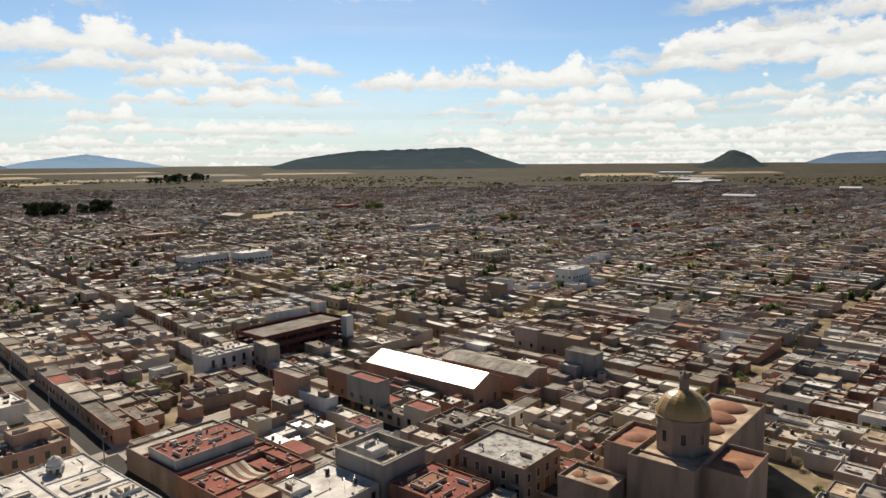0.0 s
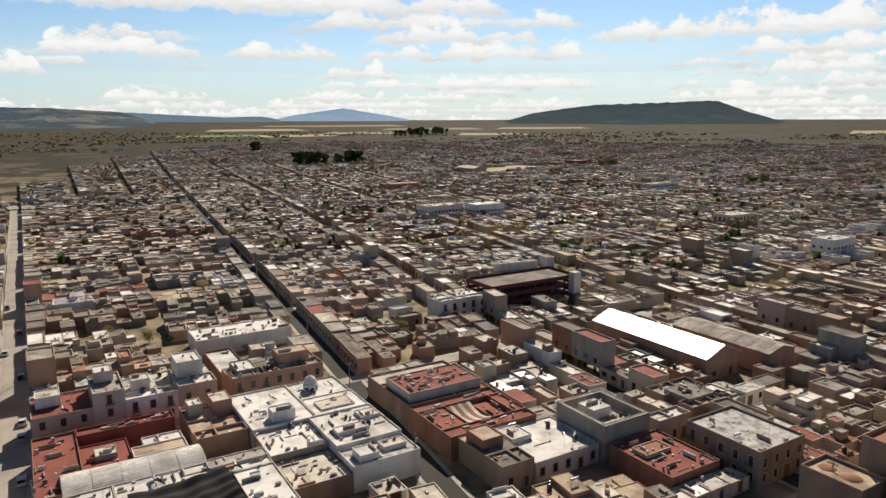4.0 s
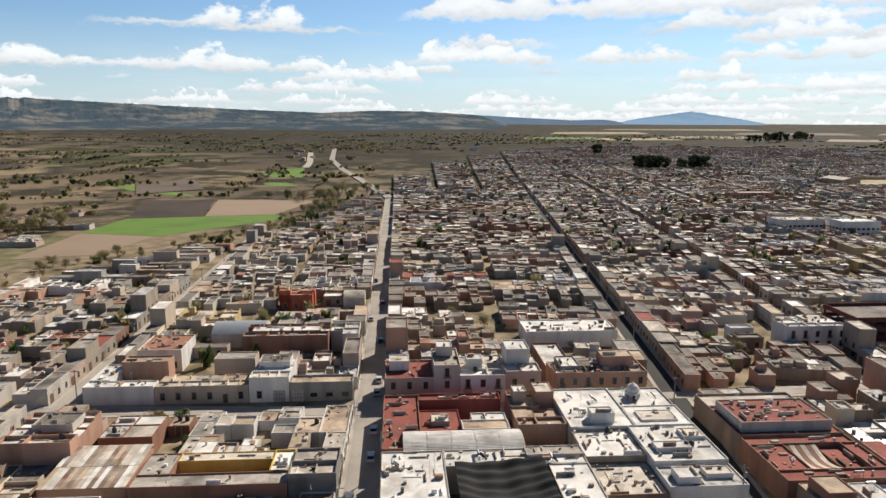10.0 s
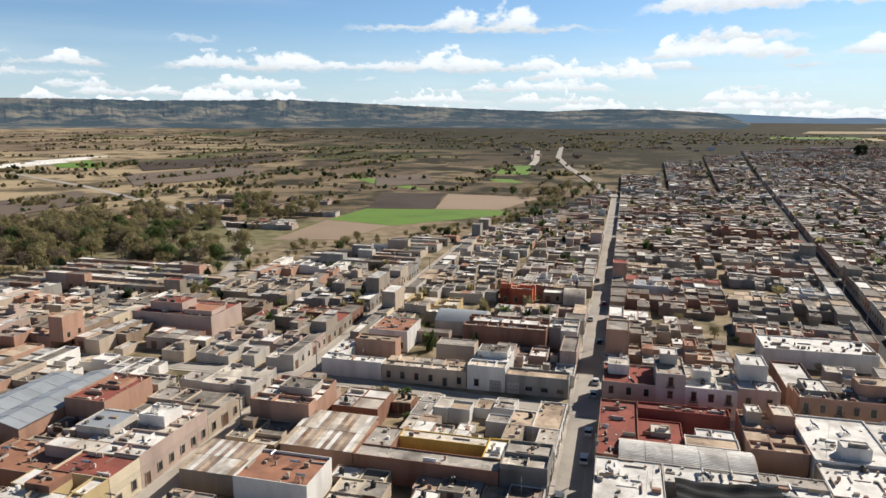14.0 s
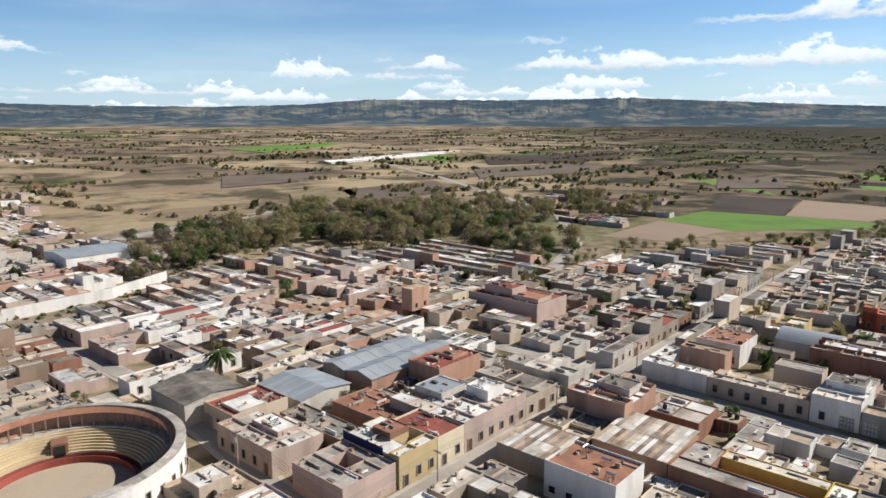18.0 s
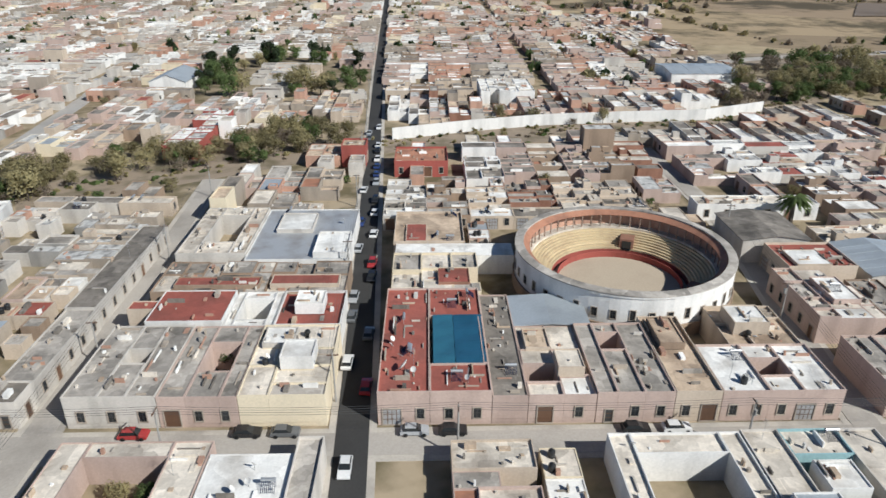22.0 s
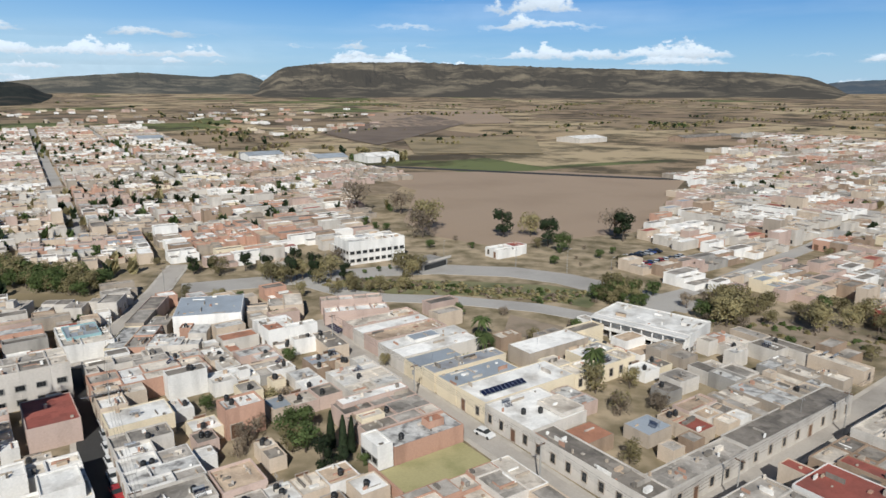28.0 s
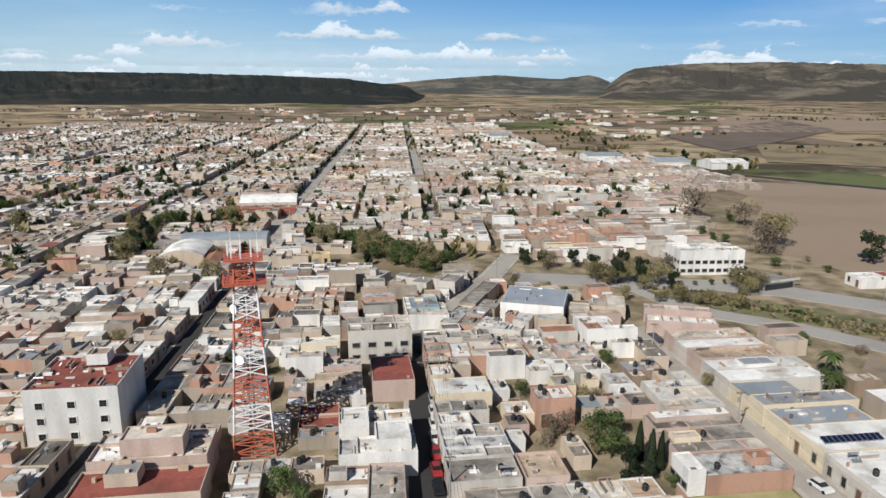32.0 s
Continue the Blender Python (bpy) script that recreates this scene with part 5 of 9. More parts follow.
bld(-3, 9, 164.8, 178, 7.0, "pink", "red", "pale pink two-storey house with balconies", "dl", wings=[(1, 6, 6, 11, 9.2, 0.2, "pale", "white", 6.9)], group="row on the cross street")
bld(9.05, 15.6, 165, 178, 10.2, "offwhite", "pale", "off-white three-storey house with balconies", "d", wings=[(1, 5, 7, 12, 12.4, 0.2, "white", "offwhite", 10.1)], group="row on the cross street")
bld(15.65, 27, 165.2, 180, 7.2, "white", "pale", "white two-storey house with a cluttered roof", "d", tanks=2, wings=[(2, 6, 5, 9, 9.6, 0.2, "white", "white", 7.1)], group="row on the cross street")
bld(27.05, 36, 165.4, 182, 8.0, "pink", "white", "pale pink house with a white tower room behind its gable", "d", wings=[(1, 7, 6, 14, 11.5, 0.3, "white", "white", 7.9)], group="row on the cross street")
bld(39.5, 63, 165, 176, 7.4, "salmon", "grey", "salmon two-storey house with arched rooms on its roof", "dr", tanks=1, wings=[(13, 21, 4, 9.5, 10.0, 0.2, "tan", "salmon", 7.3), (2, 7, 3, 10.8, 7.9, 0.3, "white", "grey")])
bld(39.5, 47, 176.1, 196, 5.0, "brick", "white", "brick outbuilding with a long white roof")
bld(40, 69, 207, 220, 5.2, "white", "white", "long white shed with a flat white roof", par=0.35, wm=1, name="shed", category="shed")
bld(36.3, 63, 113, 158, 0, "white", "white", "white plastered house of many levels with a small cupola", tanks=0,
    wings=[(0, 14, 24, 45, 5.8, 0.35, "white", "white"), (14.05, 26.5, 24, 34, 6.0, 0.25, "white", "white"), (14.05, 26.5, 34.05, 45, 5.7, 0.35, "white", "offwhite"), (16, 24, 26, 31, 6.3, 0.15, "pale", "white", 5.9), (0, 12, 12, 23.9, 5.2, 0.35, "white", "block"),
           (12.05, 26.5, 8, 23.9, 6.0, 0.3, "white", "white"), (12.05, 26.5, 0, 7.95, 5.2, 0.3, "blotched", "white"), (5, 10, 26, 29.5, 8.0, 0.2, "white", "white", 5.7), (14, 21, 12, 15, 6.8, 0.15, "white", "white", 5.9), (21.5, 26, 17, 21, 6.6, 0.15, "pale", "white", 5.9),
           (14, 18, 1, 5, 6.6, 0.15, "white", "white", 5.1), (20, 25, 3, 6, 6.0, 0.15, "pale", "white", 5.1), (0, 11.9, 0, 11.8, 4.0, 0.3, "pale", "adobe")])
tank_at(*G(44, 136), 5.2)
tank_at(*G(57, 127), 6.0)
tank_at(*G(58.2, 127.2), 6.0)
cup = thing("cupola", pose(*G(55, 153), 6.0), "small white domed cupola on the white roof", "cupola")
_s = Shape()
_s.lathe([(1.7, 0), (1.7, 1.1), (1.9, 1.15), (1.9, 1.3), (1.6, 1.35), (1.5, 2.0), (1.1, 2.7), (0.5, 3.1), (0.15, 3.2), (0.12, 3.6), (0.01, 3.7)], 20)
part("dome", _s, W["white"], cup)
for k in range(8):
    part("window", WIN[1], None, cup, at=pose(0, 0, 0, 0, 0, k * 45) @ pose(0, -1.68, 0.1) @ Matrix.Scale(0.5, 4))
# shade netting over the school court
_s = Shape()
nx, ny = 26, 44
for j in range(ny + 1):
    for k in range(nx + 1):
        a, b = k / nx, j / ny
        _s.v.append((17.2 * a, 18 * b, 0.22 * math.sin(b * 40 + 1.4 * math.sin(a * 5)) + 0.12 * math.sin(b * 17 + a * 4) - 1.3 * math.sin(math.pi * a) * math.sin(math.pi * b) + 0.1 * math.sin(a * 21)))
for j in range(ny):
    for k in range(nx):
        i = j * (nx + 1) + k
        _s.f.append((i, i + 1, i + nx + 2, i + nx + 1))
_s.m = [0] * len(_s.f)
net = new("shade_net", _s.mesh("shade_net", MESHTARP))
net.matrix_basis = pose(*G(10.5, 105), 6.35, 0, 0, GRID)
md = net.modifiers.new("thick", "SOLIDIFY")
md.thickness = 0.03
tagged(net, "rumpled black shade netting slung over the school court", "shade net")

# -- east of the second street
bld(80, 96.5, 98, 113.6, 4.2, "offwhite", "white", "low house with a broad white roof terrace", "d", tanks=2, par=0.3, plain=True, wings=[(1, 6, 9, 15, 5.0, 0.2, "white", "white", 4.1)])
bld(72, 79.6, 98, 113.4, 5.4, "adobe", "dark", "brown house with a dark roof and stair room", "d", tanks=1, wings=[(1, 6, 8, 14, 7.2, 0.2, "tan", "brick", 5.3)])
bld(70.6, 93, 114, 154, 0, "stone", "red", "red-roofed colonial house with a striped awning over its court", tanks=0,
    wings=[(0, 22.4, 18, 33, 5.3, 0.4, "red", "stone"), (1.2, 21, 20, 32, 7.3, 0.3, "red", "offwhite", 5.25), (0, 22.4, 33.05, 40, 5.2, 0.5, "pale", "stone"), (0, 22.4, 14.5, 17.95, 5.0, 0.4, "red", "brick"), (0, 22.4, 0, 4, 5.0, 0.4, "red", "brick"),
           (0, 7, 4.05, 14.45, 5.0, 0.4, "red", "brick"), (19, 22.4, 4.05, 14.45, 5.0, 0.4, "red", "brick"), (14.2, 18.95, 4.05, 14.45, 4.3, 0.1, "red", "brick")])
aw = thing("awning", pose(*G(77.7, 118.1), 5.15, 0, 0, GRID), "tan and brown striped cloth awning sagging over a court", "awning")
for k in range(6):
    _s = Shape()
    x0, x1 = 0.1 + k * 1.12, 1.16 + k * 1.12
    for low in (0.0, 0.04):
        _s.v += [(x, 10.3 * q / 10, -1.3 * math.sin(math.pi * q / 10) - low) for q in range(11) for x in (x0, x1)]
    for q in range(10):
        i = 2 * q
        _s.f += [(i, i + 1, i + 3, i + 2), (i + 24, i + 25, i + 23, i + 22), (i, i + 2, i + 24, i + 22), (i + 1, i + 23, i + 25, i + 3)]
    _s.m = [0] * len(_s.f)
    part("cloth_strip", _s, R["pale"] if k % 2 else W["brick"], aw)
bld(97, 110, 97, 112, 0, "grey", "grey", "plain grey box of a house round a sunken roof court", wings=patio(13, 15, 1.0, 12.0, 1.0, 14.0, 8.0, "grey", "grey", 0.1) + [(1.02, 11.98, 1.02, 13.98, 6.0, 0.02, "pale", "grey"), (3.5, 8.5, 7, 12, 8.0, 0.1, "white", "white", 5.9)])
bld(97.5, 111, 80, 96, 4.4, "brick", "red", "low house under a brown-red roof terrace", par=0.4, wings=[(2, 9, 8, 12, 4.8, 0.2, "terra", "cream")])
bld(114.5, 129, 74, 91, 7.6, "stone", "blotched", "stone corner house with a blotched white roof", "dlr", wm=0, plain=True)
bld(124, 138, 97, 111, 5.6, "stone", "dark", "low stone house with a dark glazed court roof", par=0.7, wings=[(2.5, 11, 3, 10.5, 6.3, 0.1, "dark", "grey", 5.5)])
bld(112, 122, 96, 112, 5.8, "pink", "pale", "pink one-storey house with a pale roof", "d")
gable(152, 166, 115.5, 158.5, 6.6, 9.4, "salmon", "shiny", "great hall with a shining white pitched roof", "u", doors="d")
gable(171, 183, 110, 143, 6.2, 7.6, "salmon", "grey", "long shed with a ribbed grey and white roof", "u", ribs=14)
# maroon parking house: open decks between maroon parapets
x, y = G(142, 200)
keep(x, y, GRID, 40, 17)
park = thing("parking_house", pose(x, y, 0, 0, 0, GRID), "dark maroon open-deck parking house with a white stair tower", "parking house")
for k in range(3):
    _s = Shape()
    _s.box(0, 40, 0, 17, 3.1 * k + 2.7, 3.1 * k + 3.0, 0, True)
    part("deck", _s, R["dark"], park)
    for a, b, c, d in ((0, 40, -0.2, 0), (0, 40, 17, 17.2), (-0.2, 0, -0.2, 17.2), (40, 40.2, -0.2, 17.2)):
        _s = Shape()
        _s.box(a, b, c, d, 3.1 * k + 2.5, 3.1 * k + 4.0, 0, True)
        part("parapet", _s, W["maroon"], park)
for k in range(9):
    for b in (0.3, 16.2):
        _s = Shape()
        _s.box(k * 4.9, k * 4.9 + 0.5, b, b + 0.5, 0, 9.2, 0)
        part("column", _s, W["maroon"], park)
_s = Shape()
_s.box(36, 39.5, -3.2, -0.25, 0, 11.6)
part("stair_tower", _s, W["white"], park)
bld(120, 139.5, 200, 214, 7.6, "white", "white", "white two-storey house beside the parking house", "d")
# the parish church
x, y = G(116, 30)
keep(x, y, GRID, 52, 38)
church = thing("church", pose(x, y, 0, 0, 0, GRID), "brown stone parish church with a tiled golden dome", "church")
_s = Shape()
a, b = Shape(), Shape()
wing(a, b, 6, 52, 12, 25, 13.0, 0.8)
part("nave", a, W["stone"], church)
part("roof", b, R["tan"], church)
a, b = Shape(), Shape()
wing(a, b, 10, 24, 4, 32, 12.6, 0.8)
part("transept", a, W["stone"], church)
part("roof", b, R["terra"], church)
a, b = Shape(), Shape()
wing(a, b, 0, 8, 26, 37, 7.5, 0.6)
part("side_chapel", a, W["stone"], church)
part("roof", b, R["tan"], church)
for cx, cy, r, z in ((4, 30, 2.2, 7.5), (4, 34.3, 2.0, 7.5), (30, 18.5, 4.6, 12.6), (38, 18.5, 4.6, 12.6), (46, 18.5, 4.6, 12.6), (17, 28.5, 3.4, 12.2), (17, 7.5, 3.4, 12.2)):
    _s = Shape()
    _s.lathe([(r * math.cos(q * 0.2), z - 0.6 + r * 0.5 * math.sin(q * 0.2)) for q in range(8)] + [(0.01, z - 0.6 + r * 0.5)], 20, 0, cx, cy)
    part("vault", _s, R["terra"], church)
_s = Shape()
_s.lathe([(5.3, 12.6), (5.3, 19.6), (5.8, 19.7), (5.8, 20.2), (5.3, 20.3)], 8, 0, 17, 18.5)
part("drum", _s, W["stone"], church)
for k in range(8):
    part("window", WIN[2], None, church, at=pose(17, 18.5, 15.4) @ pose(0, 0, 0, 0, 0, k * 45 + 22.5) @ pose(0, -4.92, 0))
_s = Shape()
_s.lathe([(5.3 * math.cos(q * 0.16), 20.2 + 5.0 * math.sin(q * 0.16)) for q in range(10)] + [(0.7, 25.3)], 16, 0, 17, 18.5)
part("dome", _s, surface("golden_glazed_tile", (0.40, 0.24, 0.05), rough=0.35, stain=0.4, size=1.0, dark=(0.22, 0.14, 0.05)), church, "golden tiled dome")
_s = Shape()
_s.lathe([(1.0, 25.0), (1.0, 27.2), (1.2, 27.3), (0.8, 28.0), (0.1, 28.7), (0.05, 30.0)], 8, 0, 17, 18.5)
part("lantern", _s, W["stone"], church)
for k in range(7):
    part("window", WIN[2], None, church, at=pose(8 + k * 6.2, 24.99, 7, 0, 0, 180))

# -- between the main street and the next one west
bld(-48, -20, 119, 132, 0, "brick", "pale", "long brick workshop with a yellow-walled sunken court",
    wings=[(0, 28, 0, 4.6, 5.0, 0.3, "grey", "brick"), (0, 6, 4.65, 13, 5.0, 0.2, "grey", "brick"), (6.05, 24, 9.6, 13, 5.0, 0.2, "pale", "mustard"), (24.05, 28, 4.65, 13, 5.0, 0.4, "white", "mustard"), (6.05, 24, 4.65, 9.55, 2.6, 0.1, "pale", "mustard")])
bld(-19.8, -11.2, 119, 131, 5.8, "grey", "grey", "grey rendered corner building", "r", wings=[(0, 8.6, 0, 5, 6.2, 0.8, "pale", "grey")])


def striped(v0, v1, u0, u1, h, n, wall, label, name):
    """A yard building under rows of old corrugated sheets, rusty and pale by turns."""
    x, y = G(v0, u0)
    w, d = v1 - v0, u1 - u0
    keep(x, y, GRID, w, d)
    base = thing(name, pose(x, y, 0, 0, 0, GRID), label, name)
    s = Shape()
    s.box(0, w, 0, d, 0, h)
    part("wall", s, W[wall], base)
    for k in range(n):
        a, b = w * k / n, w * (k + 1) / n
        for j in range(2):
            s = Shape()
            s.box(a + 0.02, b - 0.02, -0.3 + j * d / 2, d / 2 + 0.2 + j * (d / 2 + 0.1), h + 0.05, h + 0.13 + 0.03 * (k % 2))
            s.v = [(p, q, r + 0.04 * q + 0.05 * j) for p, q, r in s.v]
            part("roof_sheet", s, R[rb.choice(("rust", "pale")) if k % 2 else rb.choice(("tan", "pale", "white"))], base)


striped(-64.5, -49, 121, 136, 4.4, 16, "salmon", "workshop under a striped roof of rusty and pale sheets", "workshop")
striped(-78, -66, 107.5, 118.5, 4.2, 12, "block", "yard shed under patched rusty and pale sheets", "shed")
bld(-64, -50, 103, 113.5, 6.8, "white", "terra", "white three-storey house with a worn brown roof", "dl", wm=1, gate=False)
bld(-81 + 3.5, -63.5, 132.5, 147.5, 7.4, "salmon", "white", "big bare-brick house with white roof rooms", par=0.8, wings=[(4, 12, 6, 12, 8.6, 0.3, "dark", "offwhite", 7.3)], tanks=2)
bld(-62, -51, 141, 152, 4.6, "brick", "white", "small brick house with a clean white roof", par=0.2, tanks=1)
bld(-77, -60, 168.8, 186, 0, "white", "white", "white house with a pool on its terrace", wings=[(0, 17, 0, 4, 4.6, 0.3, "white", "white"), (0, 5, 4.05, 16, 4.8, 0.3, "white", "white"), (5.05, 17, 12, 17, 6.6, 0.4, "tan", "salmon")])
pool = new("pool", None)
pool.matrix_basis = pose(*G(-71.5, 173.2), 0, 0, 0, GRID)
tagged(pool, "small turquoise swimming pool with a white rim", "pool")
_s = Shape()
_s.box(0, 8, 0, 6, 0, 2.6)
part("rim", _s, W["white"], pool)
_s = Shape()
_s.box(0.6, 7.4, 0.6, 5.4, 2.5, 2.62)
part("water", _s, surface("turquoise_pool_water", (0.10, 0.36, 0.38), rough=0.08, bump=0.05), pool)
bld(-59.8, -37, 168.8, 177, 4.5, "cream", "tan", "row of low cream houses along a cross street", "d", par=0.4)
bld(-36.8, -27, 168.8, 184, 6.4, "white", "white", "white two-storey house with a solar heater", "d", tanks=1, wings=[(1, 9, 8, 14, 7.6, 0.2, "dark", "white", 6.3)])
bld(-26.8, -11.2, 168.8, 174, 4.8, "grey", "tan", "low grey-walled house at a street corner", "dr", wm=3)
bld(-45, -20.2, 200, 212, 7.2, "brick", "pale", "tall bare-brick building with a blank wall", par=0.7, wings=[(2, 22, 4, 9, 7.6, 0.2, "white", "brick")])
bld(-20, -11.2, 200.4, 214, 7.6, "offwhite", "white", "off-white corner house beside a brick wall", "r")
bld(-43, -31, 254, 266, 6.0, "orange", "tan", "bright orange house with a stepped parapet", "d", wings=[(0, 4, 0, 4, 7.6, 0.2, "terra", "orange")])
barrel(-57, -41, 212, 224, 4.5, 2.2, "offwhite", "bluetin", "hall under a curved pale metal roof", "v")
barrel(-20, -12, 258, 268, 3.5, 1.8, "offwhite", "pale", "small store with a pale vaulted roof", "v")
bld(-72, -60, 192, 206, 6.5, "white", "terra", "white house with a terracotta roof terrace", "d", par=0.3)

# -- west of the bullring street
bld(-100, -84.6, 87, 97.3, 6.4, "yellow", "white", "ochre yellow corner house with a deep blue side wall", "r", wings=[(4, 9, 4, 9, 7.4, 0.2, "terra", "brick", 6.3)], tanks=1)
_s = Shape()
_s.box(0, 11.2, -0.12, -0.01, 0, 6.95)
blue = part("wall", _s, W["blue"], thing("blue_wall", pose(*G(-100, 87), 0, 0, 0, GRID), "deep blue painted flank wall of the yellow house", "wall"))
bld(-97, -84.6, 97.4, 105.3, 6.4, "paleyellow", "red", "pale yellow house with ornate windows", "r", par=0.4)
bld(-106, -84.6, 105.4, 127, 6.6, "pink", "white", "pale pink two-storey house with a white roof", "r", tanks=2, wings=[(2, 10, 6, 14, 7.8, 0.2, "bluetin", "offwhite", 6.5), (12, 18, 12, 18, 8.6, 0.3, "white", "white", 6.5)])
bld(-104, -84.6, 127.1, 140, 4.8, "cream", "grey", "low cream house with a grey roof", "r")
bld(-99, -85, 74, 86.5, 0, "pink", "grey", "pink corner house round a narrow court", "", wings=patio(14, 12.5, 4, 9, 5, 9.5, 5.2, "grey", "pink"))
bld(-124, -105, 73.8, 86, 5.4, "pink", "pale", "long pale pink house beside the bullring lane", "d", tanks=1, wings=[(5, 14, 5, 10, 6.0, 0.2, "white", "pink", 5.3)])
bld(-121, -101, 87, 93.5, 4.4, "adobe", "grey", "low adobe store with a grey roof", par=0.3)
bld(-118, -101, 99, 110, 4.2, "salmon", "terra", "brick yard house with an orange-tiled roof", par=0.15)
gable(-139, -123, 94, 108.5, 4.2, 5.2, "offwhite", "bluetin", "workshop with a shallow grey metal roof", "v", ribs=10)
gable(-128.3, -119, 112, 143, 5.2, 6.3, "salmon", "bluetin", "long brick shed with a blue-grey metal roof", "u", ribs=12)
gable(-137.5, -129, 112, 140, 5.0, 6.0, "block", "bluetin", "second long shed with a blue-grey metal roof", "u", ribs=12)
bld(-118.5, -108, 124, 140, 7.0, "salmon", "red", "tall salmon house with a red roof", par=0.5, wings=[(2, 8, 8, 14, 7.3, 0.2, "terra", "salmon")])
gable(-153, -137.5, 74, 88.5, 5.6, 6.6, "offwhite", "dark", "dark-roofed workshop with a high white wall", "v", ribs=8)
bld(-136.5, -125, 78, 92, 5.2, "cream", "red", "cream house with a red and white roof", "d", wings=[(4, 11, 2, 9, 5.5, 0.1, "white", "cream")])
bld(-153, -124, 190, 208, 6.6, "pink", "red", "big pink building with red stepped roofs", par=0.5, wings=[(4, 16, 4, 12, 9.0, 0.3, "red", "pink", 6.5), (18, 28, 2, 10, 7.8, 0.2, "terra", "pink", 6.5)])
bld(-104, -84.6, 145, 158, 5.0, "offwhite", "pale", "long pale house on the street corner", "r", tanks=1)

# -- round the bullring
bld(-97, -84.5, 49, 67, 0, "pink", "white", "white-roofed corner house round a court", "", faces="ru", tanks=1, wings=patio(12.5, 18, 4, 8.5, 7, 12, 5.0, "white", "pink"))
bld(-110, -97.2, 55, 67, 4.8, "cream", "tan", "cream house with clutter on its roof", wings=[(3, 9, 2, 8, 6.8, 0.2, "white", "cream", 4.7)], tanks=2)
bld(-116, -84.5, -1.4, 15.2, 0, "pink", "red", "red-roofed corner house with a covered court", faces="rd", gap=3.8,
    wings=[(0, 31.5, 0, 7.6, 5.6, 0.35, "red", "pink"), (24.4, 31.5, 7.65, 16.6, 5.6, 0.35, "red", "pink"), (0, 10, 7.65, 16.6, 5.6, 0.35, "red", "pink"), (10.05, 24.35, 15.9, 16.6, 5.6, 0.35, "red", "pink"), (10.05, 24.35, 7.65, 15.85, 3.2, 0.1, "grey", "pink")])
tp = thing("tarpaulin", pose(*G(-106.2, 6.8), 5.95, 0, 0, GRID), "teal and dark blue tarpaulin stretched flat over a court", "tarpaulin")
TARP_L = surface("faded_teal_tarpaulin", (0.022, 0.15, 0.23), rough=0.4, stain=0.4, size=2, dark=(0.014, 0.10, 0.17))
for y0, y1, mat, words in ((0.0, 3.4, TARP_L, "faded teal panel"), (3.45, 8.4, TARP, "dark blue panel")):
    _s = Shape()
    for low in (0, 0.05):
        _s.v += [(14.6 * k / 20, y0 + (y1 - y0) * j / 6, 0.05 * math.sin(k * 1.1 + j * 0.4) - 0.10 * math.sin(math.pi * k / 20) - low) for j in range(7) for k in range(21)]
    _s.f = [(21 * j + k, 21 * j + k + 1, 21 * j + k + 22, 21 * j + k + 21) for j in range(6) for k in range(20)]
    _s.f += [tuple(q + 147 for q in f[::-1]) for f in _s.f]
    rim = list(range(20)) + [20 + 21 * j for j in range(6)] + [146 - k for k in range(20)] + [126 - 21 * j for j in range(6)]
    _s.f += [(a, a + 147, b + 147, b) for a, b in zip(rim, rim[1:] + rim[:1])]
    _s.m = [0] * len(_s.f)
    part("panel", _s, mat, tp, words)
dish = thing("satellite_dish", pose(*G(-90, 2.4), 5.6, 0, 0, 30), "white satellite dish standing on a red roof", "satellite dish")
_s = Shape()
_s.lathe([(0.05, 0.0), (0.5, 0.06), (0.95, 0.26), (1.0, 0.3), (0.95, 0.29), (0.5, 0.1), (0.05, 0.04)], 20)
part("bowl", _s, W["white"], dish, at=pose(0, 0, 1.1, 55, 0, 0))
_s = Shape()
_s.tube((0, 0, 0), (0, 0, 1.1), 0.06, 0.06)
part("stand", _s, IRON, dish)
bld(-115, -84.5, 15.3, 20.5, 5.0, "pink", "dark", "narrow house with a dark weathered roof", "", par=0.25)
bld(-104.3, -84.5, 20.6, 30.5, 4.8, "pink", "pale", "pale house with a littered cream roof", "r", wings=[(2, 8, 1, 5, 5.3, 0.3, "tan", "cream"), (10, 15, 5, 9, 6.4, 0.2, "pale", "cream", 4.7)])
bld(-104, -84.5, 30.6, 42, 0, "pink", "grey", "pale pink house with a long grey roof", faces="r", wings=patio(19.5, 11.4, 3, 8, 3, 7, 5.0, "grey", "pink"))
bld(-106, -84.5, 42.1, 48.9, 5.2, "cream", "tan", "narrow cream house with a tan roof", "r", wings=[(2, 10, 1, 5, 6.2, 0.2, "tan", "adobe", 5.1)])
gable(-114.5, -104.5, 20.7, 33.5, 4.8, 5.2, "grey", "bluetin", "open grey metal canopy beside the bullring", "v", name="canopy", category="canopy")
bld(-139.3, -133.2, -0.8, 24, 4.6, "white", "white", "long low shed with a bright white roof", par=0.05, plain=True, name="shed", category="shed")
bld(-133.0, -116.2, -1, 16, 5.0, "paleyellow", "grey", "pale yellow house with a grey roof", "l", par=0.5, wings=[(8, 14, 9, 15, 5.4, 0.2, "red", "brick")])
bld(-157, -139.6, -1.4, 14, 4.6, "cream", "tan", "cream walled yard house with a red patch of roof", plain=True, wings=[(7.5, 17, 2.6, 7.2, 4.75, 0.05, "red", "cream")])
bld(-211, -196.5, -3.6, 12, 4.6, "red", "terra", "red-walled building on the shaded street", "dr", par=0.6)
bld(-205.6, -197, -26, -12.8, 4.0, "offwhite", "grey", "low pale house beside the red corner building", "u", par=0.3)
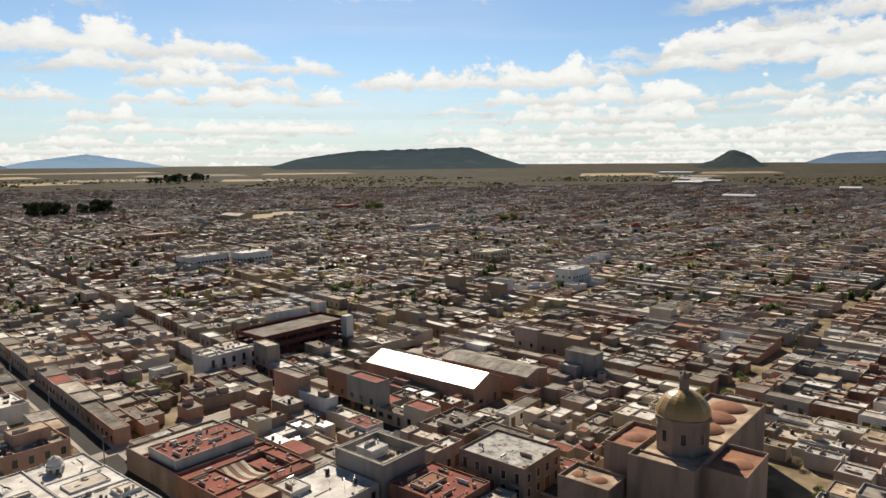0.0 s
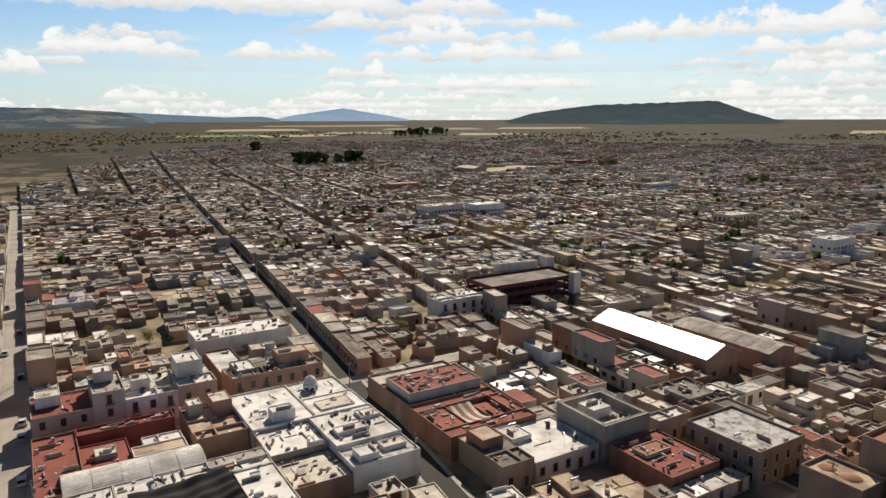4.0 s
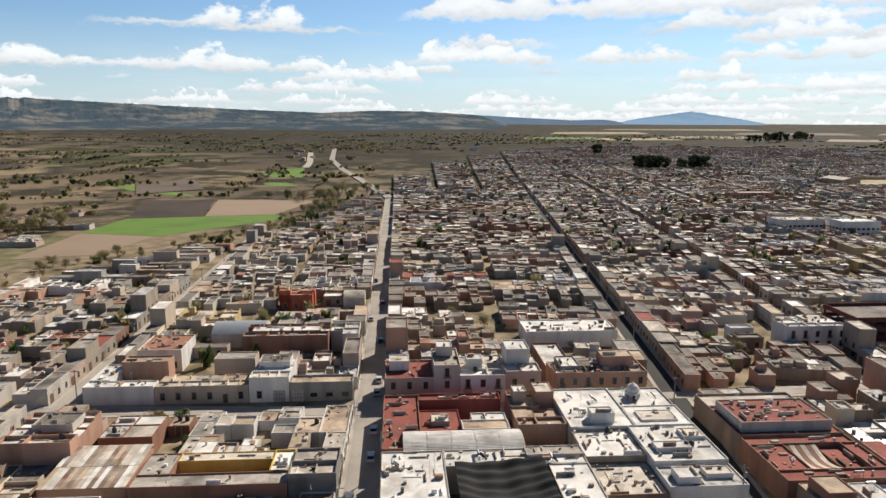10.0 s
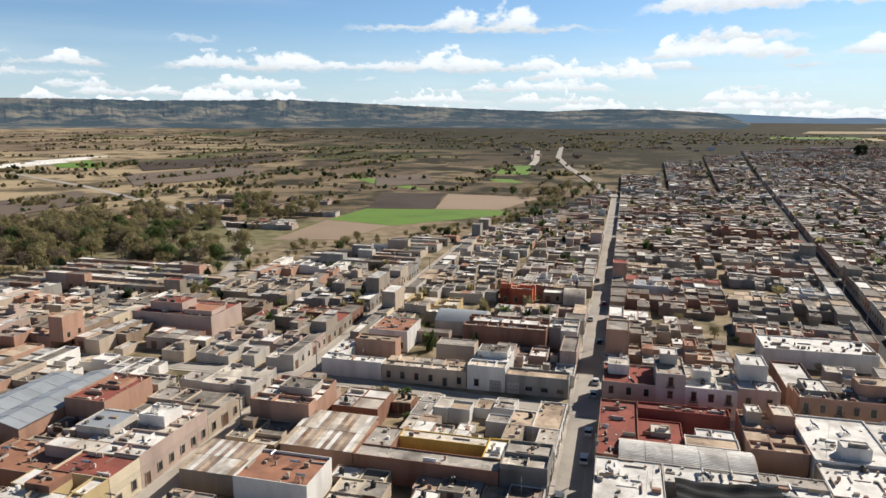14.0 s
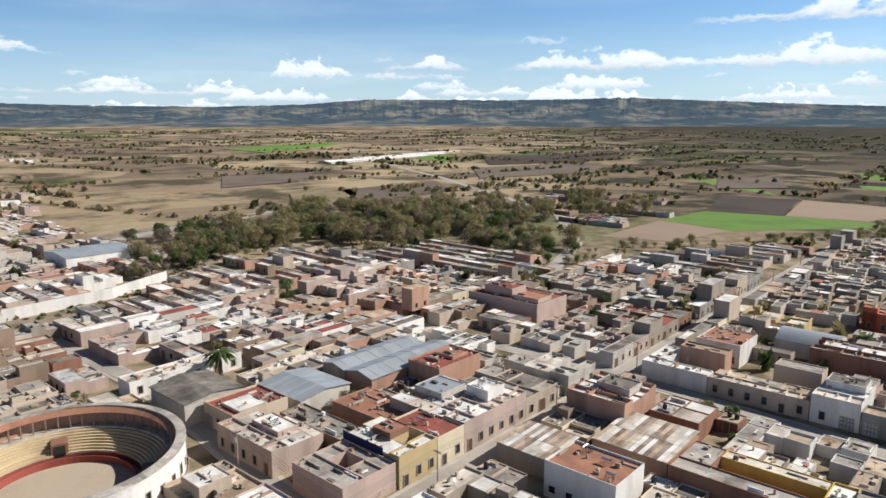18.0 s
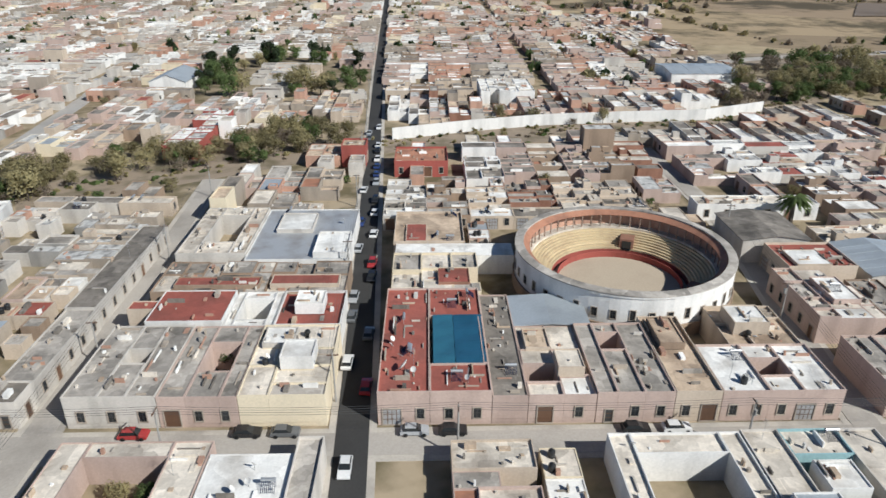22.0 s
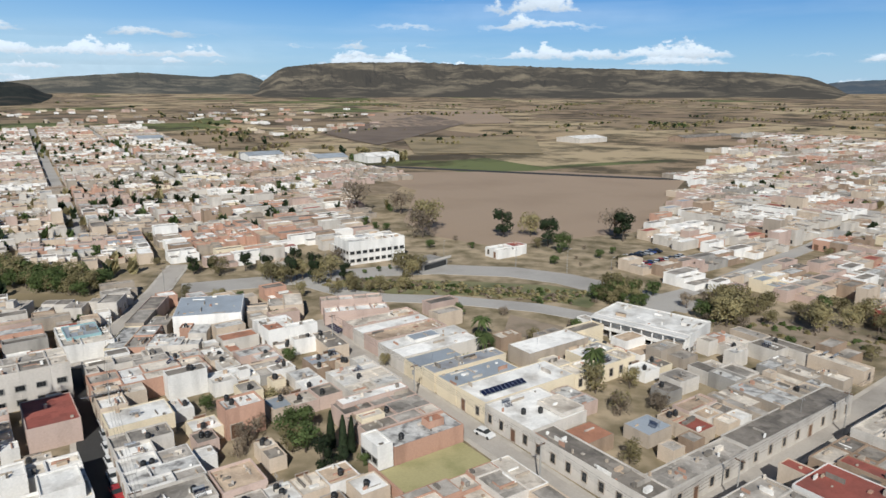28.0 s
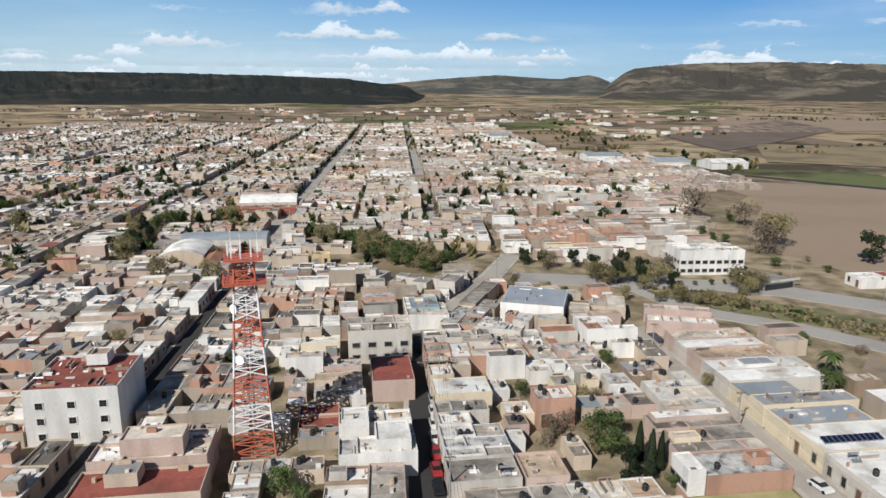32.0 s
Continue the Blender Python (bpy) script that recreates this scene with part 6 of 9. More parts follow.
bld(-219, -206, -31, -20.5, 3.6, "salmon", "tan", "low brick house behind the red corner building", par=0.2)
bld(-214, -206, -20, -12.6, 6.6, "red", "tan", "tall narrow red building at a street corner", "u", par=0.6)
bld(-76.6, -58, 48, 66.5, 0, "teal", "pale", "off-white corner house with pale teal walls round its court", faces="l", wings=patio(18.6, 18.5, 5, 13, 5, 13, 4.6, "pale", "offwhite")[:2] + patio(18.6, 18.5, 5, 13, 5, 13, 4.6, "pale", "teal")[2:] + [(6.5, 11.5, 6.5, 11.5, 5.2, 0.2, "white", "white"), (13.2, 18.5, 0.5, 6, 6.4, 0.2, "bluetin", "white", 4.5)])
bld(-76.4, -59, 30, 47.8, 0, "white", "pale", "white house with a deep blue walled court", faces="l", wings=patio(17.4, 17.8, 4, 12, 3, 15, 4.4, "pale", "white")[:3] + [(12.02, 17.4, 3.02, 14.98, 4.4, 0.4, "pale", "blue")])
bld(-75, -58, 74, 83, 5.0, "white", "white", "white corner house with arched windows", "ld", tanks=1, wings=[(10, 16, 3, 8, 6.6, 0.2, "white", "white", 4.9)])
# -- south of the bullring block
bld(-104, -84.5, -21.4, -8.8, 5.6, "paleyellow", "grey", "pale yellow house with a blank street wall and grey roof", par=0.25, tanks=2, wings=[(8, 13, 5, 10, 7.6, 0.2, "white", "white", 5.5), (2, 7, 1, 6, 6.2, 0.2, "white", "offwhite", 5.5)])
bld(-104, -84.5, -33, -21.5, 0, "pink", "grey", "pale pink house with a grey roof round a patio", faces="r", wings=patio(19.5, 11.5, 5, 13, 4, 9, 5.2, "grey", "pink", 0.2))
bld(-104, -84.5, -46.4, -33.1, 0, "offwhite", "grey", "low off-white house with two small patios in a grey roof", faces="rd", gate=False, gap=4.2, wings=patio(19.5, 13.3, 7, 11, 5, 9, 5.4, "grey", "offwhite", 0.2))
bld(-116, -105, -42, -29, 6.0, "white", "red", "white house with a bright red roof", par=0.15, wings=[(3, 6, -5, -0.05, 5.2, 0.2, "red", "cream")])
bld(-117, -105, -28.9, -20.4, 0, "white", "white", "white walls round a paved court", wings=patio(12, 8.5, 2.5, 10, 1.5, 7, 4.6, "white", "white", 0.3))
bld(-117, -105, -20.3, -9, 4.8, "white", "red", "white house with stepped red roofs", "", wings=[(3, 8, 3, 8, 6.6, 0.2, "white", "white", 4.7)], tanks=1)
bld(-131, -118, -46, -9.5, 4.4, "adobe", "grey", "low adobe range with a grey roof", par=0.3, wings=[(8, 11.5, 4, 20, 4.9, 0.2, "red", "adobe"), (7, 11, 22, 35, 4.8, 0.2, "red", "cream")])
bld(-160, -134, -46.5, -32, 0, "offwhite", "pale", "off-white house round a large yard", wings=patio(26, 14.5, 5, 20, 4, 11, 4.6, "pale", "offwhite", 0.3))
bld(-160, -132, -31.8, -10.5, 4.4, "white", "tin", "white house with a sheet-metal roof", par=0.2, wings=[(4, 14, 4, 12, 4.9, 0.2, "white", "offwhite"), (16, 27, 14, 21, 5.2, 0.3, "white", "white")])
# -- east of the lane: long walls, patios and solar roofs
bld(-110.5, -85.2, -103.6, -94, 4.8, "paleyellow", "white", "yellow-walled house with a long white roof", "r", par=0.1, plain=True)
bld(-99.5, -85.0, -93.8, -80, 4.6, "offwhite", "white", "white-roofed house with water heaters", "r", par=0.2, tanks=2, plain=True, wings=[(0, 6, 6, 13, 5.2, 0.1, "pale", "offwhite", 4.5)])
bld(-131, -110.8, -106, -94, 4.2, "paleyellow", "white", "pale courtyard house with white vaulted rooms", "u", par=0.25, tanks=2)
bld(-98, -85.2, -124.4, -117.3, 4.2, "paleyellow", "bluetin", "workshop under blue-grey sheets beside the lane", par=0.05, plain=True)
bld(-108, -85.2, -130.6, -124.7, 4.4, "offwhite", "white", "long store with a bright white roof", par=0.08, plain=True)
bld(-109, -85.4, -137, -131, 4.2, "offwhite", "white", "second long store with a white roof", par=0.08, plain=True, wings=[(8, 16, 1, 5, 4.6, 0.1, "bluetin", "white")])
bld(-107, -85.6, -144.6, -137.6, 4.0, "pink", "tan", "low pink yard house with a tan roof")
bld(-107, -85.6, -150.6, -144.9, 4.0, "offwhite", "white", "narrow store with a white roof", par=0.08, plain=True)
bld(-107, -86, -157.5, -151, 3.8, "pink", "pale", "pale pink range beside the lane")
bld(-107.5, -89, -174, -158.5, 4.0, "pink", "pale", "blank-walled pale pink house by the side road", rot=-20)
bld(-98.8, -91, -78.6, -72.4, 3.2, "adobe", "terra", "small tiled house in a garden court", par=0.1, plain=True)
bld(-111, -104, -74.5, -68.5, 2.9, "block", "bluetin", "garden shed under sheet metal", par=0.05, plain=True)
bld(-78.2, -66, -131, -114, 4.2, "offwhite", "white", "white-roofed yard houses beside the lane", "l", tanks=1)
bld(-77.5, -64, -166.4, -155, 6.0, "white", "white", "white two-storey house with a tiled red porch", "ur", par=0.3, wings=[(9, 13.4, 6, 11.3, 6.3, 0.05, "terra", "white")])
bld(-33.5, -21.6, -134.4, -126.4, 4.2, "paleyellow", "white", "pale yellow house with a long white roof", "r", par=0.2, plain=True)
bld(-31.5, -21.6, -145, -134.7, 4.6, "cream", "pale", "cream house with solar panels on its roof", "r")
bld(-46.5, -22, -155, -145.3, 4.4, "salmon", "pale", "long salmon brick house with terraced roofs", "r")
bld(-40, -22.5, -164, -155.3, 4.6, "offwhite", "grey", "grey-roofed house on the shaded street", "r")
bld(-48.2, -40.5, -126.2, -117, 6.2, "salmon", "white", "salmon brick house with a white roof terrace", "u", tanks=2)
bld(-31, -20.6, -122.8, -113, 4.2, "offwhite", "pale", "pale house with a littered roof", "r", tanks=1)
bld(-32, -20.2, -112.8, -101.2, 4.3, "white", "blotched", "white house with a blotched grey roof", "r", tanks=2)
bld(-31.5, -19.8, -101, -93.5, 4.0, "offwhite", "grey", "low off-white house with a grey roof", "r", tanks=1)
bld(-39.5, -32.2, -101.5, -93.5, 3.8, "pink", "tan", "small pink house with a tan roof")
bld(-73.6, -61.5, -22.2, -11.4, 4.6, "white", "white", "white store under a broad smooth white roof", par=0.08, plain=True)
bld(-76.2, -61.5, -11.2, -7.8, 4.8, "offwhite", "grey", "narrow grey-roofed range beside the shaded street", "l", plain=True)
bld(-76.2, -61.5, -42.5, -22.4, 0, "pink", "pale", "pale pink house round a planted court", faces="l", wings=patio(14.7, 20.1, 3, 11, 4, 15, 4.3, "pale", "pink", 0.2))
bld(-168, -161.8, 73, 103.5, 4.4, "white", "pale", "long low white house with small windows", "r", par=0.3, gap=4.5)
bld(-90, -84.6, -79.6, -53.2, 4.6, "offwhite", "dark", "long off-white street range with a dark weathered roof", "ru", par=0.3)
bld(-112, -90.1, -58.6, -53.2, 4.4, "offwhite", "grey", "long off-white range along a narrow street", "u", par=0.3, gap=4.2)
bld(-150, -112.1, -59, -53.4, 4.6, "offwhite", "dark", "long low house with a blank white street wall", "u", par=0.25, gap=4.5)
bld(-131, -85.2, -117, -103.8, 0, "paleyellow", "tin", "yellow-walled houses under sheet-metal roofs", wings=[(25, 45.8, 0, 5, 4.6, 0.1, "tin", "paleyellow"), (28, 45.8, 6, 13.1, 4.4, 0.1, "bluetin", "paleyellow"), (0, 20, 0, 8, 4.2, 0.1, "white", "block")])
bld(-77.4, -60.5, -113, -98.2, 3.9, "pink", "grey", "broad low pink house under grey roof slabs", "", par=0.12, tanks=3, wings=[(0.5, 16, 0.4, 3.4, 4.5, 0.15, "white", "pink", 3.8), (11, 16, 9, 11.5, 4.7, 0.15, "pale", "paleyellow", 3.8)])
bld(-77.4, -62, -98, -90.8, 3.7, "salmon", "blotched", "low house with a blank brick wall beside the grass plot", "", par=0.14, tanks=2, wings=[(3, 6.5, 2.5, 5, 4.9, 0.1, "terra", "salmon", 3.6)])
bld(-61.8, -58.6, -97, -91, 4.7, "white", "white", "white house front with small windows beside the garden", "r", par=0.3, wm=3, gate=False, gap=2.0, plain=True)
bld(-57, -56.7, -91, -80, 2.4, "salmon", "tan", "brick garden wall beside the grass plot", name="garden_wall", category="wall", par=0.02, plain=True)
school = bld(-157, -143, -122, -95, 5.8, "white", "white", "white two-storey school with a dark gallery", "ru", par=0.3, rot=14, wm=3, gap=2.4, name="school", category="school")
for name_, z0, z1, x1 in (("gallery_floor", 2.65, 2.85, 16.3), ("gallery_roof", 5.25, 5.65, 16.7)):
    _s = Shape()
    _s.box(14.0, x1, 0.2, 26.8, z0, z1)
    part(name_, _s, W["white"], school)
_s = Shape()
_s.box(16.1, 16.3, 0.2, 26.8, 2.85, 3.55)
part("gallery_parapet", _s, W["white"], school)
for k in range(10):
    _s = Shape()
    _s.box(15.95, 16.25, 0.2 + 2.92 * k, 0.5 + 2.92 * k, 0.05, 5.25)
    part("column", _s, W["white"], school)
bld(-71, -53, -192, -174, 6.0, "white", "bluetin", "white sports hall with a blue-grey metal roof", "dr", par=0.05, rot=-22, wm=2, name="hall", category="hall")
bld(-148, -124, -236, -222, 9.0, "white", "white", "cream-white apartment block of three storeys", "ur", par=0.6, rot=-4, wm=3, gate=False, gap=2.6)
bld(38.6, 55.4, -139.5, -122.5, 11.4, "white", "red", "white four-storey building with a red roof terrace", "u", par=0.5, wm=1, gate=False, gap=4.6, wings=[(5, 9, 2, 6, 13.4, 0.2, "tan", "white", 11.3)])
bld(-19.5, -4, -166, -155, 8.6, "offwhite", "grey", "grey-roofed three-storey house on the shaded street", "ul", par=0.3, wm=3, gate=False)
bld(-15.5, -2, -119, -103, 4.8, "white", "white", "dazzling white house of several levels", "", par=0.5, wings=[(1, 7, 8, 15, 6.6, 0.3, "white", "white", 4.7), (8, 13, 1, 6, 6.2, 0.3, "white", "white", 4.7)])
bld(19, 39, -103.6, -95.5, 4.6, "cream", "red", "cream house with a red roof below the mast", par=0.4, wings=[(10, 15, 1, 5, 6.6, 0.2, "tin", "cream", 4.5)])
bld(19.5, 38.5, -113.5, -104, 6.0, "pink", "white", "pale pink house with a white terrace", par=0.5, wings=[(4, 14, 3, 8, 8.6, 0.3, "pale", "pink", 5.9)])
bld(-18, -9, -147, -133, 5.0, "pink", "red", "pink house with a brick-red roof", par=0.2)
barrel(28, 62, -293.5, -278, 5.6, 1.6, "offwhite", "bluetin", "pale vaulted hall on the far street", "v")
barrel(48.5, 65, -276, -255, 4.6, 2.4, "cream", "white", "white vaulted hall on a far street", "u")
bld(20, 62, -372, -362, 4.2, "red", "terra", "low red clubhouse with a long terra-cotta roof", "u", par=0.2, name="hall", category="hall", gap=4.0)
barrel(22, 52, -392, -373, 5.5, 3.4, "offwhite", "white", "hall under a shallow white vault behind the clubhouse", "v")
bld(2, 9, -258, -253, 4.4, "yellow", "pale", "small ochre house beside the dry lot", "u")
bld(243, 272, 422, 438, 9.0, "white", "pale", "white three-storey building with rows of windows", "dl", par=0.5, wm=3, gate=False, gap=2.8, plain=True)
bld(275, 300, 408, 424, 9.6, "white", "white", "white arcaded building of three storeys", "dl", par=0.5, wm=3, gate=False, gap=2.8, plain=True)
bld(391, 414, 284, 298, 8.0, "paleyellow", "pale", "pale yellow two-storey building among the houses", "dl", par=0.4, wm=2, gate=False, plain=True)
bld(346, 366, 192, 204, 9.6, "white", "blotched", "white three-storey house over its neighbours", "dl", par=0.4, wm=1, gate=False, plain=True)
bld(300, 340, 600, 615, 8.0, "salmon", "tan", "long salmon brick building of two storeys", "dl", par=0.4, wm=2, gate=False, plain=True)
bld(700, 730, 775, 800, 9.0, "red", "tan", "dark red building beside the bare lot", "dl", par=0.4, wm=2, gate=False, plain=True)
bld(520, 560, 470, 482, 7.5, "white", "pale", "white school range among the houses", "dl", par=0.4, wm=3, gate=False, plain=True)
gable(42, 47.8, -268, -249, 3.8, 5.0, "salmon", "terra", "long orange-tiled shed beside the vaulted hall", "u")
bld(-310, -285, 28, 50, 6.5, "white", "white", "large plain white building across the dry river", par=0.3)
gable(-350, -324, 119, 150, 6.0, 7.2, "white", "bluetin", "long white barn with a blue-grey roof", "u", ribs=10)
gable(-337, -312, -116, -100, 5.0, 8.0, "white", "bluetin", "school hall with a curved blue roof", "v")
bld(-264, -214, -77, -66, 4.8, "red", "white", "red and white school range across the river", "r", par=0.2)
bld(-32, -20.5, -194, -177, 4.4, "white", "pale", "white house with a pale teal roof terrace", "r", wings=[(2, 10, 2, 12, 4.8, 0.3, "bluetin", "teal", 4.3)])
bld(-192, -176, -207, -199, 3.4, "white", "pale", "low white house at the edge of the ploughed field", "r", wings=[(0, 7, 1, 7, 3.9, 0.1, "red", "white", 3.3)])

# ---- the town, block by block (nearest houses first) ----
rg = random.Random(11)
D_, A_, A2_, A3_, H_ = vline("D"), vline("A"), vline("A2"), vline("A3"), vline("H")
B_, F_, G_, X2_ = uline("B"), uline("F"), uline("G"), uline("X2")
lots_near = (8.0, 14.0)
fill([D_, A_], [B_, G_, X2_, uline(248), uline(335), uline(425)], rg, lots=lots_near)
fill([A_, A2_, A3_], [B_, G_, X2_, uline(248), uline(335), uline(425), uline(515), uline(605), uline(700)], rg, lots=lots_near)
fill([skew("D", -140), skew("D", -73), D_], [F_, B_, G_, X2_, uline(228)], rg, lots=lots_near)
fill([skew("D", -73), D_], [uline(228), uline(300)], rg, lots=lots_near)
fill([D_, A_], [uline(-232), uline(-172), uline(-112), F_, B_], rg, lots=lots_near)
fill([skew("D", -95), D_], [uline(-128), F_], rg, lots=lots_near)
fill([A_, H_], [uline(-330), uline(-250), uline(-172), uline(-105), uline(-52)], rg, lots=lots_near)
fill([H_, skew("H", 75), skew("H", 150)], [uline(-420), uline(-335), uline(-250), uline(-172), uline(-95), uline(-20)], rg, lots=lots_near)
# outskirts
far_lots = (7.0, 12.5)
vs = [A3_] + [skew("A3", 78 * k) for k in range(1, 20)]
us = [uline(-90 + 0.0), uline(0.0), G_, X2_] + [uline(160 + 88 * k) for k in range(1, 20)]
fill(vs, us, rg, lambda v, u: math.hypot(v, u) < 1750 and v > -0.9 * u - 200 and v > lerp(EDGE, u) + 20, lots=far_lots)
A_3, A_6 = (lambda u: (2 * A_(u) + A2_(u)) / 3), (lambda u: (A_(u) + 2 * A2_(u)) / 3)
fill([A_, A_3, A_6, A2_, A3_], [uline(700 + 88 * k) for k in range(0, 10)], rg, lambda v, u: v > lerp(EDGE, u) - 5, lots=far_lots)
vs = [vline(-292 - 74 * k) for k in range(9, -1, -1)]
us = [uline(-560), uline(-500), uline(-445), uline(-390), uline(-330 + 0.0), uline(-270), uline(-205), uline(-140), uline(-80), B_, uline(60), uline(120)]
fill(vs, us, rg, lambda v, u: u > -150 + (v + 198) * 0.555 and u < 130 - (-(v + 290)) * 0.05, lots=far_lots)
vs = [skew("H", -310), skew("H", -230), skew("H", -150), skew("H", -75), H_, skew("H", 75), skew("H", 150), skew("H", 230), skew("H", 310), skew("H", 400), skew("H", 480)]
us = [uline(-420 - 82 * k) for k in range(10, -1, -1)]
fill(vs, us, rg, lambda v, u: v > -275 + (-u - 486) * 0.06, lots=far_lots, margin=5.4)
fill([skew("H", -150), skew("H", -75), H_], [uline(-420), uline(-335), uline(-262)], rg, lambda v, u: v > -170, lots=far_lots, margin=5.0)
for k in (-150, -75, 75, 150, 230, 310):  # the long streets beside it
    LAID[0] += 1
    strip("road", gp(*((skew("H", k)(u), u) for u in range(-1235, -250, 60))), 7.5, 0.16 + 0.004 * LAID[0], PALEROAD if k != 75 else COBBLE, "pale dusty street between low houses", follow=True)
for k in range(1, 10):  # and those that cross
    LAID[0] += 1
    strip("road", gp(*((v, -420 - 82 * k) for v in range(-170, 330, 50))), 6.5, 0.16 + 0.004 * LAID[0], PALEROAD, "pale dusty cross street", follow=True)
infill((-245, -84, -125, 280), rg)
infill((-76, -12, -235, 160), rg)
infill((-12, 130, -330, -60), rg)
infill((-300, -12, 174, 709), rg, size=(7, 12), test=lambda v, u: v > lerp(EDGE, u) + 7)
infill((-180, -76, -232, -120), rg, test=lambda v, u: v > -112 - (u + 180) * 0.75)
infill((-300, -236, -120, 150), rg, test=lambda v, u: v < -262)
infill((-600, -205, -380, 165), rg, size=(8, 13), test=lambda v, u: u > -155 + (v + 198) * 0.57 and not inside(v, u, FIELD))
infill((-330, -200, 380, 530), rg, size=(7, 16), test=lambda v, u: noise.noise(Vector((v / 30, u / 30, 1))) > 0.18 and not (v > -200))
infill((-290, 0, -490, -236), rg, size=(8, 12), test=lambda v, u: v > -150 - (-u - 245) * 0.45 and not inside(v, u, FIELD))
# sheds and rooms in the gaps that are left
infill((-160, -84, -125, 225), rg, size=(4.2, 6.0))
infill((-76, -12, -235, 160), rg, size=(4.2, 6.0))
infill((0, 70, -60, 170), rg, size=(4.2, 6.0))
infill((-12, 130, -330, -60), rg, size=(4.2, 6.0))
infill((-76, -12, -215, -60), rg, size=(3.0, 4.2))
infill((-150, -84, -125, -48), rg, size=(3.2, 4.6))
infill((-10, 60, -190, -60), rg, size=(3.0, 4.2))
infill((60, 230, 60, 230), rg, size=(7, 11))
infill((60, 200, 60, 200), rg, size=(4.2, 6.0))
for k in range(2300):
    if k < 1100:
        az, r = rg.uniform(-38, 60), rg.uniform(1000, 2500)
    elif k < 1700:
        az, r = rg.uniform(200, 250), rg.uniform(1000, 1900)
    else:
        az, r = rg.uniform(122, 163), rg.uniform(560, 1700)
    x, y = -math.sin(radians(az)) * r, math.cos(radians(az)) * r
    v, u = GI(x, y)
    if noise.noise(Vector((x / 190, y / 190, 7))) < (r - 900) / 6000 + (0.05 if k < 1100 else -0.12) or inside(v, u, FIELD) or in_open(v, u) or on_street(v, u, 9):
        continue
    if k < 1100 and math.hypot(v, u) < 1750 and v > lerp(EDGE, u) + 20 or 1100 <= k < 1700 and r < 1300 and -320 < v - lerp(LONG["H"], u) < 490 or k >= 1700 and -160 + (v + 198) * 0.555 < u < 135 and v > -960:
        continue
    far_house(x, y, GRID + rg.choice((0, 90, 8)), rg.uniform(8, 15), rg.uniform(8, 15), rg)
base = thing("distant_houses", pose(0, 0, 0), "crowded flat-roofed houses filling the rest of the town", "houses", kind="stuff")
for key, s in FAR[0][0].items():
    tagged(part("wall", s, W[key], base), kind="stuff")
for key, s in FAR[0][1].items():
    tagged(part("roof", s, R[key], base), kind="stuff")
dark_, wood_ = Shape(), Shape()
for x, y, z, ang, gate in far_panes:
    c, s = math.cos(radians(ang)), math.sin(radians(ang))
    sh, hw, ht = (wood_, 0.9, 2.4) if gate else (dark_, 0.55, 1.5)
    z = 0.1 if gate else z
    i = len(sh.v)
    sh.box(-hw, hw, -0.06, 0.02, z, z + ht)
    sh.v[i:] = [(x + p * c - q * s, y + p * s + q * c, r) for p, q, r in sh.v[i:]]
tagged(part("window", dark_, GLASS, base), kind="stuff")
tagged(part("door", wood_, WOOD, base), kind="stuff")
cl = thing("roof_clutter", pose(0, 0, 0), "bricks, heaters, low walls and rubbish lying on the flat roofs", "clutter", kind="stuff")
for key, s in CLUTTER.items():
    tagged(part("rubbish", s, R.get(key) or W[key], cl), kind="stuff")

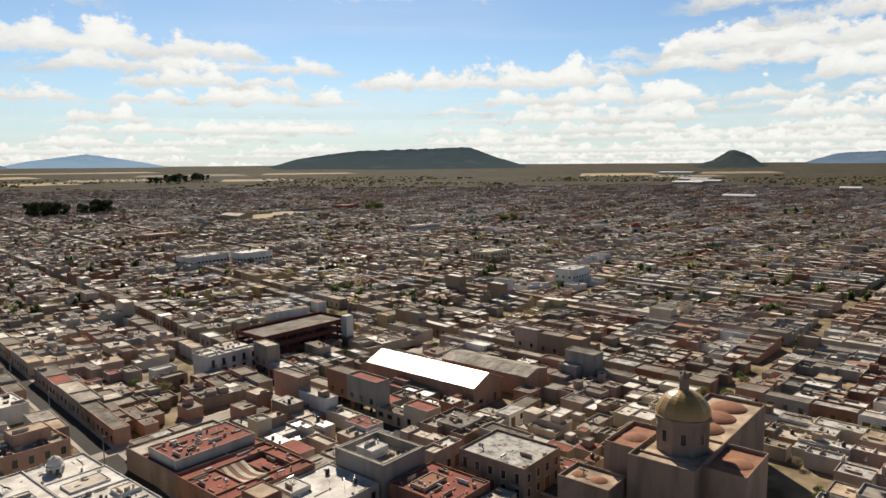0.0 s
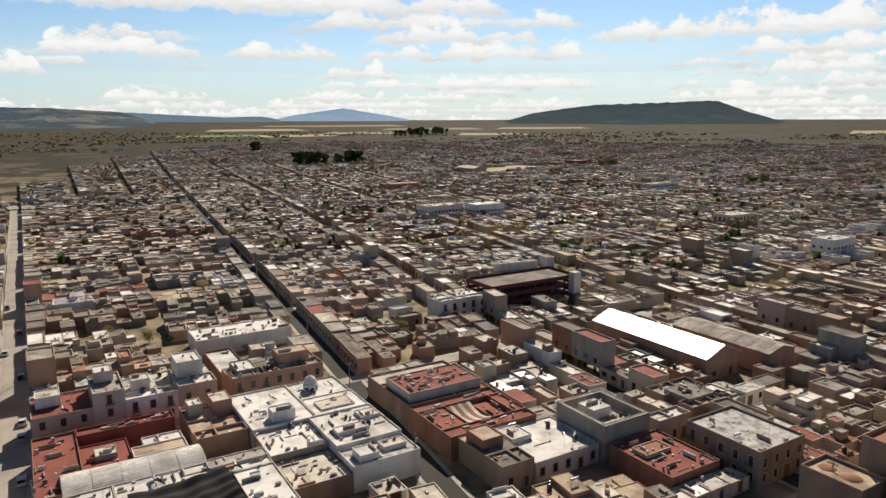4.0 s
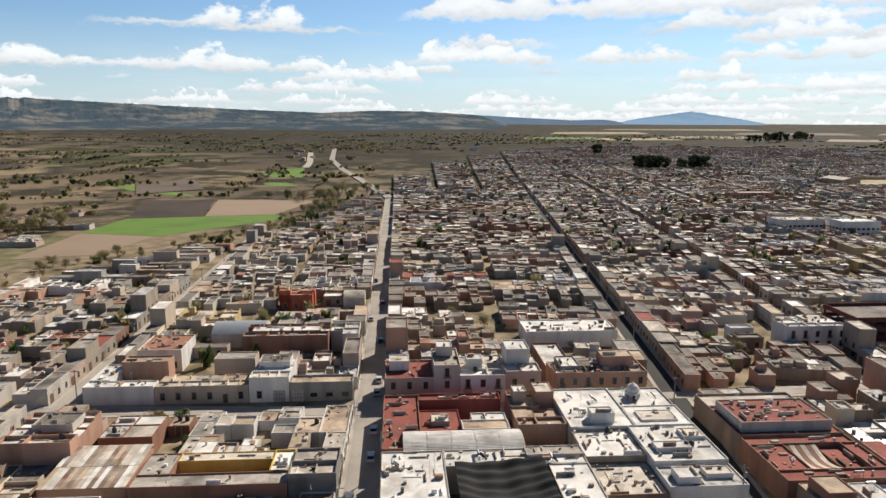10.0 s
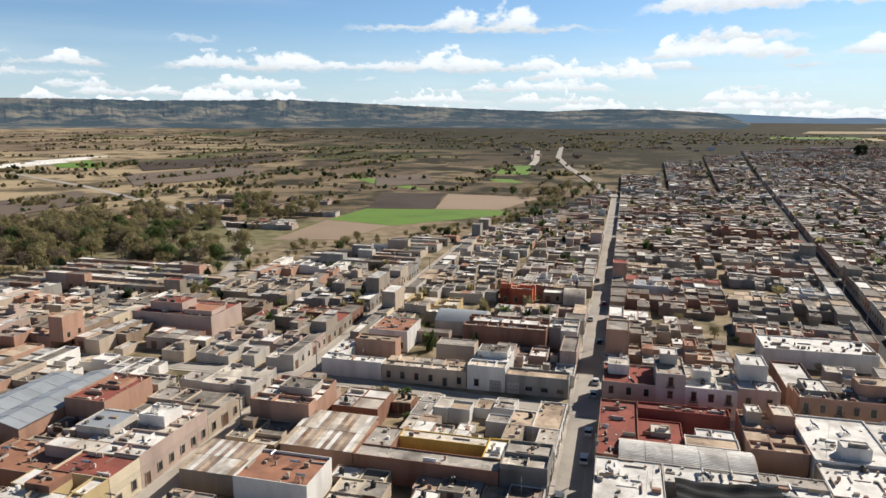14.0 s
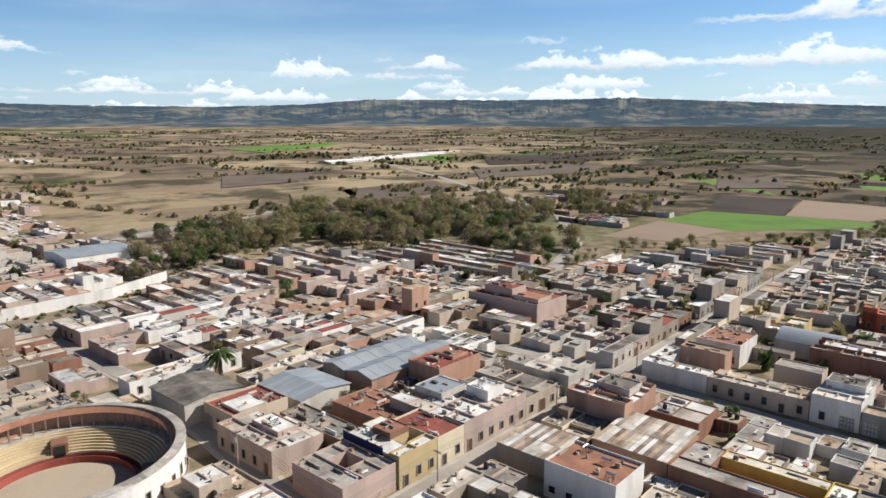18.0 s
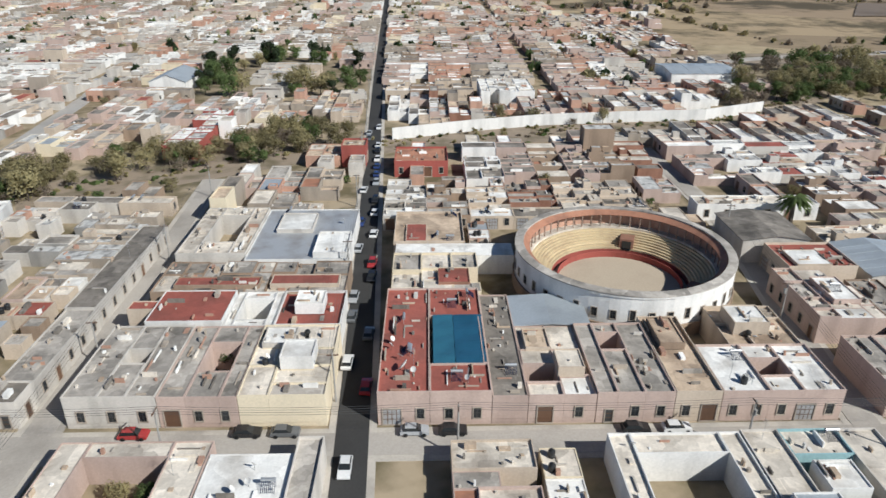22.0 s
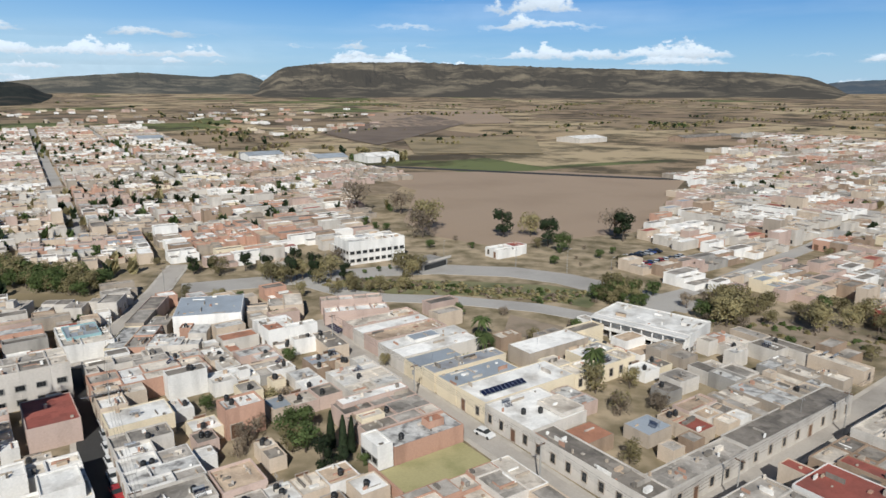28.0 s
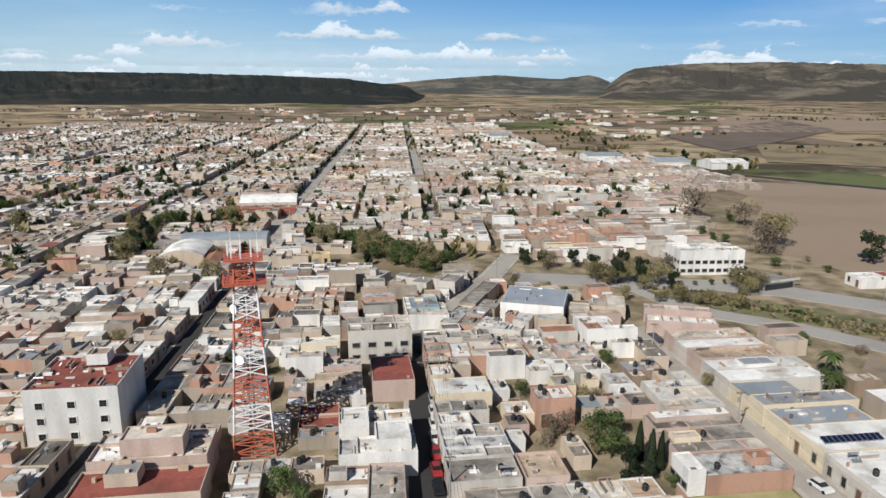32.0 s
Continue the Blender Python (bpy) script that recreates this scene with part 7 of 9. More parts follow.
# ---- the bullring ----
def bullring():
    x, y = G(-128.8, 45.3)
    base = thing("bullring", pose(x, y, 0, 0, 0, GRID), "round whitewashed bullring with tiers of yellow seats and a sandy arena", "bullring")
    N = 72

    def ring(name, prof, mat, label=""):
        s = Shape()
        s.lathe(prof, N)
        return part(name, s, mat, base, label)

    ring("outer_wall", [(21.6, 0), (21.6, 1.4), (21.45, 1.45), (21.45, 7.9), (21.65, 8.0), (21.65, 8.35), (20.3, 8.4)], W["white"], "whitewashed outer wall")
    ring("plinth", [(21.9, 0), (21.9, 2.6), (21.66, 2.65)], W["adobe"], "bare stone plinth")
    ring("rim", [(21.7, 8.36), (21.7, 8.6), (19.9, 8.75), (19.9, 8.4)], R["grey"], "weathered grey rim")
    ring("gallery_roof", [(19.95, 8.5), (18.6, 7.7), (18.6, 7.55), (19.95, 8.2)], R["terra"], "terracotta gallery roof")
    ring("gallery_wall", [(20.3, 8.3), (20.3, 4.9)], W["salmon"])
    ring("gallery_floor", [(20.4, 4.9), (18.3, 4.9), (18.3, 4.4)], R["pale"])
    seat = surface("yellow_washed_seats", (0.66, 0.51, 0.28), stain=0.35, size=2, dark=(0.44, 0.30, 0.17))
    for k in range(8):
        r1, z1 = 18.3 - k * 0.56, 4.5 - k * 0.38
        ring("tier", [(r1, z1), (r1 - 0.56, z1), (r1 - 0.56, z1 - 0.42)], seat)
    ring("lower_wall", [(13.85, 1.5), (13.8, 0)], W["red"])
    ring("arena_floor", [(13.9, 0.06), (0.01, 0.06)], SAND, "raked sandy arena")
    ring("barrier", [(12.6, 0.05), (12.6, 1.35), (12.5, 1.4), (12.4, 1.35), (12.4, 0.05)], W["red"], "dark red barrier")
    post = Shape()
    post.box(-0.11, 0.11, -0.11, 0.11, 4.9, 7.75)
    pm = post.mesh("post", W["stone"])
    for k in range(54):
        q = 360 * k / 54
        part("post", pm, None, base, at=pose(0, 0, 0, 0, 0, q) @ pose(18.75, 0, 0))
    for k in range(40):
        part("window", WIN[0 if k % 3 else 2], None, base, at=pose(0, 0, 0, 0, 0, 360 * k / 40) @ pose(0, -21.44, 3.6) @ Matrix.Scale(0.9, 4))
    box = Shape()
    box.box(-1.5, 1.5, -1.6, 1.6, 1.2, 3.9)
    # dark slab on the solid box stands in for shade inside the entrance
    dark = Shape()
    dark.box(-1.0, 1.0, 1.55, 1.7, 1.4, 3.5)
    for q in (35, 145, 250):
        b = part("entrance", box, W["brick"], base, at=pose(0, 0, 0, 0, 0, q) @ pose(0, -15.4, 0))
        part("opening", dark, GLASS, b)
        box, dark = Shape(), Shape()
        box.box(-1.5, 1.5, -1.6, 1.6, 1.2, 3.9)
        dark.box(-1.0, 1.0, 1.55, 1.7, 1.4, 3.5)
    return base


# ---- the radio mast ----
def mast():
    x, y = G(13.5, -116)
    base = thing("radio_mast", pose(x, y, 0, 0, 0, GRID + 8), "tall red and white banded lattice radio mast", "radio mast")
    RED = surface("mast_red_paint", (0.66, 0.13, 0.045), rough=0.5, stain=0.2)
    WHITE = surface("mast_white_paint", (0.88, 0.87, 0.85), rough=0.5, stain=0.1)
    top, n = 36.5, 7

    def half(z):
        return 3.7 - 2.1 * z / top

    for k in range(n):
        s = Shape()
        z0, z1 = top * k / n, top * (k + 1) / n
        for j in range(3):
            a, b = z0 + (z1 - z0) * j / 3, z0 + (z1 - z0) * (j + 1) / 3
            ha, hb = half(a), half(b)
            ca = [(-ha, -ha, a), (ha, -ha, a), (ha, ha, a), (-ha, ha, a)]
            cb = [(-hb, -hb, b), (hb, -hb, b), (hb, hb, b), (-hb, hb, b)]
            for q in range(4):
                p = (q + 1) % 4
                s.tube(ca[q], cb[q], 0.2, 0.19, 6)
                s.tube(ca[q], cb[p], 0.11, 0.11, 4)
                s.tube(ca[p], cb[q], 0.11, 0.11, 4)
                s.tube(cb[q], cb[p], 0.11, 0.11, 4)
                mid = tuple((i + j2) / 2 for i, j2 in zip(ca[q], ca[p]))
                s.tube(mid, tuple((i + j2) / 2 for i, j2 in zip(cb[q], cb[p])), 0.06, 0.06, 4)
        part("lattice_section", s, WHITE if k in (1, 3, 5) else RED, base, "white lattice section" if k in (1, 3, 5) else "red lattice section")
    for z, r in ((32.5, 3.6), (36.6, 3.2)):
        s = Shape()
        s.box(-r, r, -r, r, z, z + 0.18, 0, True)
        for q in range(4):
            c = [(-r, -r), (r, -r), (r, r), (-r, r)]
            a, b = c[q], c[(q + 1) % 4]
            for h in (0.55, 1.1):
                s.tube((*a, z + h), (*b, z + h), 0.05, 0.05, 4)
            for j in range(6):
                px, py = a[0] + (b[0] - a[0]) * j / 6, a[1] + (b[1] - a[1]) * j / 6
                s.tube((px, py, z), (px, py, z + 1.1), 0.04, 0.04, 4)
        part("platform", s, RED, base)
    for k in range(9):
        q = 2 * math.pi * k / 9
        s = Shape()
        s.tube((2.6 * math.cos(q), 2.6 * math.sin(q), 36.7), (2.6 * math.cos(q), 2.6 * math.sin(q), 39.5 + (k % 3)), 0.05, 0.03, 5)
        s.box(2.6 * math.cos(q) - 0.12, 2.6 * math.cos(q) + 0.12, 2.6 * math.sin(q) - 0.12, 2.6 * math.sin(q) + 0.12, 37.2, 39.2)
        part("antenna", s, WHITE, base)
    s = Shape()
    for x in (-0.5, -0.3, 0.3, 0.5):
        s.tube((x, half(0) * 0.6, 0), (x, half(top) * 0.6, top), 0.06, 0.06, 4)
    for k in range(60):
        z = 0.4 + k * 0.6
        s.tube((-0.5, half(z) * 0.6, z), (0.5, half(z) * 0.6, z), 0.03, 0.03, 4)
    part("cable_ladder", s, IRON, base, "dark cable ladder inside the lattice")
    for z, q in ((28, 40), (23, 150), (19, 60)):
        s = Shape()
        s.lathe([(0.05, 0.0), (0.5, 0.08), (0.9, 0.3), (0.92, 0.5), (0.05, 0.5)], 16)
        h = half(z) + 0.3
        part("drum_antenna", s, WHITE, base, at=pose(0, 0, z, 0, 0, q) @ pose(h, 0, 0, 0, 90, 0))
    return base


bullring()
mast()

# ---- trees ----
def crown_mesh(name, rad, height, n, leaf, mat, seed, lobes=7, low=0.25):
    """Leaf clumps on several uneven lobes, with gaps between them."""
    rg_, s = random.Random(seed), Shape()
    balls = [(Vector((rg_.uniform(-0.55, 0.55) * rad, rg_.uniform(-0.55, 0.55) * rad, height * (low + rg_.uniform(0.15, 0.62)))), rad * rg_.uniform(0.35, 0.6)) for _ in range(lobes)]
    for k in range(n):
        c, r = balls[k % lobes]
        w = Vector((rg_.gauss(0, 1), rg_.gauss(0, 1), rg_.gauss(0.15, 0.8))).normalized()
        p = c + w * r * rg_.uniform(0.55, 1.08)
        p.z = max(p.z, height * low * 0.6)
        t = w.orthogonal().normalized()
        t.rotate(Matrix.Rotation(rg_.uniform(0, 6.28), 3, w))
        t = (t + w * rg_.uniform(-0.5, 0.5)).normalized() * leaf * rg_.uniform(0.6, 1.3)
        b = w.cross(t).normalized() * leaf * rg_.uniform(0.5, 1.0)
        i = len(s.v)
        s.v += [tuple(p - t), tuple(p + b * 0.8), tuple(p + t), tuple(p - b * 0.8 + w * leaf * 0.3)]
        s.f.append((i, i + 1, i + 2, i + 3))
        s.m.append(0)
    return s.mesh(name, mat)


def trunk_mesh(name, h, r, seed, spread):
    rg_, s = random.Random(seed), Shape()
    s.tube((0, 0, -0.1), (0.1, 0, h * 0.45), r, r * 0.7, 7)
    for k in range(5):
        q = 6.28 * k / 5 + rg_.uniform(-0.4, 0.4)
        m = Vector((math.cos(q) * spread * 0.5, math.sin(q) * spread * 0.5, h * 0.66))
        s.tube((0.1, 0, h * rg_.uniform(0.32, 0.45)), m, r * 0.5, r * 0.3, 5)
        s.tube(m, m + Vector((math.cos(q) * spread * 0.3, math.sin(q) * spread * 0.3, h * 0.22)), r * 0.3, r * 0.08, 5)
    return s.mesh(name, BARK)


KIND = {}
for nm, mat, cnt, leaf, rad, hh, low in (("olive", LEAF, 720, 0.36, 4.2, 7.0, 0.25), ("green", LEAF_G, 900, 0.34, 3.6, 6.5, 0.2), ("dark", LEAF_D, 900, 0.34, 2.6, 8.5, 0.15), ("brown", LEAF_B, 560, 0.26, 3.2, 5.5, 0.15)):
    KIND[nm] = [(trunk_mesh("trunk", hh, 0.22, 3 + k, rad * 0.7), crown_mesh("crown", rad, hh, cnt, leaf, mat, 20 + k, 7 + k, low)) for k in range(3)]
_s = Shape()
_r = random.Random(3)
for k in range(900):
    z = 0.4 + 7.6 * _r.random() ** 1.1
    rr = 0.75 * (1 - (z / 8.4) ** 2.2) * _r.uniform(0.75, 1.1) + 0.05
    q = _r.uniform(0, 6.28)
    p = Vector((rr * math.cos(q), rr * math.sin(q), z))
    t = Vector((-math.sin(q), math.cos(q), 0)) * 0.2
    _s.quad(tuple(p - t), tuple(p + Vector((0.1 * math.cos(q), 0.1 * math.sin(q), -0.2))), tuple(p + t), tuple(p + Vector((0.05 * math.cos(q), 0.05 * math.sin(q), 0.35))))
_t = Shape()
_t.tube((0, 0, -0.1), (0, 0, 7.4), 0.16, 0.03, 6)
KIND["cypress"] = [(_t.mesh("trunk", BARK), _s.mesh("crown", LEAF_D))]
_s, _t = Shape(), Shape()
_t.tube((0, 0, -0.1), (0.15, 0, 5.0), 0.32, 0.24, 8)
for k in range(46):
    q, droop = _r.uniform(0, 6.28), _r.uniform(-0.5, 1.1)
    for j in range(6):
        a0, a1 = j / 6, (j + 1) / 6
        f = lambda a: Vector((math.cos(q) * 2.6 * a, math.sin(q) * 2.6 * a, 5.0 + droop * 1.6 * a - 2.0 * a * a))
        sd = Vector((-math.sin(q), math.cos(q), 0)) * 0.28
        w0, w1 = math.sin(math.pi * (a0 * 0.9 + 0.08)), math.sin(math.pi * (a1 * 0.9 + 0.08))
        for sg in (-1, 1):
            _s.quad(tuple(f(a0)), tuple(f(a0) + sd * w0 * sg - Vector((0, 0, 0.12 * w0))), tuple(f(a1) + sd * w1 * sg - Vector((0, 0, 0.12 * w1))), tuple(f(a1)))
KIND["palm"] = [(_t.mesh("trunk", BARK), _s.mesh("crown", LEAF_G))]
TREE_WORDS = {"olive": "broad olive-green tree with a loose crown", "green": "fresh green leafy garden tree", "dark": "tall dark green conifer", "brown": "bare brownish winter tree", "cypress": "slim dark green cypress tree", "palm": "date palm with drooping fronds"}


def tree(x, y, kind, size, rg_, z=None):
    trunk, crown = rg_.choice(KIND[kind])
    z = ground_z(x, y) if z is None else z
    base = thing("tree" if kind != "palm" else "palm_tree", pose(x, y, z, 0, 0, rg_.uniform(0, 360)) @ Matrix.Diagonal((size, size, size * rg_.uniform(0.85, 1.15), 1)), TREE_WORDS[kind], "tree", "trees")
    part("trunk", trunk, None, base)
    part("crown", crown, None, base)


rt = random.Random(21)


WOOD_ = {}


def wood_tree(x, y, kind, size, rg_):
    """A tree of the joined woodland."""
    z, q = ground_z(x, y), rg_.uniform(0, 6.28)
    c, s, hz = math.cos(q) * size, math.sin(q) * size, size * rg_.uniform(0.85, 1.15)
    for k, me in enumerate(rg_.choice(KIND[kind])):
        sh = WOOD_.setdefault(("bark" if k == 0 else kind), Shape())
        i = len(sh.v)
        sh.v += [(x + p.co.x * c - p.co.y * s, y + p.co.x * s + p.co.y * c, z + p.co.z * hz) for p in me.vertices]
        sh.f += [tuple(i + j for j in f.vertices) for f in me.polygons]


def grove(points, n, width, kinds, size, joined=False):
    """Trees strewn along a line of grid points."""
    seg = [(Vector(a), Vector(b)) for a, b in zip(points, points[1:])]
    total = sum((b - a).length for a, b in seg)
    for k in range(n):
        q = rt.uniform(0, total)
        for a, b in seg:
            if q <= (b - a).length:
                break
            q -= (b - a).length
        w = (b - a).normalized()
        p = a + w * q + Vector((-w.y, w.x)) * rt.uniform(-1, 1) * width / 2
        x, y = G(p.x, p.y)
        if not taken(x, y, 1.5):
            (wood_tree if joined else tree)(x, y, rt.choice(kinds), rt.uniform(*size), rt)


grove([(-190, 285), (-225, 300), (-300, 275), (-340, 225), (-345, 165)], 240, 70, ["olive", "olive", "brown", "brown", "green"], (0.9, 1.7), True)
grove([(-380, 270), (-320, 340), (-250, 345)], 130, 70, ["olive", "brown", "brown", "green"], (0.9, 1.7), True)
grove([(-305, 190), (-240, 256), (-180, 274), (-163, 325), (-128, 376), (-80, 458), (-52, 619)], 170, 20, ["olive", "brown", "olive", "green"], (0.35, 0.8), True)
grove([(-255, 340), (-290, 400), (-330, 450)], 50, 60, ["olive", "brown", "olive"], (0.8, 1.5), True)
grove([(-225, 440), (-262, 470), (-310, 530)], 50, 40, ["olive", "brown", "olive", "green"], (0.8, 1.5), True)
grove([(-290, 415), (-378, 340), (-420, 300)], 50, 70, ["olive", "brown", "olive"], (0.9, 1.6), True)
grove([(-30, 720), (-62, 625), (-110, 660)], 40, 40, ["olive", "brown", "green"], (0.8, 1.4), True)
grove([(-262, 100), (-256, 40), (-249, -2)], 14, 10, ["brown", "olive", "brown"], (0.5, 0.9))
grove([(-245, -26), (-222, -45), (-214, -62), (-206, -85), (-194, -101), (-176, -114)], 85, 24, ["olive", "olive", "brown", "olive", "green"], (0.6, 1.15))
grove([(-174, -120), (-170, -142)], 16, 10, ["olive", "green"], (0.55, 0.85))
grove([(-182, -130), (-177, -142)], 9, 12, ["olive", "green"], (0.7, 1.0))
grove([(-300, -85), (-350, -96), (-389, -82), (-385, -45), (-325, -30), (-302, -52)], 46, 26, ["green", "dark", "green", "olive"], (0.9, 1.6))
grove([(-88, -225), (-112, -208), (-140, -196)], 18, 14, ["dark", "dark", "olive"], (0.8, 1.25))
grove([(-100, -196), (-128, -182)], 10, 6, ["olive"], (0.5, 0.8))
grove([(2, -294), (-12, -274), (-30, -246), (-38, -238)], 60, 11, ["green", "olive", "green"], (0.85, 1.25), True)
grove([(88, -350), (84, -262)], 46, 22, ["olive", "dark", "brown", "green"], (0.7, 1.2), True)
grove([(66, -316), (62, -300), (70, -282)], 12, 8, ["olive", "brown"], (0.7, 1.1), True)
grove([(58, -356), (26, -350)], 12, 6, ["palm", "green", "olive"], (0.8, 1.2))
grove([(128, -330), (180, -405)], 26, 26, ["olive", "dark", "green"], (0.8, 1.3), True)
grove([(102, -318), (140, -312)], 16, 12, ["olive", "green"], (0.7, 1.1), True)
grove([(-292, 128), (-312, 160), (-325, 205)], 80, 40, ["olive", "brown", "green"], (0.7, 1.2), True)
for v, u, kind, size in SPOTS:
    if size > 0.1:
        tree(*G(v, u), kind, size, rt)
base = thing("woodland", pose(0, 0, 0), "belt of olive and brown trees along the dry river", "woodland", kind="stuff")
for key, s in WOOD_.items():
    s.m = [0] * len(s.f)
    tagged(part("trunks" if key == "bark" else "foliage", s, {"bark": BARK, "olive": LEAF, "brown": LEAF_B, "green": LEAF_G, "dark": LEAF_D}[key], base), kind="stuff")
WOOD_.clear()
grove([(350, 1000), (460, 1000)], 30, 26, ["dark"], (2.0, 2.8))
grove([(390, 1360), (400, 1370)], 4, 20, ["dark"], (2.2, 2.8))
grove([(970, 1835), (1250, 2030)], 26, 60, ["dark"], (2.4, 3.4))
grove([(674, 459), (690, 470)], 5, 20, ["olive", "green"], (1.2, 1.6))
grove([(342, 605), (350, 610)], 4, 16, ["green"], (1.0, 1.4))
grove([(726, 725), (760, 760)], 7, 40, ["green", "olive"], (1.2, 1.8))
grove([(959, 201), (980, 230)], 7, 40, ["olive", "dark"], (1.2, 1.8))
grove([(200, 300), (230, 310)], 6, 20, ["green", "dark"], (0.9, 1.3))

# ---- scrub, hedges and trees of the far plain ----
def tuft(s, x, y, z, r, h, rg_):
    for k in range(13):
        q, e = rg_.uniform(0, 6.28), rg_.uniform(0.1, 1.0)
        p = Vector((x + math.cos(q) * r * 0.5 * rg_.random(), y + math.sin(q) * r * 0.5 * rg_.random(), z + h * 0.5 * e + h * 0.1))
        a = Vector((math.cos(q), math.sin(q), 0)) * r * rg_.uniform(0.4, 0.8)
        b = Vector((-math.sin(q) * 0.6, math.cos(q) * 0.6, 1)) * h * rg_.uniform(0.25, 0.5)
        s.quad(tuple(p - a), tuple(p - b * 0.7), tuple(p + a), tuple(p + b))


scrub = {"olive": Shape(), "dark": Shape(), "brown": Shape(), "green": Shape()}
rs = random.Random(31)
def plain_free(x, y):
    """Open plain: outside the town, the ploughed field and the crops."""
    v, u = GI(x, y)
    r = math.hypot(x, y)
    if (v > -20 and u > -40 and r < 1800) or (-420 + 0.3 * v < u < 60 and -900 < v < -270) or (u < -150 and v > -150 - max(0, min(240, -u - 245)) * 0.5 and r < 1300):
        return False
    if inside(v, u, FIELD) or (u > -640 and -1050 < v < -198 and u > -190 + (v + 198) * 0.555 and u < 60) or v > lerp(EDGE, u) and u > 170 and r < 1900:
        return False
    return not (400 < u < 650 and -225 < v < -60)


for k in range(520):  # copses, tree rows and thickets
    az = radians(rs.uniform(-40, 262))
    r = 330 * math.exp(rs.random() ** 0.8 * 2.05)
    x, y = -math.sin(az) * r, math.cos(az) * r
    if noise.noise(Vector((x / 330, y / 330, 8))) < 0.02 and rs.random() < 0.85:
        continue
    way, long = radians(GRID + rs.choice((0, 0, 90, 90, 35, 70)) + rs.uniform(-9, 9)), rs.choice((8, 14, 30, 60))
    kinds = rs.choice((("olive", "olive", "dark"), ("olive", "dark", "green"), ("brown", "olive", "olive"), ("olive", "dark", "brown")))
    big = rs.uniform(0.5, 1.0)
    for j in range(int(rs.uniform(5, 13) * (1 + long / 24))):
        a, b = rs.gauss(0, long), rs.gauss(0, 5 + long * 0.07)
        px, py = x + a * math.cos(way) - b * math.sin(way), y + a * math.sin(way) + b * math.cos(way)
        if not plain_free(px, py):
            continue
        size = big * rs.uniform(0.45, 1.0)
        tuft(scrub[rs.choice(kinds)], px, py, ground_z(px, py), 1.2 + 3.4 * size, 2.0 + 6.0 * size, rs)
for k in range(800):  # lone mesquites and bushes
    az = radians(rs.uniform(-40, 262))
    r = 330 * math.exp(rs.random() ** 0.75 * 2.05)
    x, y = -math.sin(az) * r, math.cos(az) * r
    n = noise.noise(Vector((x / 230, y / 230, 8))) + 0.5 * noise.noise(Vector((x / 60, y / 60, 4)))
    if n < 0.1 and rs.random() < 0.7 or not plain_free(x, y):
        continue
    big = rs.random() ** 2.5
    tuft(scrub[rs.choice(("olive", "dark", "green", "brown", "brown"))], x, y, ground_z(x, y), 0.8 + 3.6 * big, 1.0 + 5.0 * big, rs)
for k in range(6500):  # bush and mesquite north of the town, thinning out to the west
    az = rs.uniform(-40, 85)
    if az > 35 and rs.random() < (az - 35) / 50:
        continue
    az = radians(az)
    r = 1500 * math.exp(rs.random() * 0.55)
    x, y = -math.sin(az) * r, math.cos(az) * r
    v, u = GI(x, y)
    if r < 1850 and v > 100 or noise.noise(Vector((x / 500, y / 500, 2))) < -0.05:
        continue
    tuft(scrub[rs.choice(("olive", "dark", "brown"))], x, y, ground_z(x, y), rs.uniform(2, 7), rs.uniform(2.0, 5.5), rs)
for k in range(2600):  # garden trees between the houses
    az = radians(rs.uniform(-36, 258))
    r = 150 * math.exp(rs.random() * 2.3)
    x, y = -math.sin(az) * r, math.cos(az) * r
    v, u = GI(x, y)
    if inside(v, u, FIELD) or in_open(v, u) or v < lerp(EDGE, u) and u > 170 or top_at(x, y, 0.9 if math.hypot(x, y) < 300 else 0.5) > 0:
        continue
    if on_street(v, u, 6) or not (v > -230 and u < 330 or v > 0 or u < -200 and v > -120) or (r < 480 and taken(x, y, -1.0) and rs.random() < 0.35):
        continue
    if r < 360:
        wood_tree(x, y, rs.choice(("olive", "brown", "green", "green")), rs.uniform(0.28, 0.62), rs)
    else:
        tuft(scrub[rs.choice(("olive", "dark", "green", "green"))], x, y, ground_z(x, y), rs.uniform(1.6, 3.0), rs.uniform(4.5, 7.5), rs)
for k in range(2400):  # patio trees that top the roofs of the farther blocks
    az = radians(rs.uniform(-36, 45) if k % 2 else rs.uniform(140, 258))
    r = 330 * math.exp(rs.random() * 1.3)
    x, y = -math.sin(az) * r, math.cos(az) * r
    v, u = GI(x, y)
    if inside(v, u, FIELD) or in_open(v, u) or on_street(v, u, 5) or v < lerp(EDGE, u) and u > 170 or noise.noise(Vector((x / 70, y / 70, 9))) < 0.05:
        continue
    if u < -150 and v < -150 - (-u - 245) * 0.3 or taken(x, y, -1.0) and rs.random() < 0.5:
        continue
    tuft(scrub[rs.choice(("olive", "dark", "green", "dark"))], x, y, ground_z(x, y), rs.uniform(1.6, 3.4), rs.uniform(5.0, 8.0), rs)
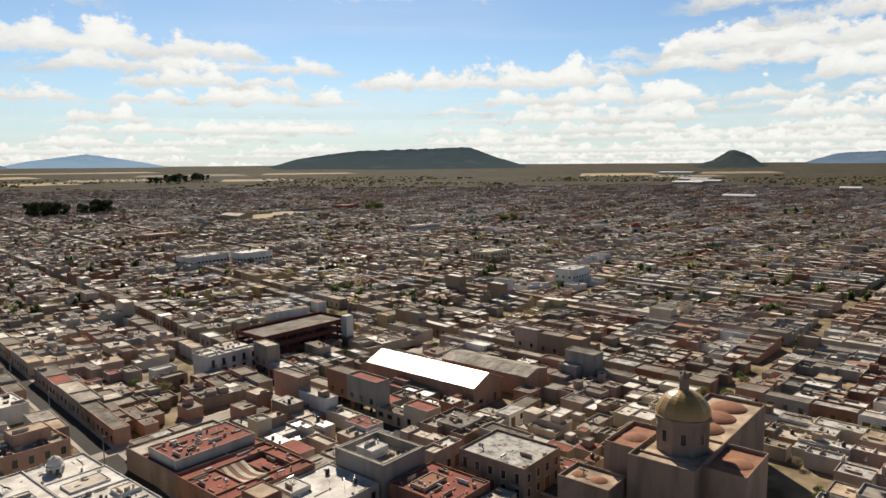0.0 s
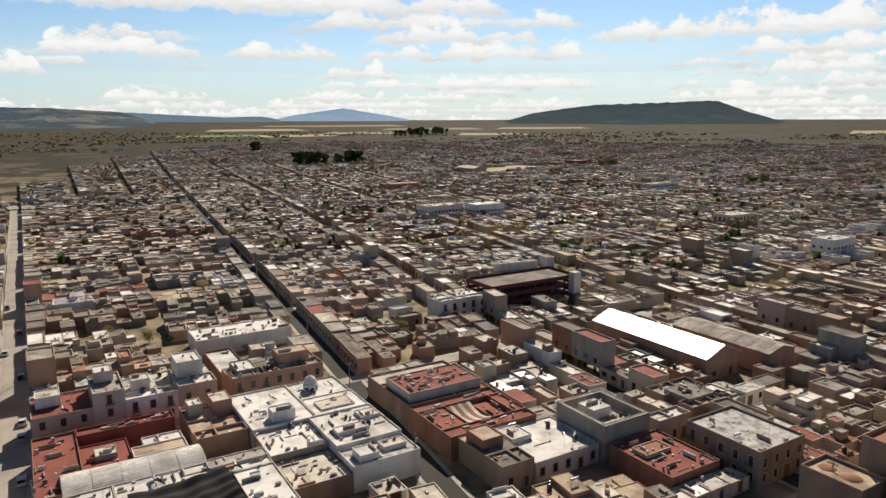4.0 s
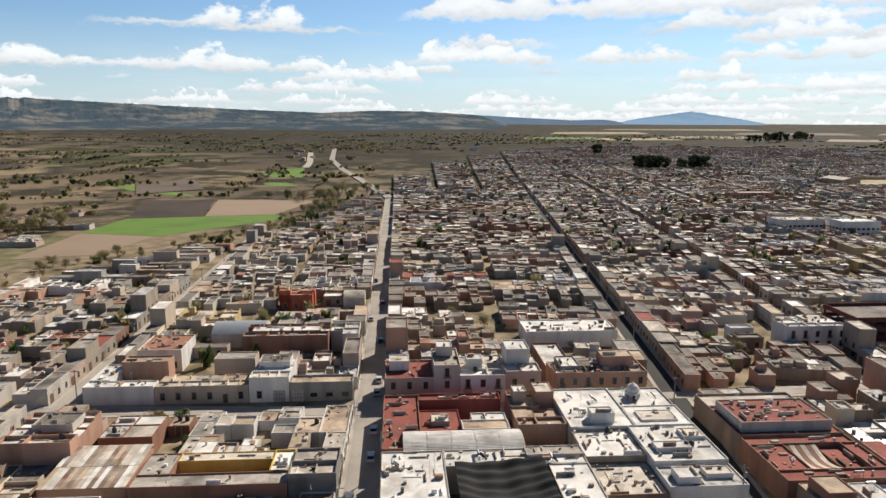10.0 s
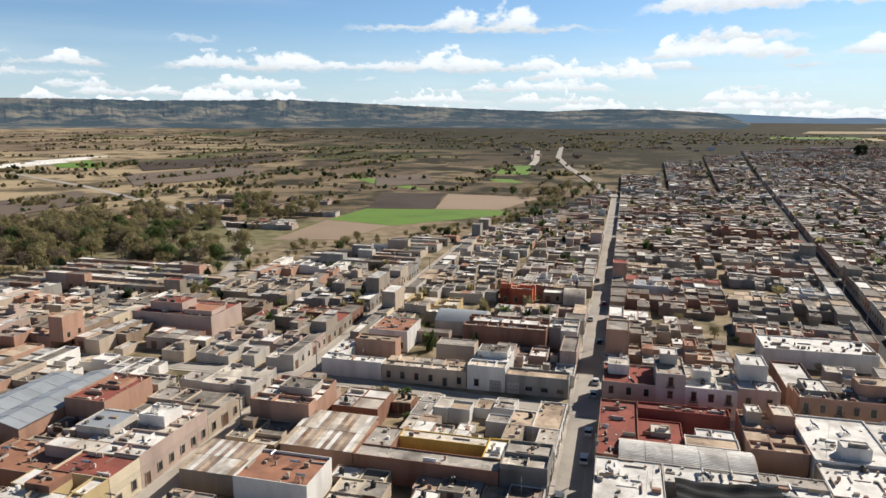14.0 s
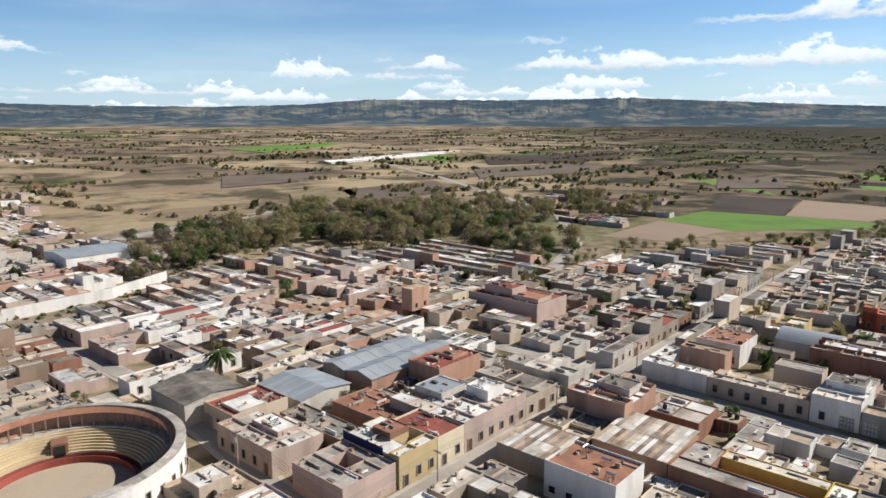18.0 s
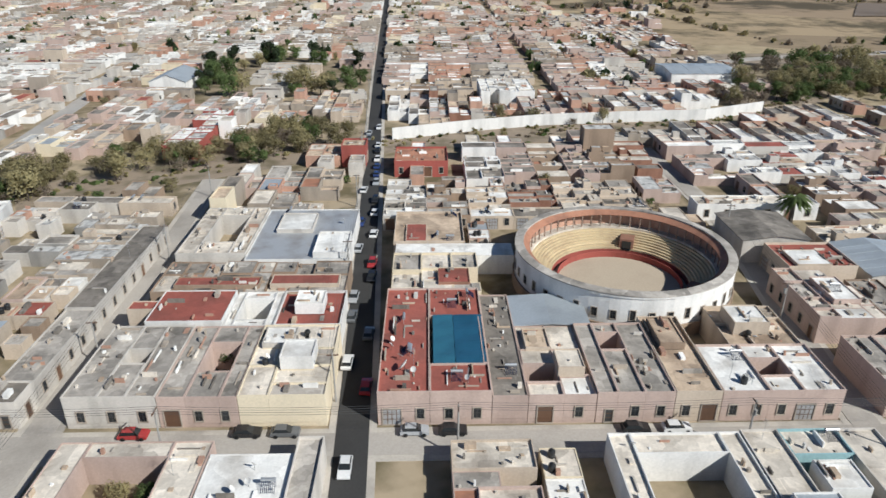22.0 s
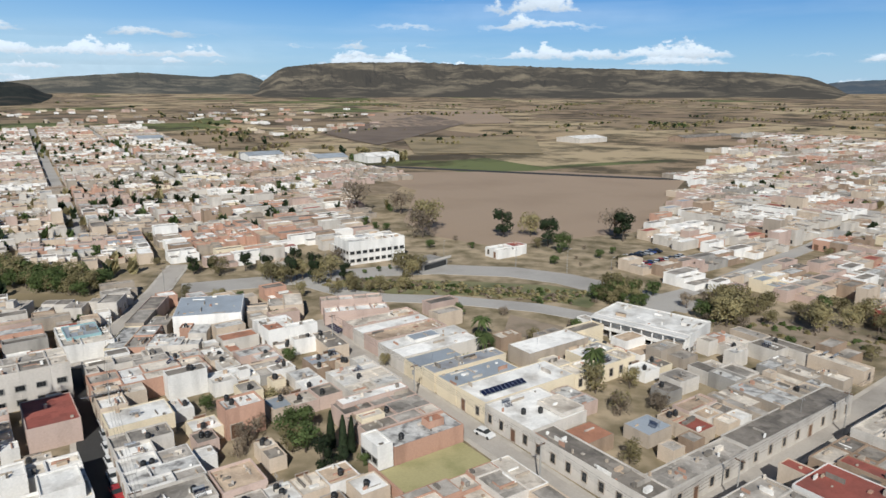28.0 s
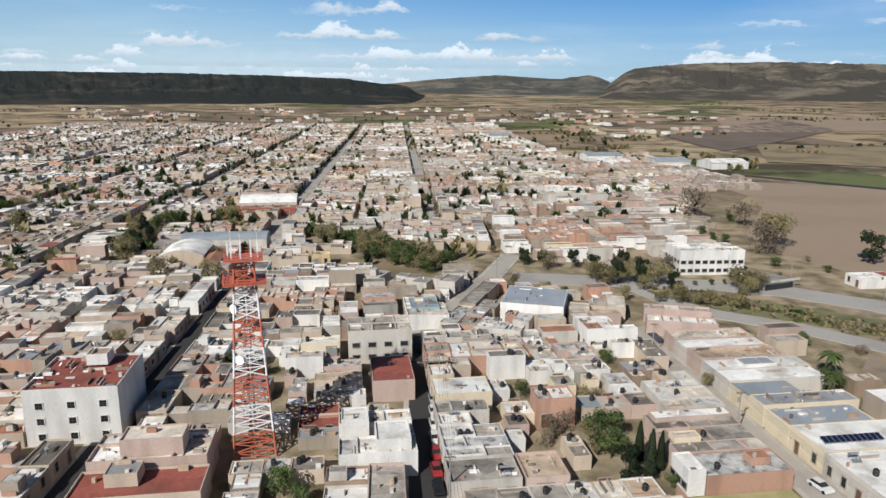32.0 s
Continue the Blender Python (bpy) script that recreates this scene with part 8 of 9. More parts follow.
for k in range(1500):  # trees among the houses across the river and to the south
    v, u = rs.uniform(-950, -235), rs.uniform(-560, 130)
    if k % 3 == 0:
        v, u = rs.uniform(-240, 330), rs.uniform(-1100, -190)
    x, y = G(v, u)
    if k % 3 and (u < -150 + (v + 198) * 0.555) or k % 3 == 0 and v < -150 - (-u - 245) * 0.3 or on_street(v, u, 5) or in_open(v, u) or inside(v, u, FIELD) or top_at(x, y, 0.3) > 0 or noise.noise(Vector((x / 60, y / 60, 5))) < -0.1:
        continue
    if math.hypot(x, y) < 360:
        wood_tree(x, y, rs.choice(("olive", "olive", "green", "brown")), rs.uniform(0.4, 0.85), rs)
    else:
        tuft(scrub[rs.choice(("olive", "olive", "green", "dark"))], x, y, ground_z(x, y), rs.uniform(1.6, 3.2), rs.uniform(4, 7), rs)
for k in range(520):  # trees among the houses beside the main street, out to the fields
    v, u = rs.uniform(-200, -16), rs.uniform(190, 660)
    x, y = G(v, u)
    if v < lerp(EDGE, u) - 6 or on_street(v, u, 5.5) or in_open(v, u) or noise.noise(Vector((x / 45, y / 45, 6))) < 0.0 or top_at(x, y, 0.2) > 0 and rs.random() < 0.6:
        continue
    tuft(scrub[rs.choice(("olive", "dark", "olive", "green"))], x, y, 0, rs.uniform(1.5, 3.2), rs.uniform(4.5, 7.5), rs)
for k in range(1500):  # patio and kerb trees of the south side
    u = -250 - 850 * rs.random() ** 1.3
    v = rs.uniform(-190, 420) if k % 8 else lerp(LONG["H"], u) + 5.6 + rs.choice((0, 0, 75, 150))
    x, y = G(v, u)
    if inside(v, u, FIELD) or v < -150 - (-u - 245) * 0.3 or k % 8 and (on_street(v, u, 6) or noise.noise(Vector((x / 75, y / 75, 3))) < 0.0):
        continue
    tuft(scrub[rs.choice(("olive", "dark", "dark", "green"))], x, y, ground_z(x, y), rs.uniform(1.6, 3.6) if k % 8 else 1.7, rs.uniform(4.5, 8.5) if k % 8 else 5.5, rs)
for k in range(240):  # hedgerows
    az = radians(rs.uniform(40, 225) if k < 110 else rs.uniform(45, 135))
    r = rs.uniform(480, 2600)
    x, y = -math.sin(az) * r, math.cos(az) * r
    v, u = GI(x, y)
    if not plain_free(x, y):
        continue
    way = radians(GRID + rs.choice((0, 90, 12, 80)))
    tint, along = rs.choice((("olive", "olive", "dark"), ("brown", "olive"), ("olive", "green", "brown"))), 0.0
    for j in range(rs.randrange(14, 60)):
        along += rs.choice((1.5, 2.5, 3.5, 5.0, 5.0, 16.0))
        px, py = x + math.cos(way) * along + rs.gauss(0, 1.6), y + math.sin(way) * along + rs.gauss(0, 1.6)
        size = rs.random() ** 1.6
        if not plain_free(px, py):
            continue
        tuft(scrub[rs.choice(tint)], px, py, ground_z(px, py), 1.0 + 3 * size, 1.2 + 5.5 * size, rs)
for k in range(700):  # weeds on the verge and in the river bed
    if k % 2:
        t = rs.random()
        v, u = -110 - 56 * t + rs.gauss(0, 3.5), -206 + 66 * t + rs.gauss(0, 3.5)
    else:
        t = rs.random() * (len(RIVER) - 1.01)
        (a, b), (c, d) = RIVER[int(t)], RIVER[int(t) + 1]
        v, u = a + (c - a) * (t % 1) + rs.gauss(0, 5), b + (d - b) * (t % 1) + rs.gauss(0, 5)
    x, y = G(v, u)
    if top_at(x, y, 0.5) == 0:
        tuft(scrub[rs.choice(("olive", "olive", "green", "brown"))], x, y, 0, rs.uniform(0.6, 1.8), rs.uniform(0.5, 1.6), rs)
base = thing("garden_trees", pose(0, 0, 0), "leafy garden trees between the houses", "trees", kind="stuff")
for key, s in WOOD_.items():
    s.m = [0] * len(s.f)
    tagged(part("trunks" if key == "bark" else "foliage", s, {"bark": BARK, "olive": LEAF, "brown": LEAF_B, "green": LEAF_G, "dark": LEAF_D}[key], base), kind="stuff")
sc = thing("scrub", pose(0, 0, 0), "scattered olive and brown bushes over the dry plain", "scrub", kind="stuff")
for key, mat in (("olive", LEAF), ("dark", LEAF_D), ("brown", LEAF_B), ("green", LEAF_G)):
    tagged(part("bushes", scrub[key], mat, sc), kind="stuff")

# ---- cars ----
def car_meshes():
    body, glass, wheel = Shape(), Shape(), Shape()
    prof = [(-2.1, 0.35), (-2.15, 0.75), (-1.95, 0.92), (1.0, 0.96), (2.0, 0.82), (2.12, 0.55), (2.08, 0.32)]
    for sx in (0,):
        n = len(prof)
        for yy, k in ((-0.86, 0.98), (0.86, 0.98)):
            body.v += [(x * k, yy, z) for x, z in prof]
        body.f += [tuple(range(n)), tuple(range(2 * n - 1, n - 1, -1))] + [(k, n + k, n + (k + 1) % n, (k + 1) % n) for k in range(n)]
        body.m = [0] * len(body.f)
    lo = [(-1.75, -0.78, 0.92), (0.95, -0.78, 0.95), (0.95, 0.78, 0.95), (-1.75, 0.78, 0.92)]
    hi = [(-1.35, -0.62, 1.40), (0.2, -0.62, 1.42), (0.2, 0.62, 1.42), (-1.35, 0.62, 1.40)]
    glass.v += lo + hi
    glass.f += [(k, (k + 1) % 4, 4 + (k + 1) % 4, 4 + k) for k in range(4)]
    glass.m = [0] * 4
    roof = Shape()
    roof.box(-1.38, 0.24, -0.65, 0.65, 1.40, 1.46, 0, True)
    wheel.tube((0, -0.1, 0), (0, 0.1, 0), 0.32, 0.32, 12)
    wheel.f.append(tuple(range(11, -1, -1)))
    wheel.m.append(0)
    return body, glass, roof, wheel


PAINT = {"white": (0.75, 0.74, 0.72), "silver": (0.42, 0.43, 0.44), "black": (0.02, 0.02, 0.022), "red": (0.42, 0.02, 0.02), "blue": (0.03, 0.06, 0.20), "grey": (0.14, 0.145, 0.15)}
CARS = {}
_b, _g, _r2, _w = car_meshes()
TYRE = surface("tyre_rubber", (0.02, 0.02, 0.02), bump=0)
gm, wm_ = _g.mesh("window_band", GLASS), _w.mesh("wheel", TYRE)
for key, col in PAINT.items():
    pm = surface(key + "_car_paint", col, rough=0.25, stain=0.08, bump=0, vary=0.02)
    CARS[key] = (_b.mesh("body", pm), _r2.mesh("roof_panel", pm))


def car(v, u, ang, key):
    base = thing("car", pose(*G(v, u), 0.16, 0, 0, GRID + ang), key + " parked car beside the kerb", "car", "parked cars")
    part("body", CARS[key][0], None, base)
    part("roof_panel", CARS[key][1], None, base)
    part("window_band", gm, None, base)
    for x in (-1.3, 1.35):
        for y in (-0.8, 0.8):
            part("wheel", wm_, None, base, at=pose(x, y, 0.32))


rc = random.Random(17)
keys = ["white", "white", "silver", "black", "red", "blue", "grey", "white"]
u = -98.0
for key in ("black", "red", "red", "white", "white", "white", "silver", "white", "black", "grey", "white", "silver", "black", "white"):
    car(lerp(LONG["A"], u) - 2.1, u, 91, key)
    u -= 5.6
for k in range(22):
    v = -92 - k * 7.5 - rc.uniform(0, 2)
    if -86 < v < -76:
        continue
    car(v, lerp(CROSS["B"], v) + rc.choice((1.6, 1.6, -1.7)), rc.choice((-3, 177)), rc.choice(keys))
for v, u, a, k in ((-82.2, -36, 90, "red"), (-82.4, -20, 90, "black"), (-82.4, -14.5, 90, "grey"), (-82.4, 4, 90, "silver"), (-82.4, 9.5, 90, "black"), (-82.4, 36, 90, "black"), (-82.4, 42, 90, "white"), (-81.5, 78, 92, "white"),
                   (-4.8, -4.5, 3, "white"), (-75, -5.2, 0, "white"), (-82, -90, 100, "white"), (-5.6, 137, 90, "white"), (-5.4, 150, 90, "white"), (-9.2, 121, 90, "grey"), (-5.2, 172, 90, "silver"), (-5.0, 181, 90, "white"),
                   (-5.0, 215, 90, "black"), (-9.0, 240, 90, "white"), (-5.1, 262, 90, "red"), (-8.9, 300, 90, "grey"), (-62, -47.6, 0, "white")):
    car(v, u, a, k)

for k in range(16):  # car park by the ring road
    car(-216 - (k % 8) * 3.1, -158 - (k // 8) * 12 - rc.uniform(0, 1), 90 + rc.uniform(-4, 4), rc.choice(keys))

# ---- river edge, roads and fields round the town ----
strip("road", gp(*RING), 14, 0.12, PALEROAD, "grey ring road with kerbs along the dry river")
strip("road", gp(*LANE), 7, 0.10, PALEROAD, "narrow street between the riverside houses")
strip("road", gp(*SIDE), 8.5, 0.16, PALEROAD, "side road curving along the riverside gardens")
strip("verge", gp((-108, -206), (-122, -190), (-140, -175), (-160, -155), (-167, -138)), 17, 0.06, VERGE, "strip of green weeds and dry grass between two roads", category="verge")
strip("river_bed", gp(*RIVER), 22, 0.05, SOIL, "dry weedy river bed", category="river bed")
_s = Shape()
wall_pts = gp((-236, -6), (-247, 22), (-255, 49), (-259, 80), (-262, 112), (-275, 140))
for (a, b), (c, d) in zip(wall_pts, wall_pts[1:]):
    e = Vector((c - a, d - b)).normalized()
    n = Vector((-e.y, e.x)) * 0.2
    i = len(_s.v)
    _s.v += [(a - n.x, b - n.y, 0), (c - n.x, d - n.y, 0), (c + n.x, d + n.y, 0), (a + n.x, b + n.y, 0), (a - n.x, b - n.y, 4.2), (c - n.x, d - n.y, 4.2), (c + n.x, d + n.y, 4.2), (a + n.x, b + n.y, 4.2)]
    _s.f += [tuple(i + k for k in f) for f in ((0, 1, 5, 4), (1, 2, 6, 5), (2, 3, 7, 6), (3, 0, 4, 7), (4, 5, 6, 7))]
    _s.m += [0] * 5
tagged(new("river_wall", _s.mesh("river_wall", W["white"])), "long white wall along the dry river", "wall", kind="structure")
up = thing("underpass", pose(*G(-146, -211), 0, 0, 0, GRID + 14), "dark road underpass with a concrete parapet", "underpass")
_s = Shape()
_s.box(-7, 7, 0, 9, 0.1, 2.6)
part("abutment", _s, W["grey"], up)
# dark slab on the abutment's face stands in for shade in the underpass
_s = Shape()
_s.box(-6.2, 6.2, 8.95, 9.1, 0.2, 2.1)
part("opening", _s, GLASS, up, "dark opening")
_s = Shape()
_s.box(-9, 9, 8.9, 9.3, 2.6, 3.4)
part("parapet", _s, W["offwhite"], up)
patch("ploughed_field", gp(*FIELD), 0.07, PLOUGH, "wide bare ploughed field, brown and smooth")
patch("crop_field", [(-467, 133), (-423, 163), (-438, 266), (-462, 266), (-514, 177)], 0.08, CROP, "bright green crop field")
patch("ploughed_field", [(-516, 178), (-490, 222), (-587, 280), (-623, 232)], 0.08, PLOUGH_D, "dark freshly ploughed field")
patch("ploughed_field", [(-489, 224), (-464, 267), (-523, 344), (-586, 282)], 0.08, PLOUGH, "pale brown ploughed field")
patch("ploughed_field", [(-466, 132), (-424, 161), (-385, 118), (-400, 80)], 0.08, PLOUGH, "brown ploughed field beside the trees")
patch("crop_field", [(-833, 260), (-731, 286), (-616, 278), (-653, 267), (-724, 254)], 0.12, CROP, "narrow green crop field")
patch("crop_field", [(-865, 479), (-889, 565), (-752, 474), (-788, 445)], 0.12, CROP, "green crop field beyond the street's end")
patch("crop_field", [(-720, 400), (-700, 420), (-650, 405), (-683, 385)], 0.12, CROP, "small green crop field")
patch("crop_field", [(-1245, -45), (-1185, -12), (-1095, -14), (-1097, -40)], 0.5, CROP, "green field on the plain")
patch("crop_field", [(-1202, -85), (-1187, -12), (-1072, -19), (-1095, -69)], 0.5, CROP, "green field beside greenhouses")
patch("crop_field", [(-1367, -474), (-1524, -418), (-1603, -303), (-1257, -354)], 0.8, CROP, "distant green field")
patch("crop_field", [(-1409, -391), (-1672, -325), (-1600, -280), (-1300, -330)], 0.8, CROP, "far green crop field")
for k in range(18):
    t, row = k % 6 / 6, k // 6
    x, y = -1028 - 150 * t - 75 * row, -215 + 110 * t + 30 * row
    if row < 2 or t > 0.3:
        gable(*(lambda v, u: (v, v + 24, u, u + 70))(*GI(x, y)), 4, 6, "white", "white", "long white plastic greenhouse on the plain", "u", name="greenhouse", category="greenhouse")


def field(corners, mat, label):
    """A ploughed or stubble field that follows the lie of the land."""
    s, n = Shape(), 12
    a, b, c, d = (Vector(p) for p in corners)
    for j in range(n + 1):
        for k in range(n + 1):
            p = a.lerp(b, k / n).lerp(d.lerp(c, k / n), j / n)
            s.v.append((p.x, p.y, ground_z(p.x, p.y) + 0.7))
    s.f = [(j * (n + 1) + k, j * (n + 1) + k + 1, (j + 1) * (n + 1) + k + 1, (j + 1) * (n + 1) + k) for j in range(n) for k in range(n)]
    s.m = [0] * len(s.f)
    tagged(new("ploughed_field", s.mesh("ploughed_field", mat)), label, "field", kind="structure")


field([(-650, -115), (-751, -31), (-650, -7), (-556, -80)], EARTH, "grey-brown ploughed field beyond the trees")
field([(-948, 12), (-1042, 188), (-884, 171), (-781, 19)], EARTH, "wide grey-brown ploughed field")
field([(-791, -276), (-870, -186), (-739, -174), (-667, -233)], EARTH, "bare brown field beside the river woods")
field([(-1178, 33), (-1296, 277), (-1118, 249), (-998, 36)], PLOUGH_D, "dark ploughed field far out")
field([(-616, -154), (-671, -101), (-515, -82), (-496, -117)], DRYGRASS, "dry straw-coloured pasture")
field([(-802, 289), (-801, 357), (-682, 313), (-677, 243)], EARTH, "brown field beyond the crops")
field([(432, -948), (450, -1512), (276, -1235), (281, -778)], EARTH, "reddish bare field below the hills")
field([(593, -1542), (348, -1810), (196, -1269), (390, -1072)], PLOUGH, "broad bare field below the hills")
field([(290, -900), (121, -973), (78, -721), (206, -684)], DRYGRASS, "pale dry pasture beyond the ploughed field")
for az, r, w, d, mat, lb in ((25, 2450, 330, 210, DRYGRASS, "pale dry field beyond the northern houses"), (31, 2250, 260, 180, STRAWLOT, "straw-coloured stubble field north of town"), (20, 2900, 420, 260, EARTH, "grey fallow field under the far mountain"),
                             (34, 2800, 380, 240, STRAWLOT, "pale stubble field on the northern plain"), (15, 2350, 240, 200, DRYGRASS, "dry pasture above the northern houses"), (11, 3000, 400, 200, DRYGRASS, "pale pasture below the mesa"), (37, 2300, 260, 150, CROP, "green strip of crops north of town"),
                             (28, 3400, 700, 240, DRYGRASS, "wide straw-coloured field far to the north"), (-14, 2700, 300, 260, STRAWLOT, "pale slope above the northern sheds"), (-19, 2500, 260, 220, DRYGRASS, "dry slope below the knoll"), (-23, 2900, 300, 260, DRYGRASS, "straw-coloured slope below the knoll")):
    cx, cy, a = -math.sin(radians(az)) * r, math.cos(radians(az)) * r, radians(az + 7)
    field([(cx + p * w / 2 * math.cos(a) - q * d / 2 * math.sin(a), cy + p * w / 2 * math.sin(a) + q * d / 2 * math.cos(a)) for p, q in ((-1, -1), (1, -0.8), (0.9, 1), (-0.8, 0.9))], mat, lb)
strip("road", [G(-5, 636), (-560, 440), (-700, 520), (-821, 584), (-1000, 690), (-1300, 905)], 9, 1.0, COBBLE, "pale country road leaving town", follow=True)
strip("road", [(-880, 560), (-965, 623), (-1200, 777)], 10, 1.0, CONCRETE, "bright pale lane across the fields", follow=True)
strip("road", gp((-165, 262), (-193, 331), (-260, 420), (-535, 602), (-900, 800)), 7, 0.1, COBBLE, "dirt road crossing the river towards the fields", follow=True)
strip("road", gp((-520, -240), (-430, -330), (-330, -480), (-250, -600), (-150, -780)), 10, 0.3, ASPHALT, "country highway beyond the ploughed field", follow=True)
patch("yard", gp((-121, -131), (-128, -123.5), (-140.5, -125), (-134.6, -143.7)), 0.14, SOIL, "bare brown yard behind the stores", "yard")
patch("grass_plot", gp((6, -262), (-8, -262), (-38, -236), (-30, -224), (-4, -236), (4, -250)), 0.09, DRYGRASS, "dry grass lot below a row of garden trees", "grass")
patch("grass_plot", gp((500, 735), (520, 800), (640, 840), (655, 775)), 0.3, STRAWLOT, "bare ochre lot among the northern houses", "grass")
patch("yard", gp((-380, 145), (-378, 190), (-398, 240), (-420, 236), (-412, 150)), 0.12, SOIL, "dusty riverside lot beside the trees", "yard")
strip("road", gp((-372, 120), (-392, 176), (-406, 210), (-410, 250), (-440, 330)), 9, 0.16, COBBLE, "pale dirt road along the riverside trees")
patch("grass_plot", gp((-77, -90.6), (-77, -80), (-57.1, -80), (-57.1, -90.6)), 0.14, LAWN, "vacant plot of dry yellow grass behind a wall", "grass")

# ---- street furniture and things on roofs ----
CELL = surface("dark_blue_solar_cells", (0.012, 0.02, 0.06), rough=0.2, stain=0.1, bump=0)
POLE = surface("grey_concrete_pole", (0.34, 0.32, 0.29), stain=0.3)
ALU = surface("aluminium_frame", (0.55, 0.56, 0.57), rough=0.4, metal=0.6, bump=0)
rp = random.Random(77)
_pole = Shape()
_pole.tube((0, 0, -0.2), (0, 0, 9.0), 0.17, 0.11, 8)
_arm = Shape()
_arm.box(-0.9, 0.9, -0.06, 0.06, 8.45, 8.6, 0, True)
for k in range(4):
    _arm.tube((-0.75 + 0.5 * k, 0, 8.6), (-0.75 + 0.5 * k, 0, 8.8), 0.05, 0.03, 6)
_can = Shape()
_can.tube((0.32, 0, 6.7), (0.32, 0, 7.6), 0.25, 0.25, 10)
POLE_M, ARM_M, CAN_M = _pole.mesh("post", POLE), _arm.mesh("cross_arm", WOOD), _can.mesh("transformer", W["grey"])


def pole_line(pts, cans=4):
    """Power poles along a street, each with its wires to the next one."""
    for k, (a, b) in enumerate(zip(pts, pts[1:] + [None])):
        way = Vector(b) - Vector(a) if b else Vector(a) - Vector(pts[k - 1])
        base = thing("power_pole", pose(*a, 0.1, 0, 0, math.degrees(math.atan2(way.y, way.x)) - 90), "grey concrete power pole with cross-arm and wires", "power pole", "power poles")
        part("post", POLE_M, None, base)
        part("cross_arm", ARM_M, None, base)
        if k % cans == 1:
            part("transformer", CAN_M, None, base)
        if b:
            for j in range(4):
                s, x, L = Shape(), -0.75 + 0.5 * j, way.length
                for t in range(9):  # a sagging wire of triangular section
                    z = 8.8 - 2.2 * (t / 8) * (1 - t / 8)
                    s.v += [(x - 0.02, L * t / 8, z - 0.012), (x + 0.02, L * t / 8, z - 0.012), (x, L * t / 8, z + 0.024)]
                s.f = [(3 * t + e, 3 * t + (e + 1) % 3, 3 * t + 3 + (e + 1) % 3, 3 * t + 3 + e) for t in range(8) for e in range(3)]
                s.m = [0] * 24
                part("wire", s, IRON, base)


for key, off, lo, hi in (("A", 3.6, 90, 420), ("A", -3.6, -225, -50), ("D", 3.0, -150, 330), ("A2", -3.2, 70, 330)):
    n = int((hi - lo) / 38)
    pole_line([G(lerp(LONG[key], lo + (hi - lo) * k / n) + off, lo + (hi - lo) * k / n) for k in range(n + 1)])
for key, off, lo, hi in (("B", -3.0, -420, -90), ("F", 2.8, -180, -20), ("G", -2.8, -150, 120)):
    n = int((hi - lo) / 38)
    pole_line([G(lo + (hi - lo) * k / n, lerp(CROSS[key], lo + (hi - lo) * k / n) + off) for k in range(n + 1)])

_post, _head = Shape(), Shape()
_post.tube((0, 0, -0.1), (0, 0, 8.5), 0.10, 0.06, 7)
_post.tube((0, 0, 8.4), (1.5, 0, 8.9), 0.05, 0.04, 6)
_head.box(1.3, 2.0, -0.14, 0.14, 8.84, 8.98, 0, True)
LAMP_POST, LAMP_HEAD = _post.mesh("post", POLE), _head.mesh("lamp_head", ALU)


def street_lamp(x, y, ang):
    base = thing("street_lamp", pose(x, y, 0.1, 0, 0, ang), "tall grey street lamp with a bent arm", "street lamp", "street lamps")
    part("post", LAMP_POST, None, base)
    part("lamp_head", LAMP_HEAD, None, base)


for (a, b), (c, d) in zip(RING[1:8], RING[2:9]):
    way = math.degrees(math.atan2(d - b, c - a))
    street_lamp(*G(a - 6, b - 5), GRID + way + 90)
for u in (110, 160, 210, 262, 320, 380):
    street_lamp(*G(lerp(LONG["A"], u) - 3.5, u), GRID)


def solar_row(v, u, n, ang, size=1.0):
    """A tilted row of solar panels on a roof."""
    x, y = G(v, u)
    z = top_at(x, y)
    base = thing("solar_array", pose(x, y, z, 0, 0, GRID + ang), "row of dark blue solar panels tilted on a roof", "solar array", "solar arrays")
    for k in range(n):
        s, f, g, e = Shape(), Shape(), Shape(), Shape()
        x0, x1 = k * 1.06 * size, (k * 1.06 + 1.0) * size
        f.box(x0, x1, 0, 1.7 * size, 0.30, 0.34, 0, True)
        s.box(x0 + 0.04, x1 - 0.04, 0.04, 1.7 * size - 0.04, 0.345, 0.355)
        for sh in (f, s):
            sh.v = [(p, q, r + q * 0.28) for p, q, r in sh.v]
        g.box(x0 + 0.1, x0 + 0.16, 1.5 * size, 1.56 * size, 0.0, 0.3 + 1.5 * size * 0.28)
        e.box(x0 + 0.1, x0 + 0.16, 0.1, 0.16, 0.0, 0.32)
        panel = part("frame", f, ALU, base)
        part("cell_panel", s, CELL, panel)
        part("leg", g, ALU, base)
        part("leg", e, ALU, base)


solar_row(-86.8, -96.2, 11, 180)
solar_row(-27, -143, 6, 0, 1.2)
solar_row(-85, -167, 7, 90, 1.2)
solar_row(12.5, -120, 4, 0)


# satellite dishes, antennas, water heaters and washing lines on the nearest roofs
_d, _a = Shape(), Shape()
_d.lathe([(0.02, 0.0), (0.25, 0.03), (0.45, 0.11), (0.46, 0.13), (0.25, 0.06), (0.02, 0.04)], 14)
_a.tube((0, 0, 0), (0, 0, 1.0), 0.03, 0.03, 6)
DISH_M, DISH_POST = _d.mesh("dish", W["white"]), _a.mesh("post", IRON)
_h, _k = Shape(), Shape()
_h.tube((-0.9, 0.55, 1.15), (0.9, 0.55, 1.15), 0.24, 0.24, 10)
_k.tube((0, 0.5, 1.05), (0, -0.7, 0.15), 0.04, 0.04, 5)
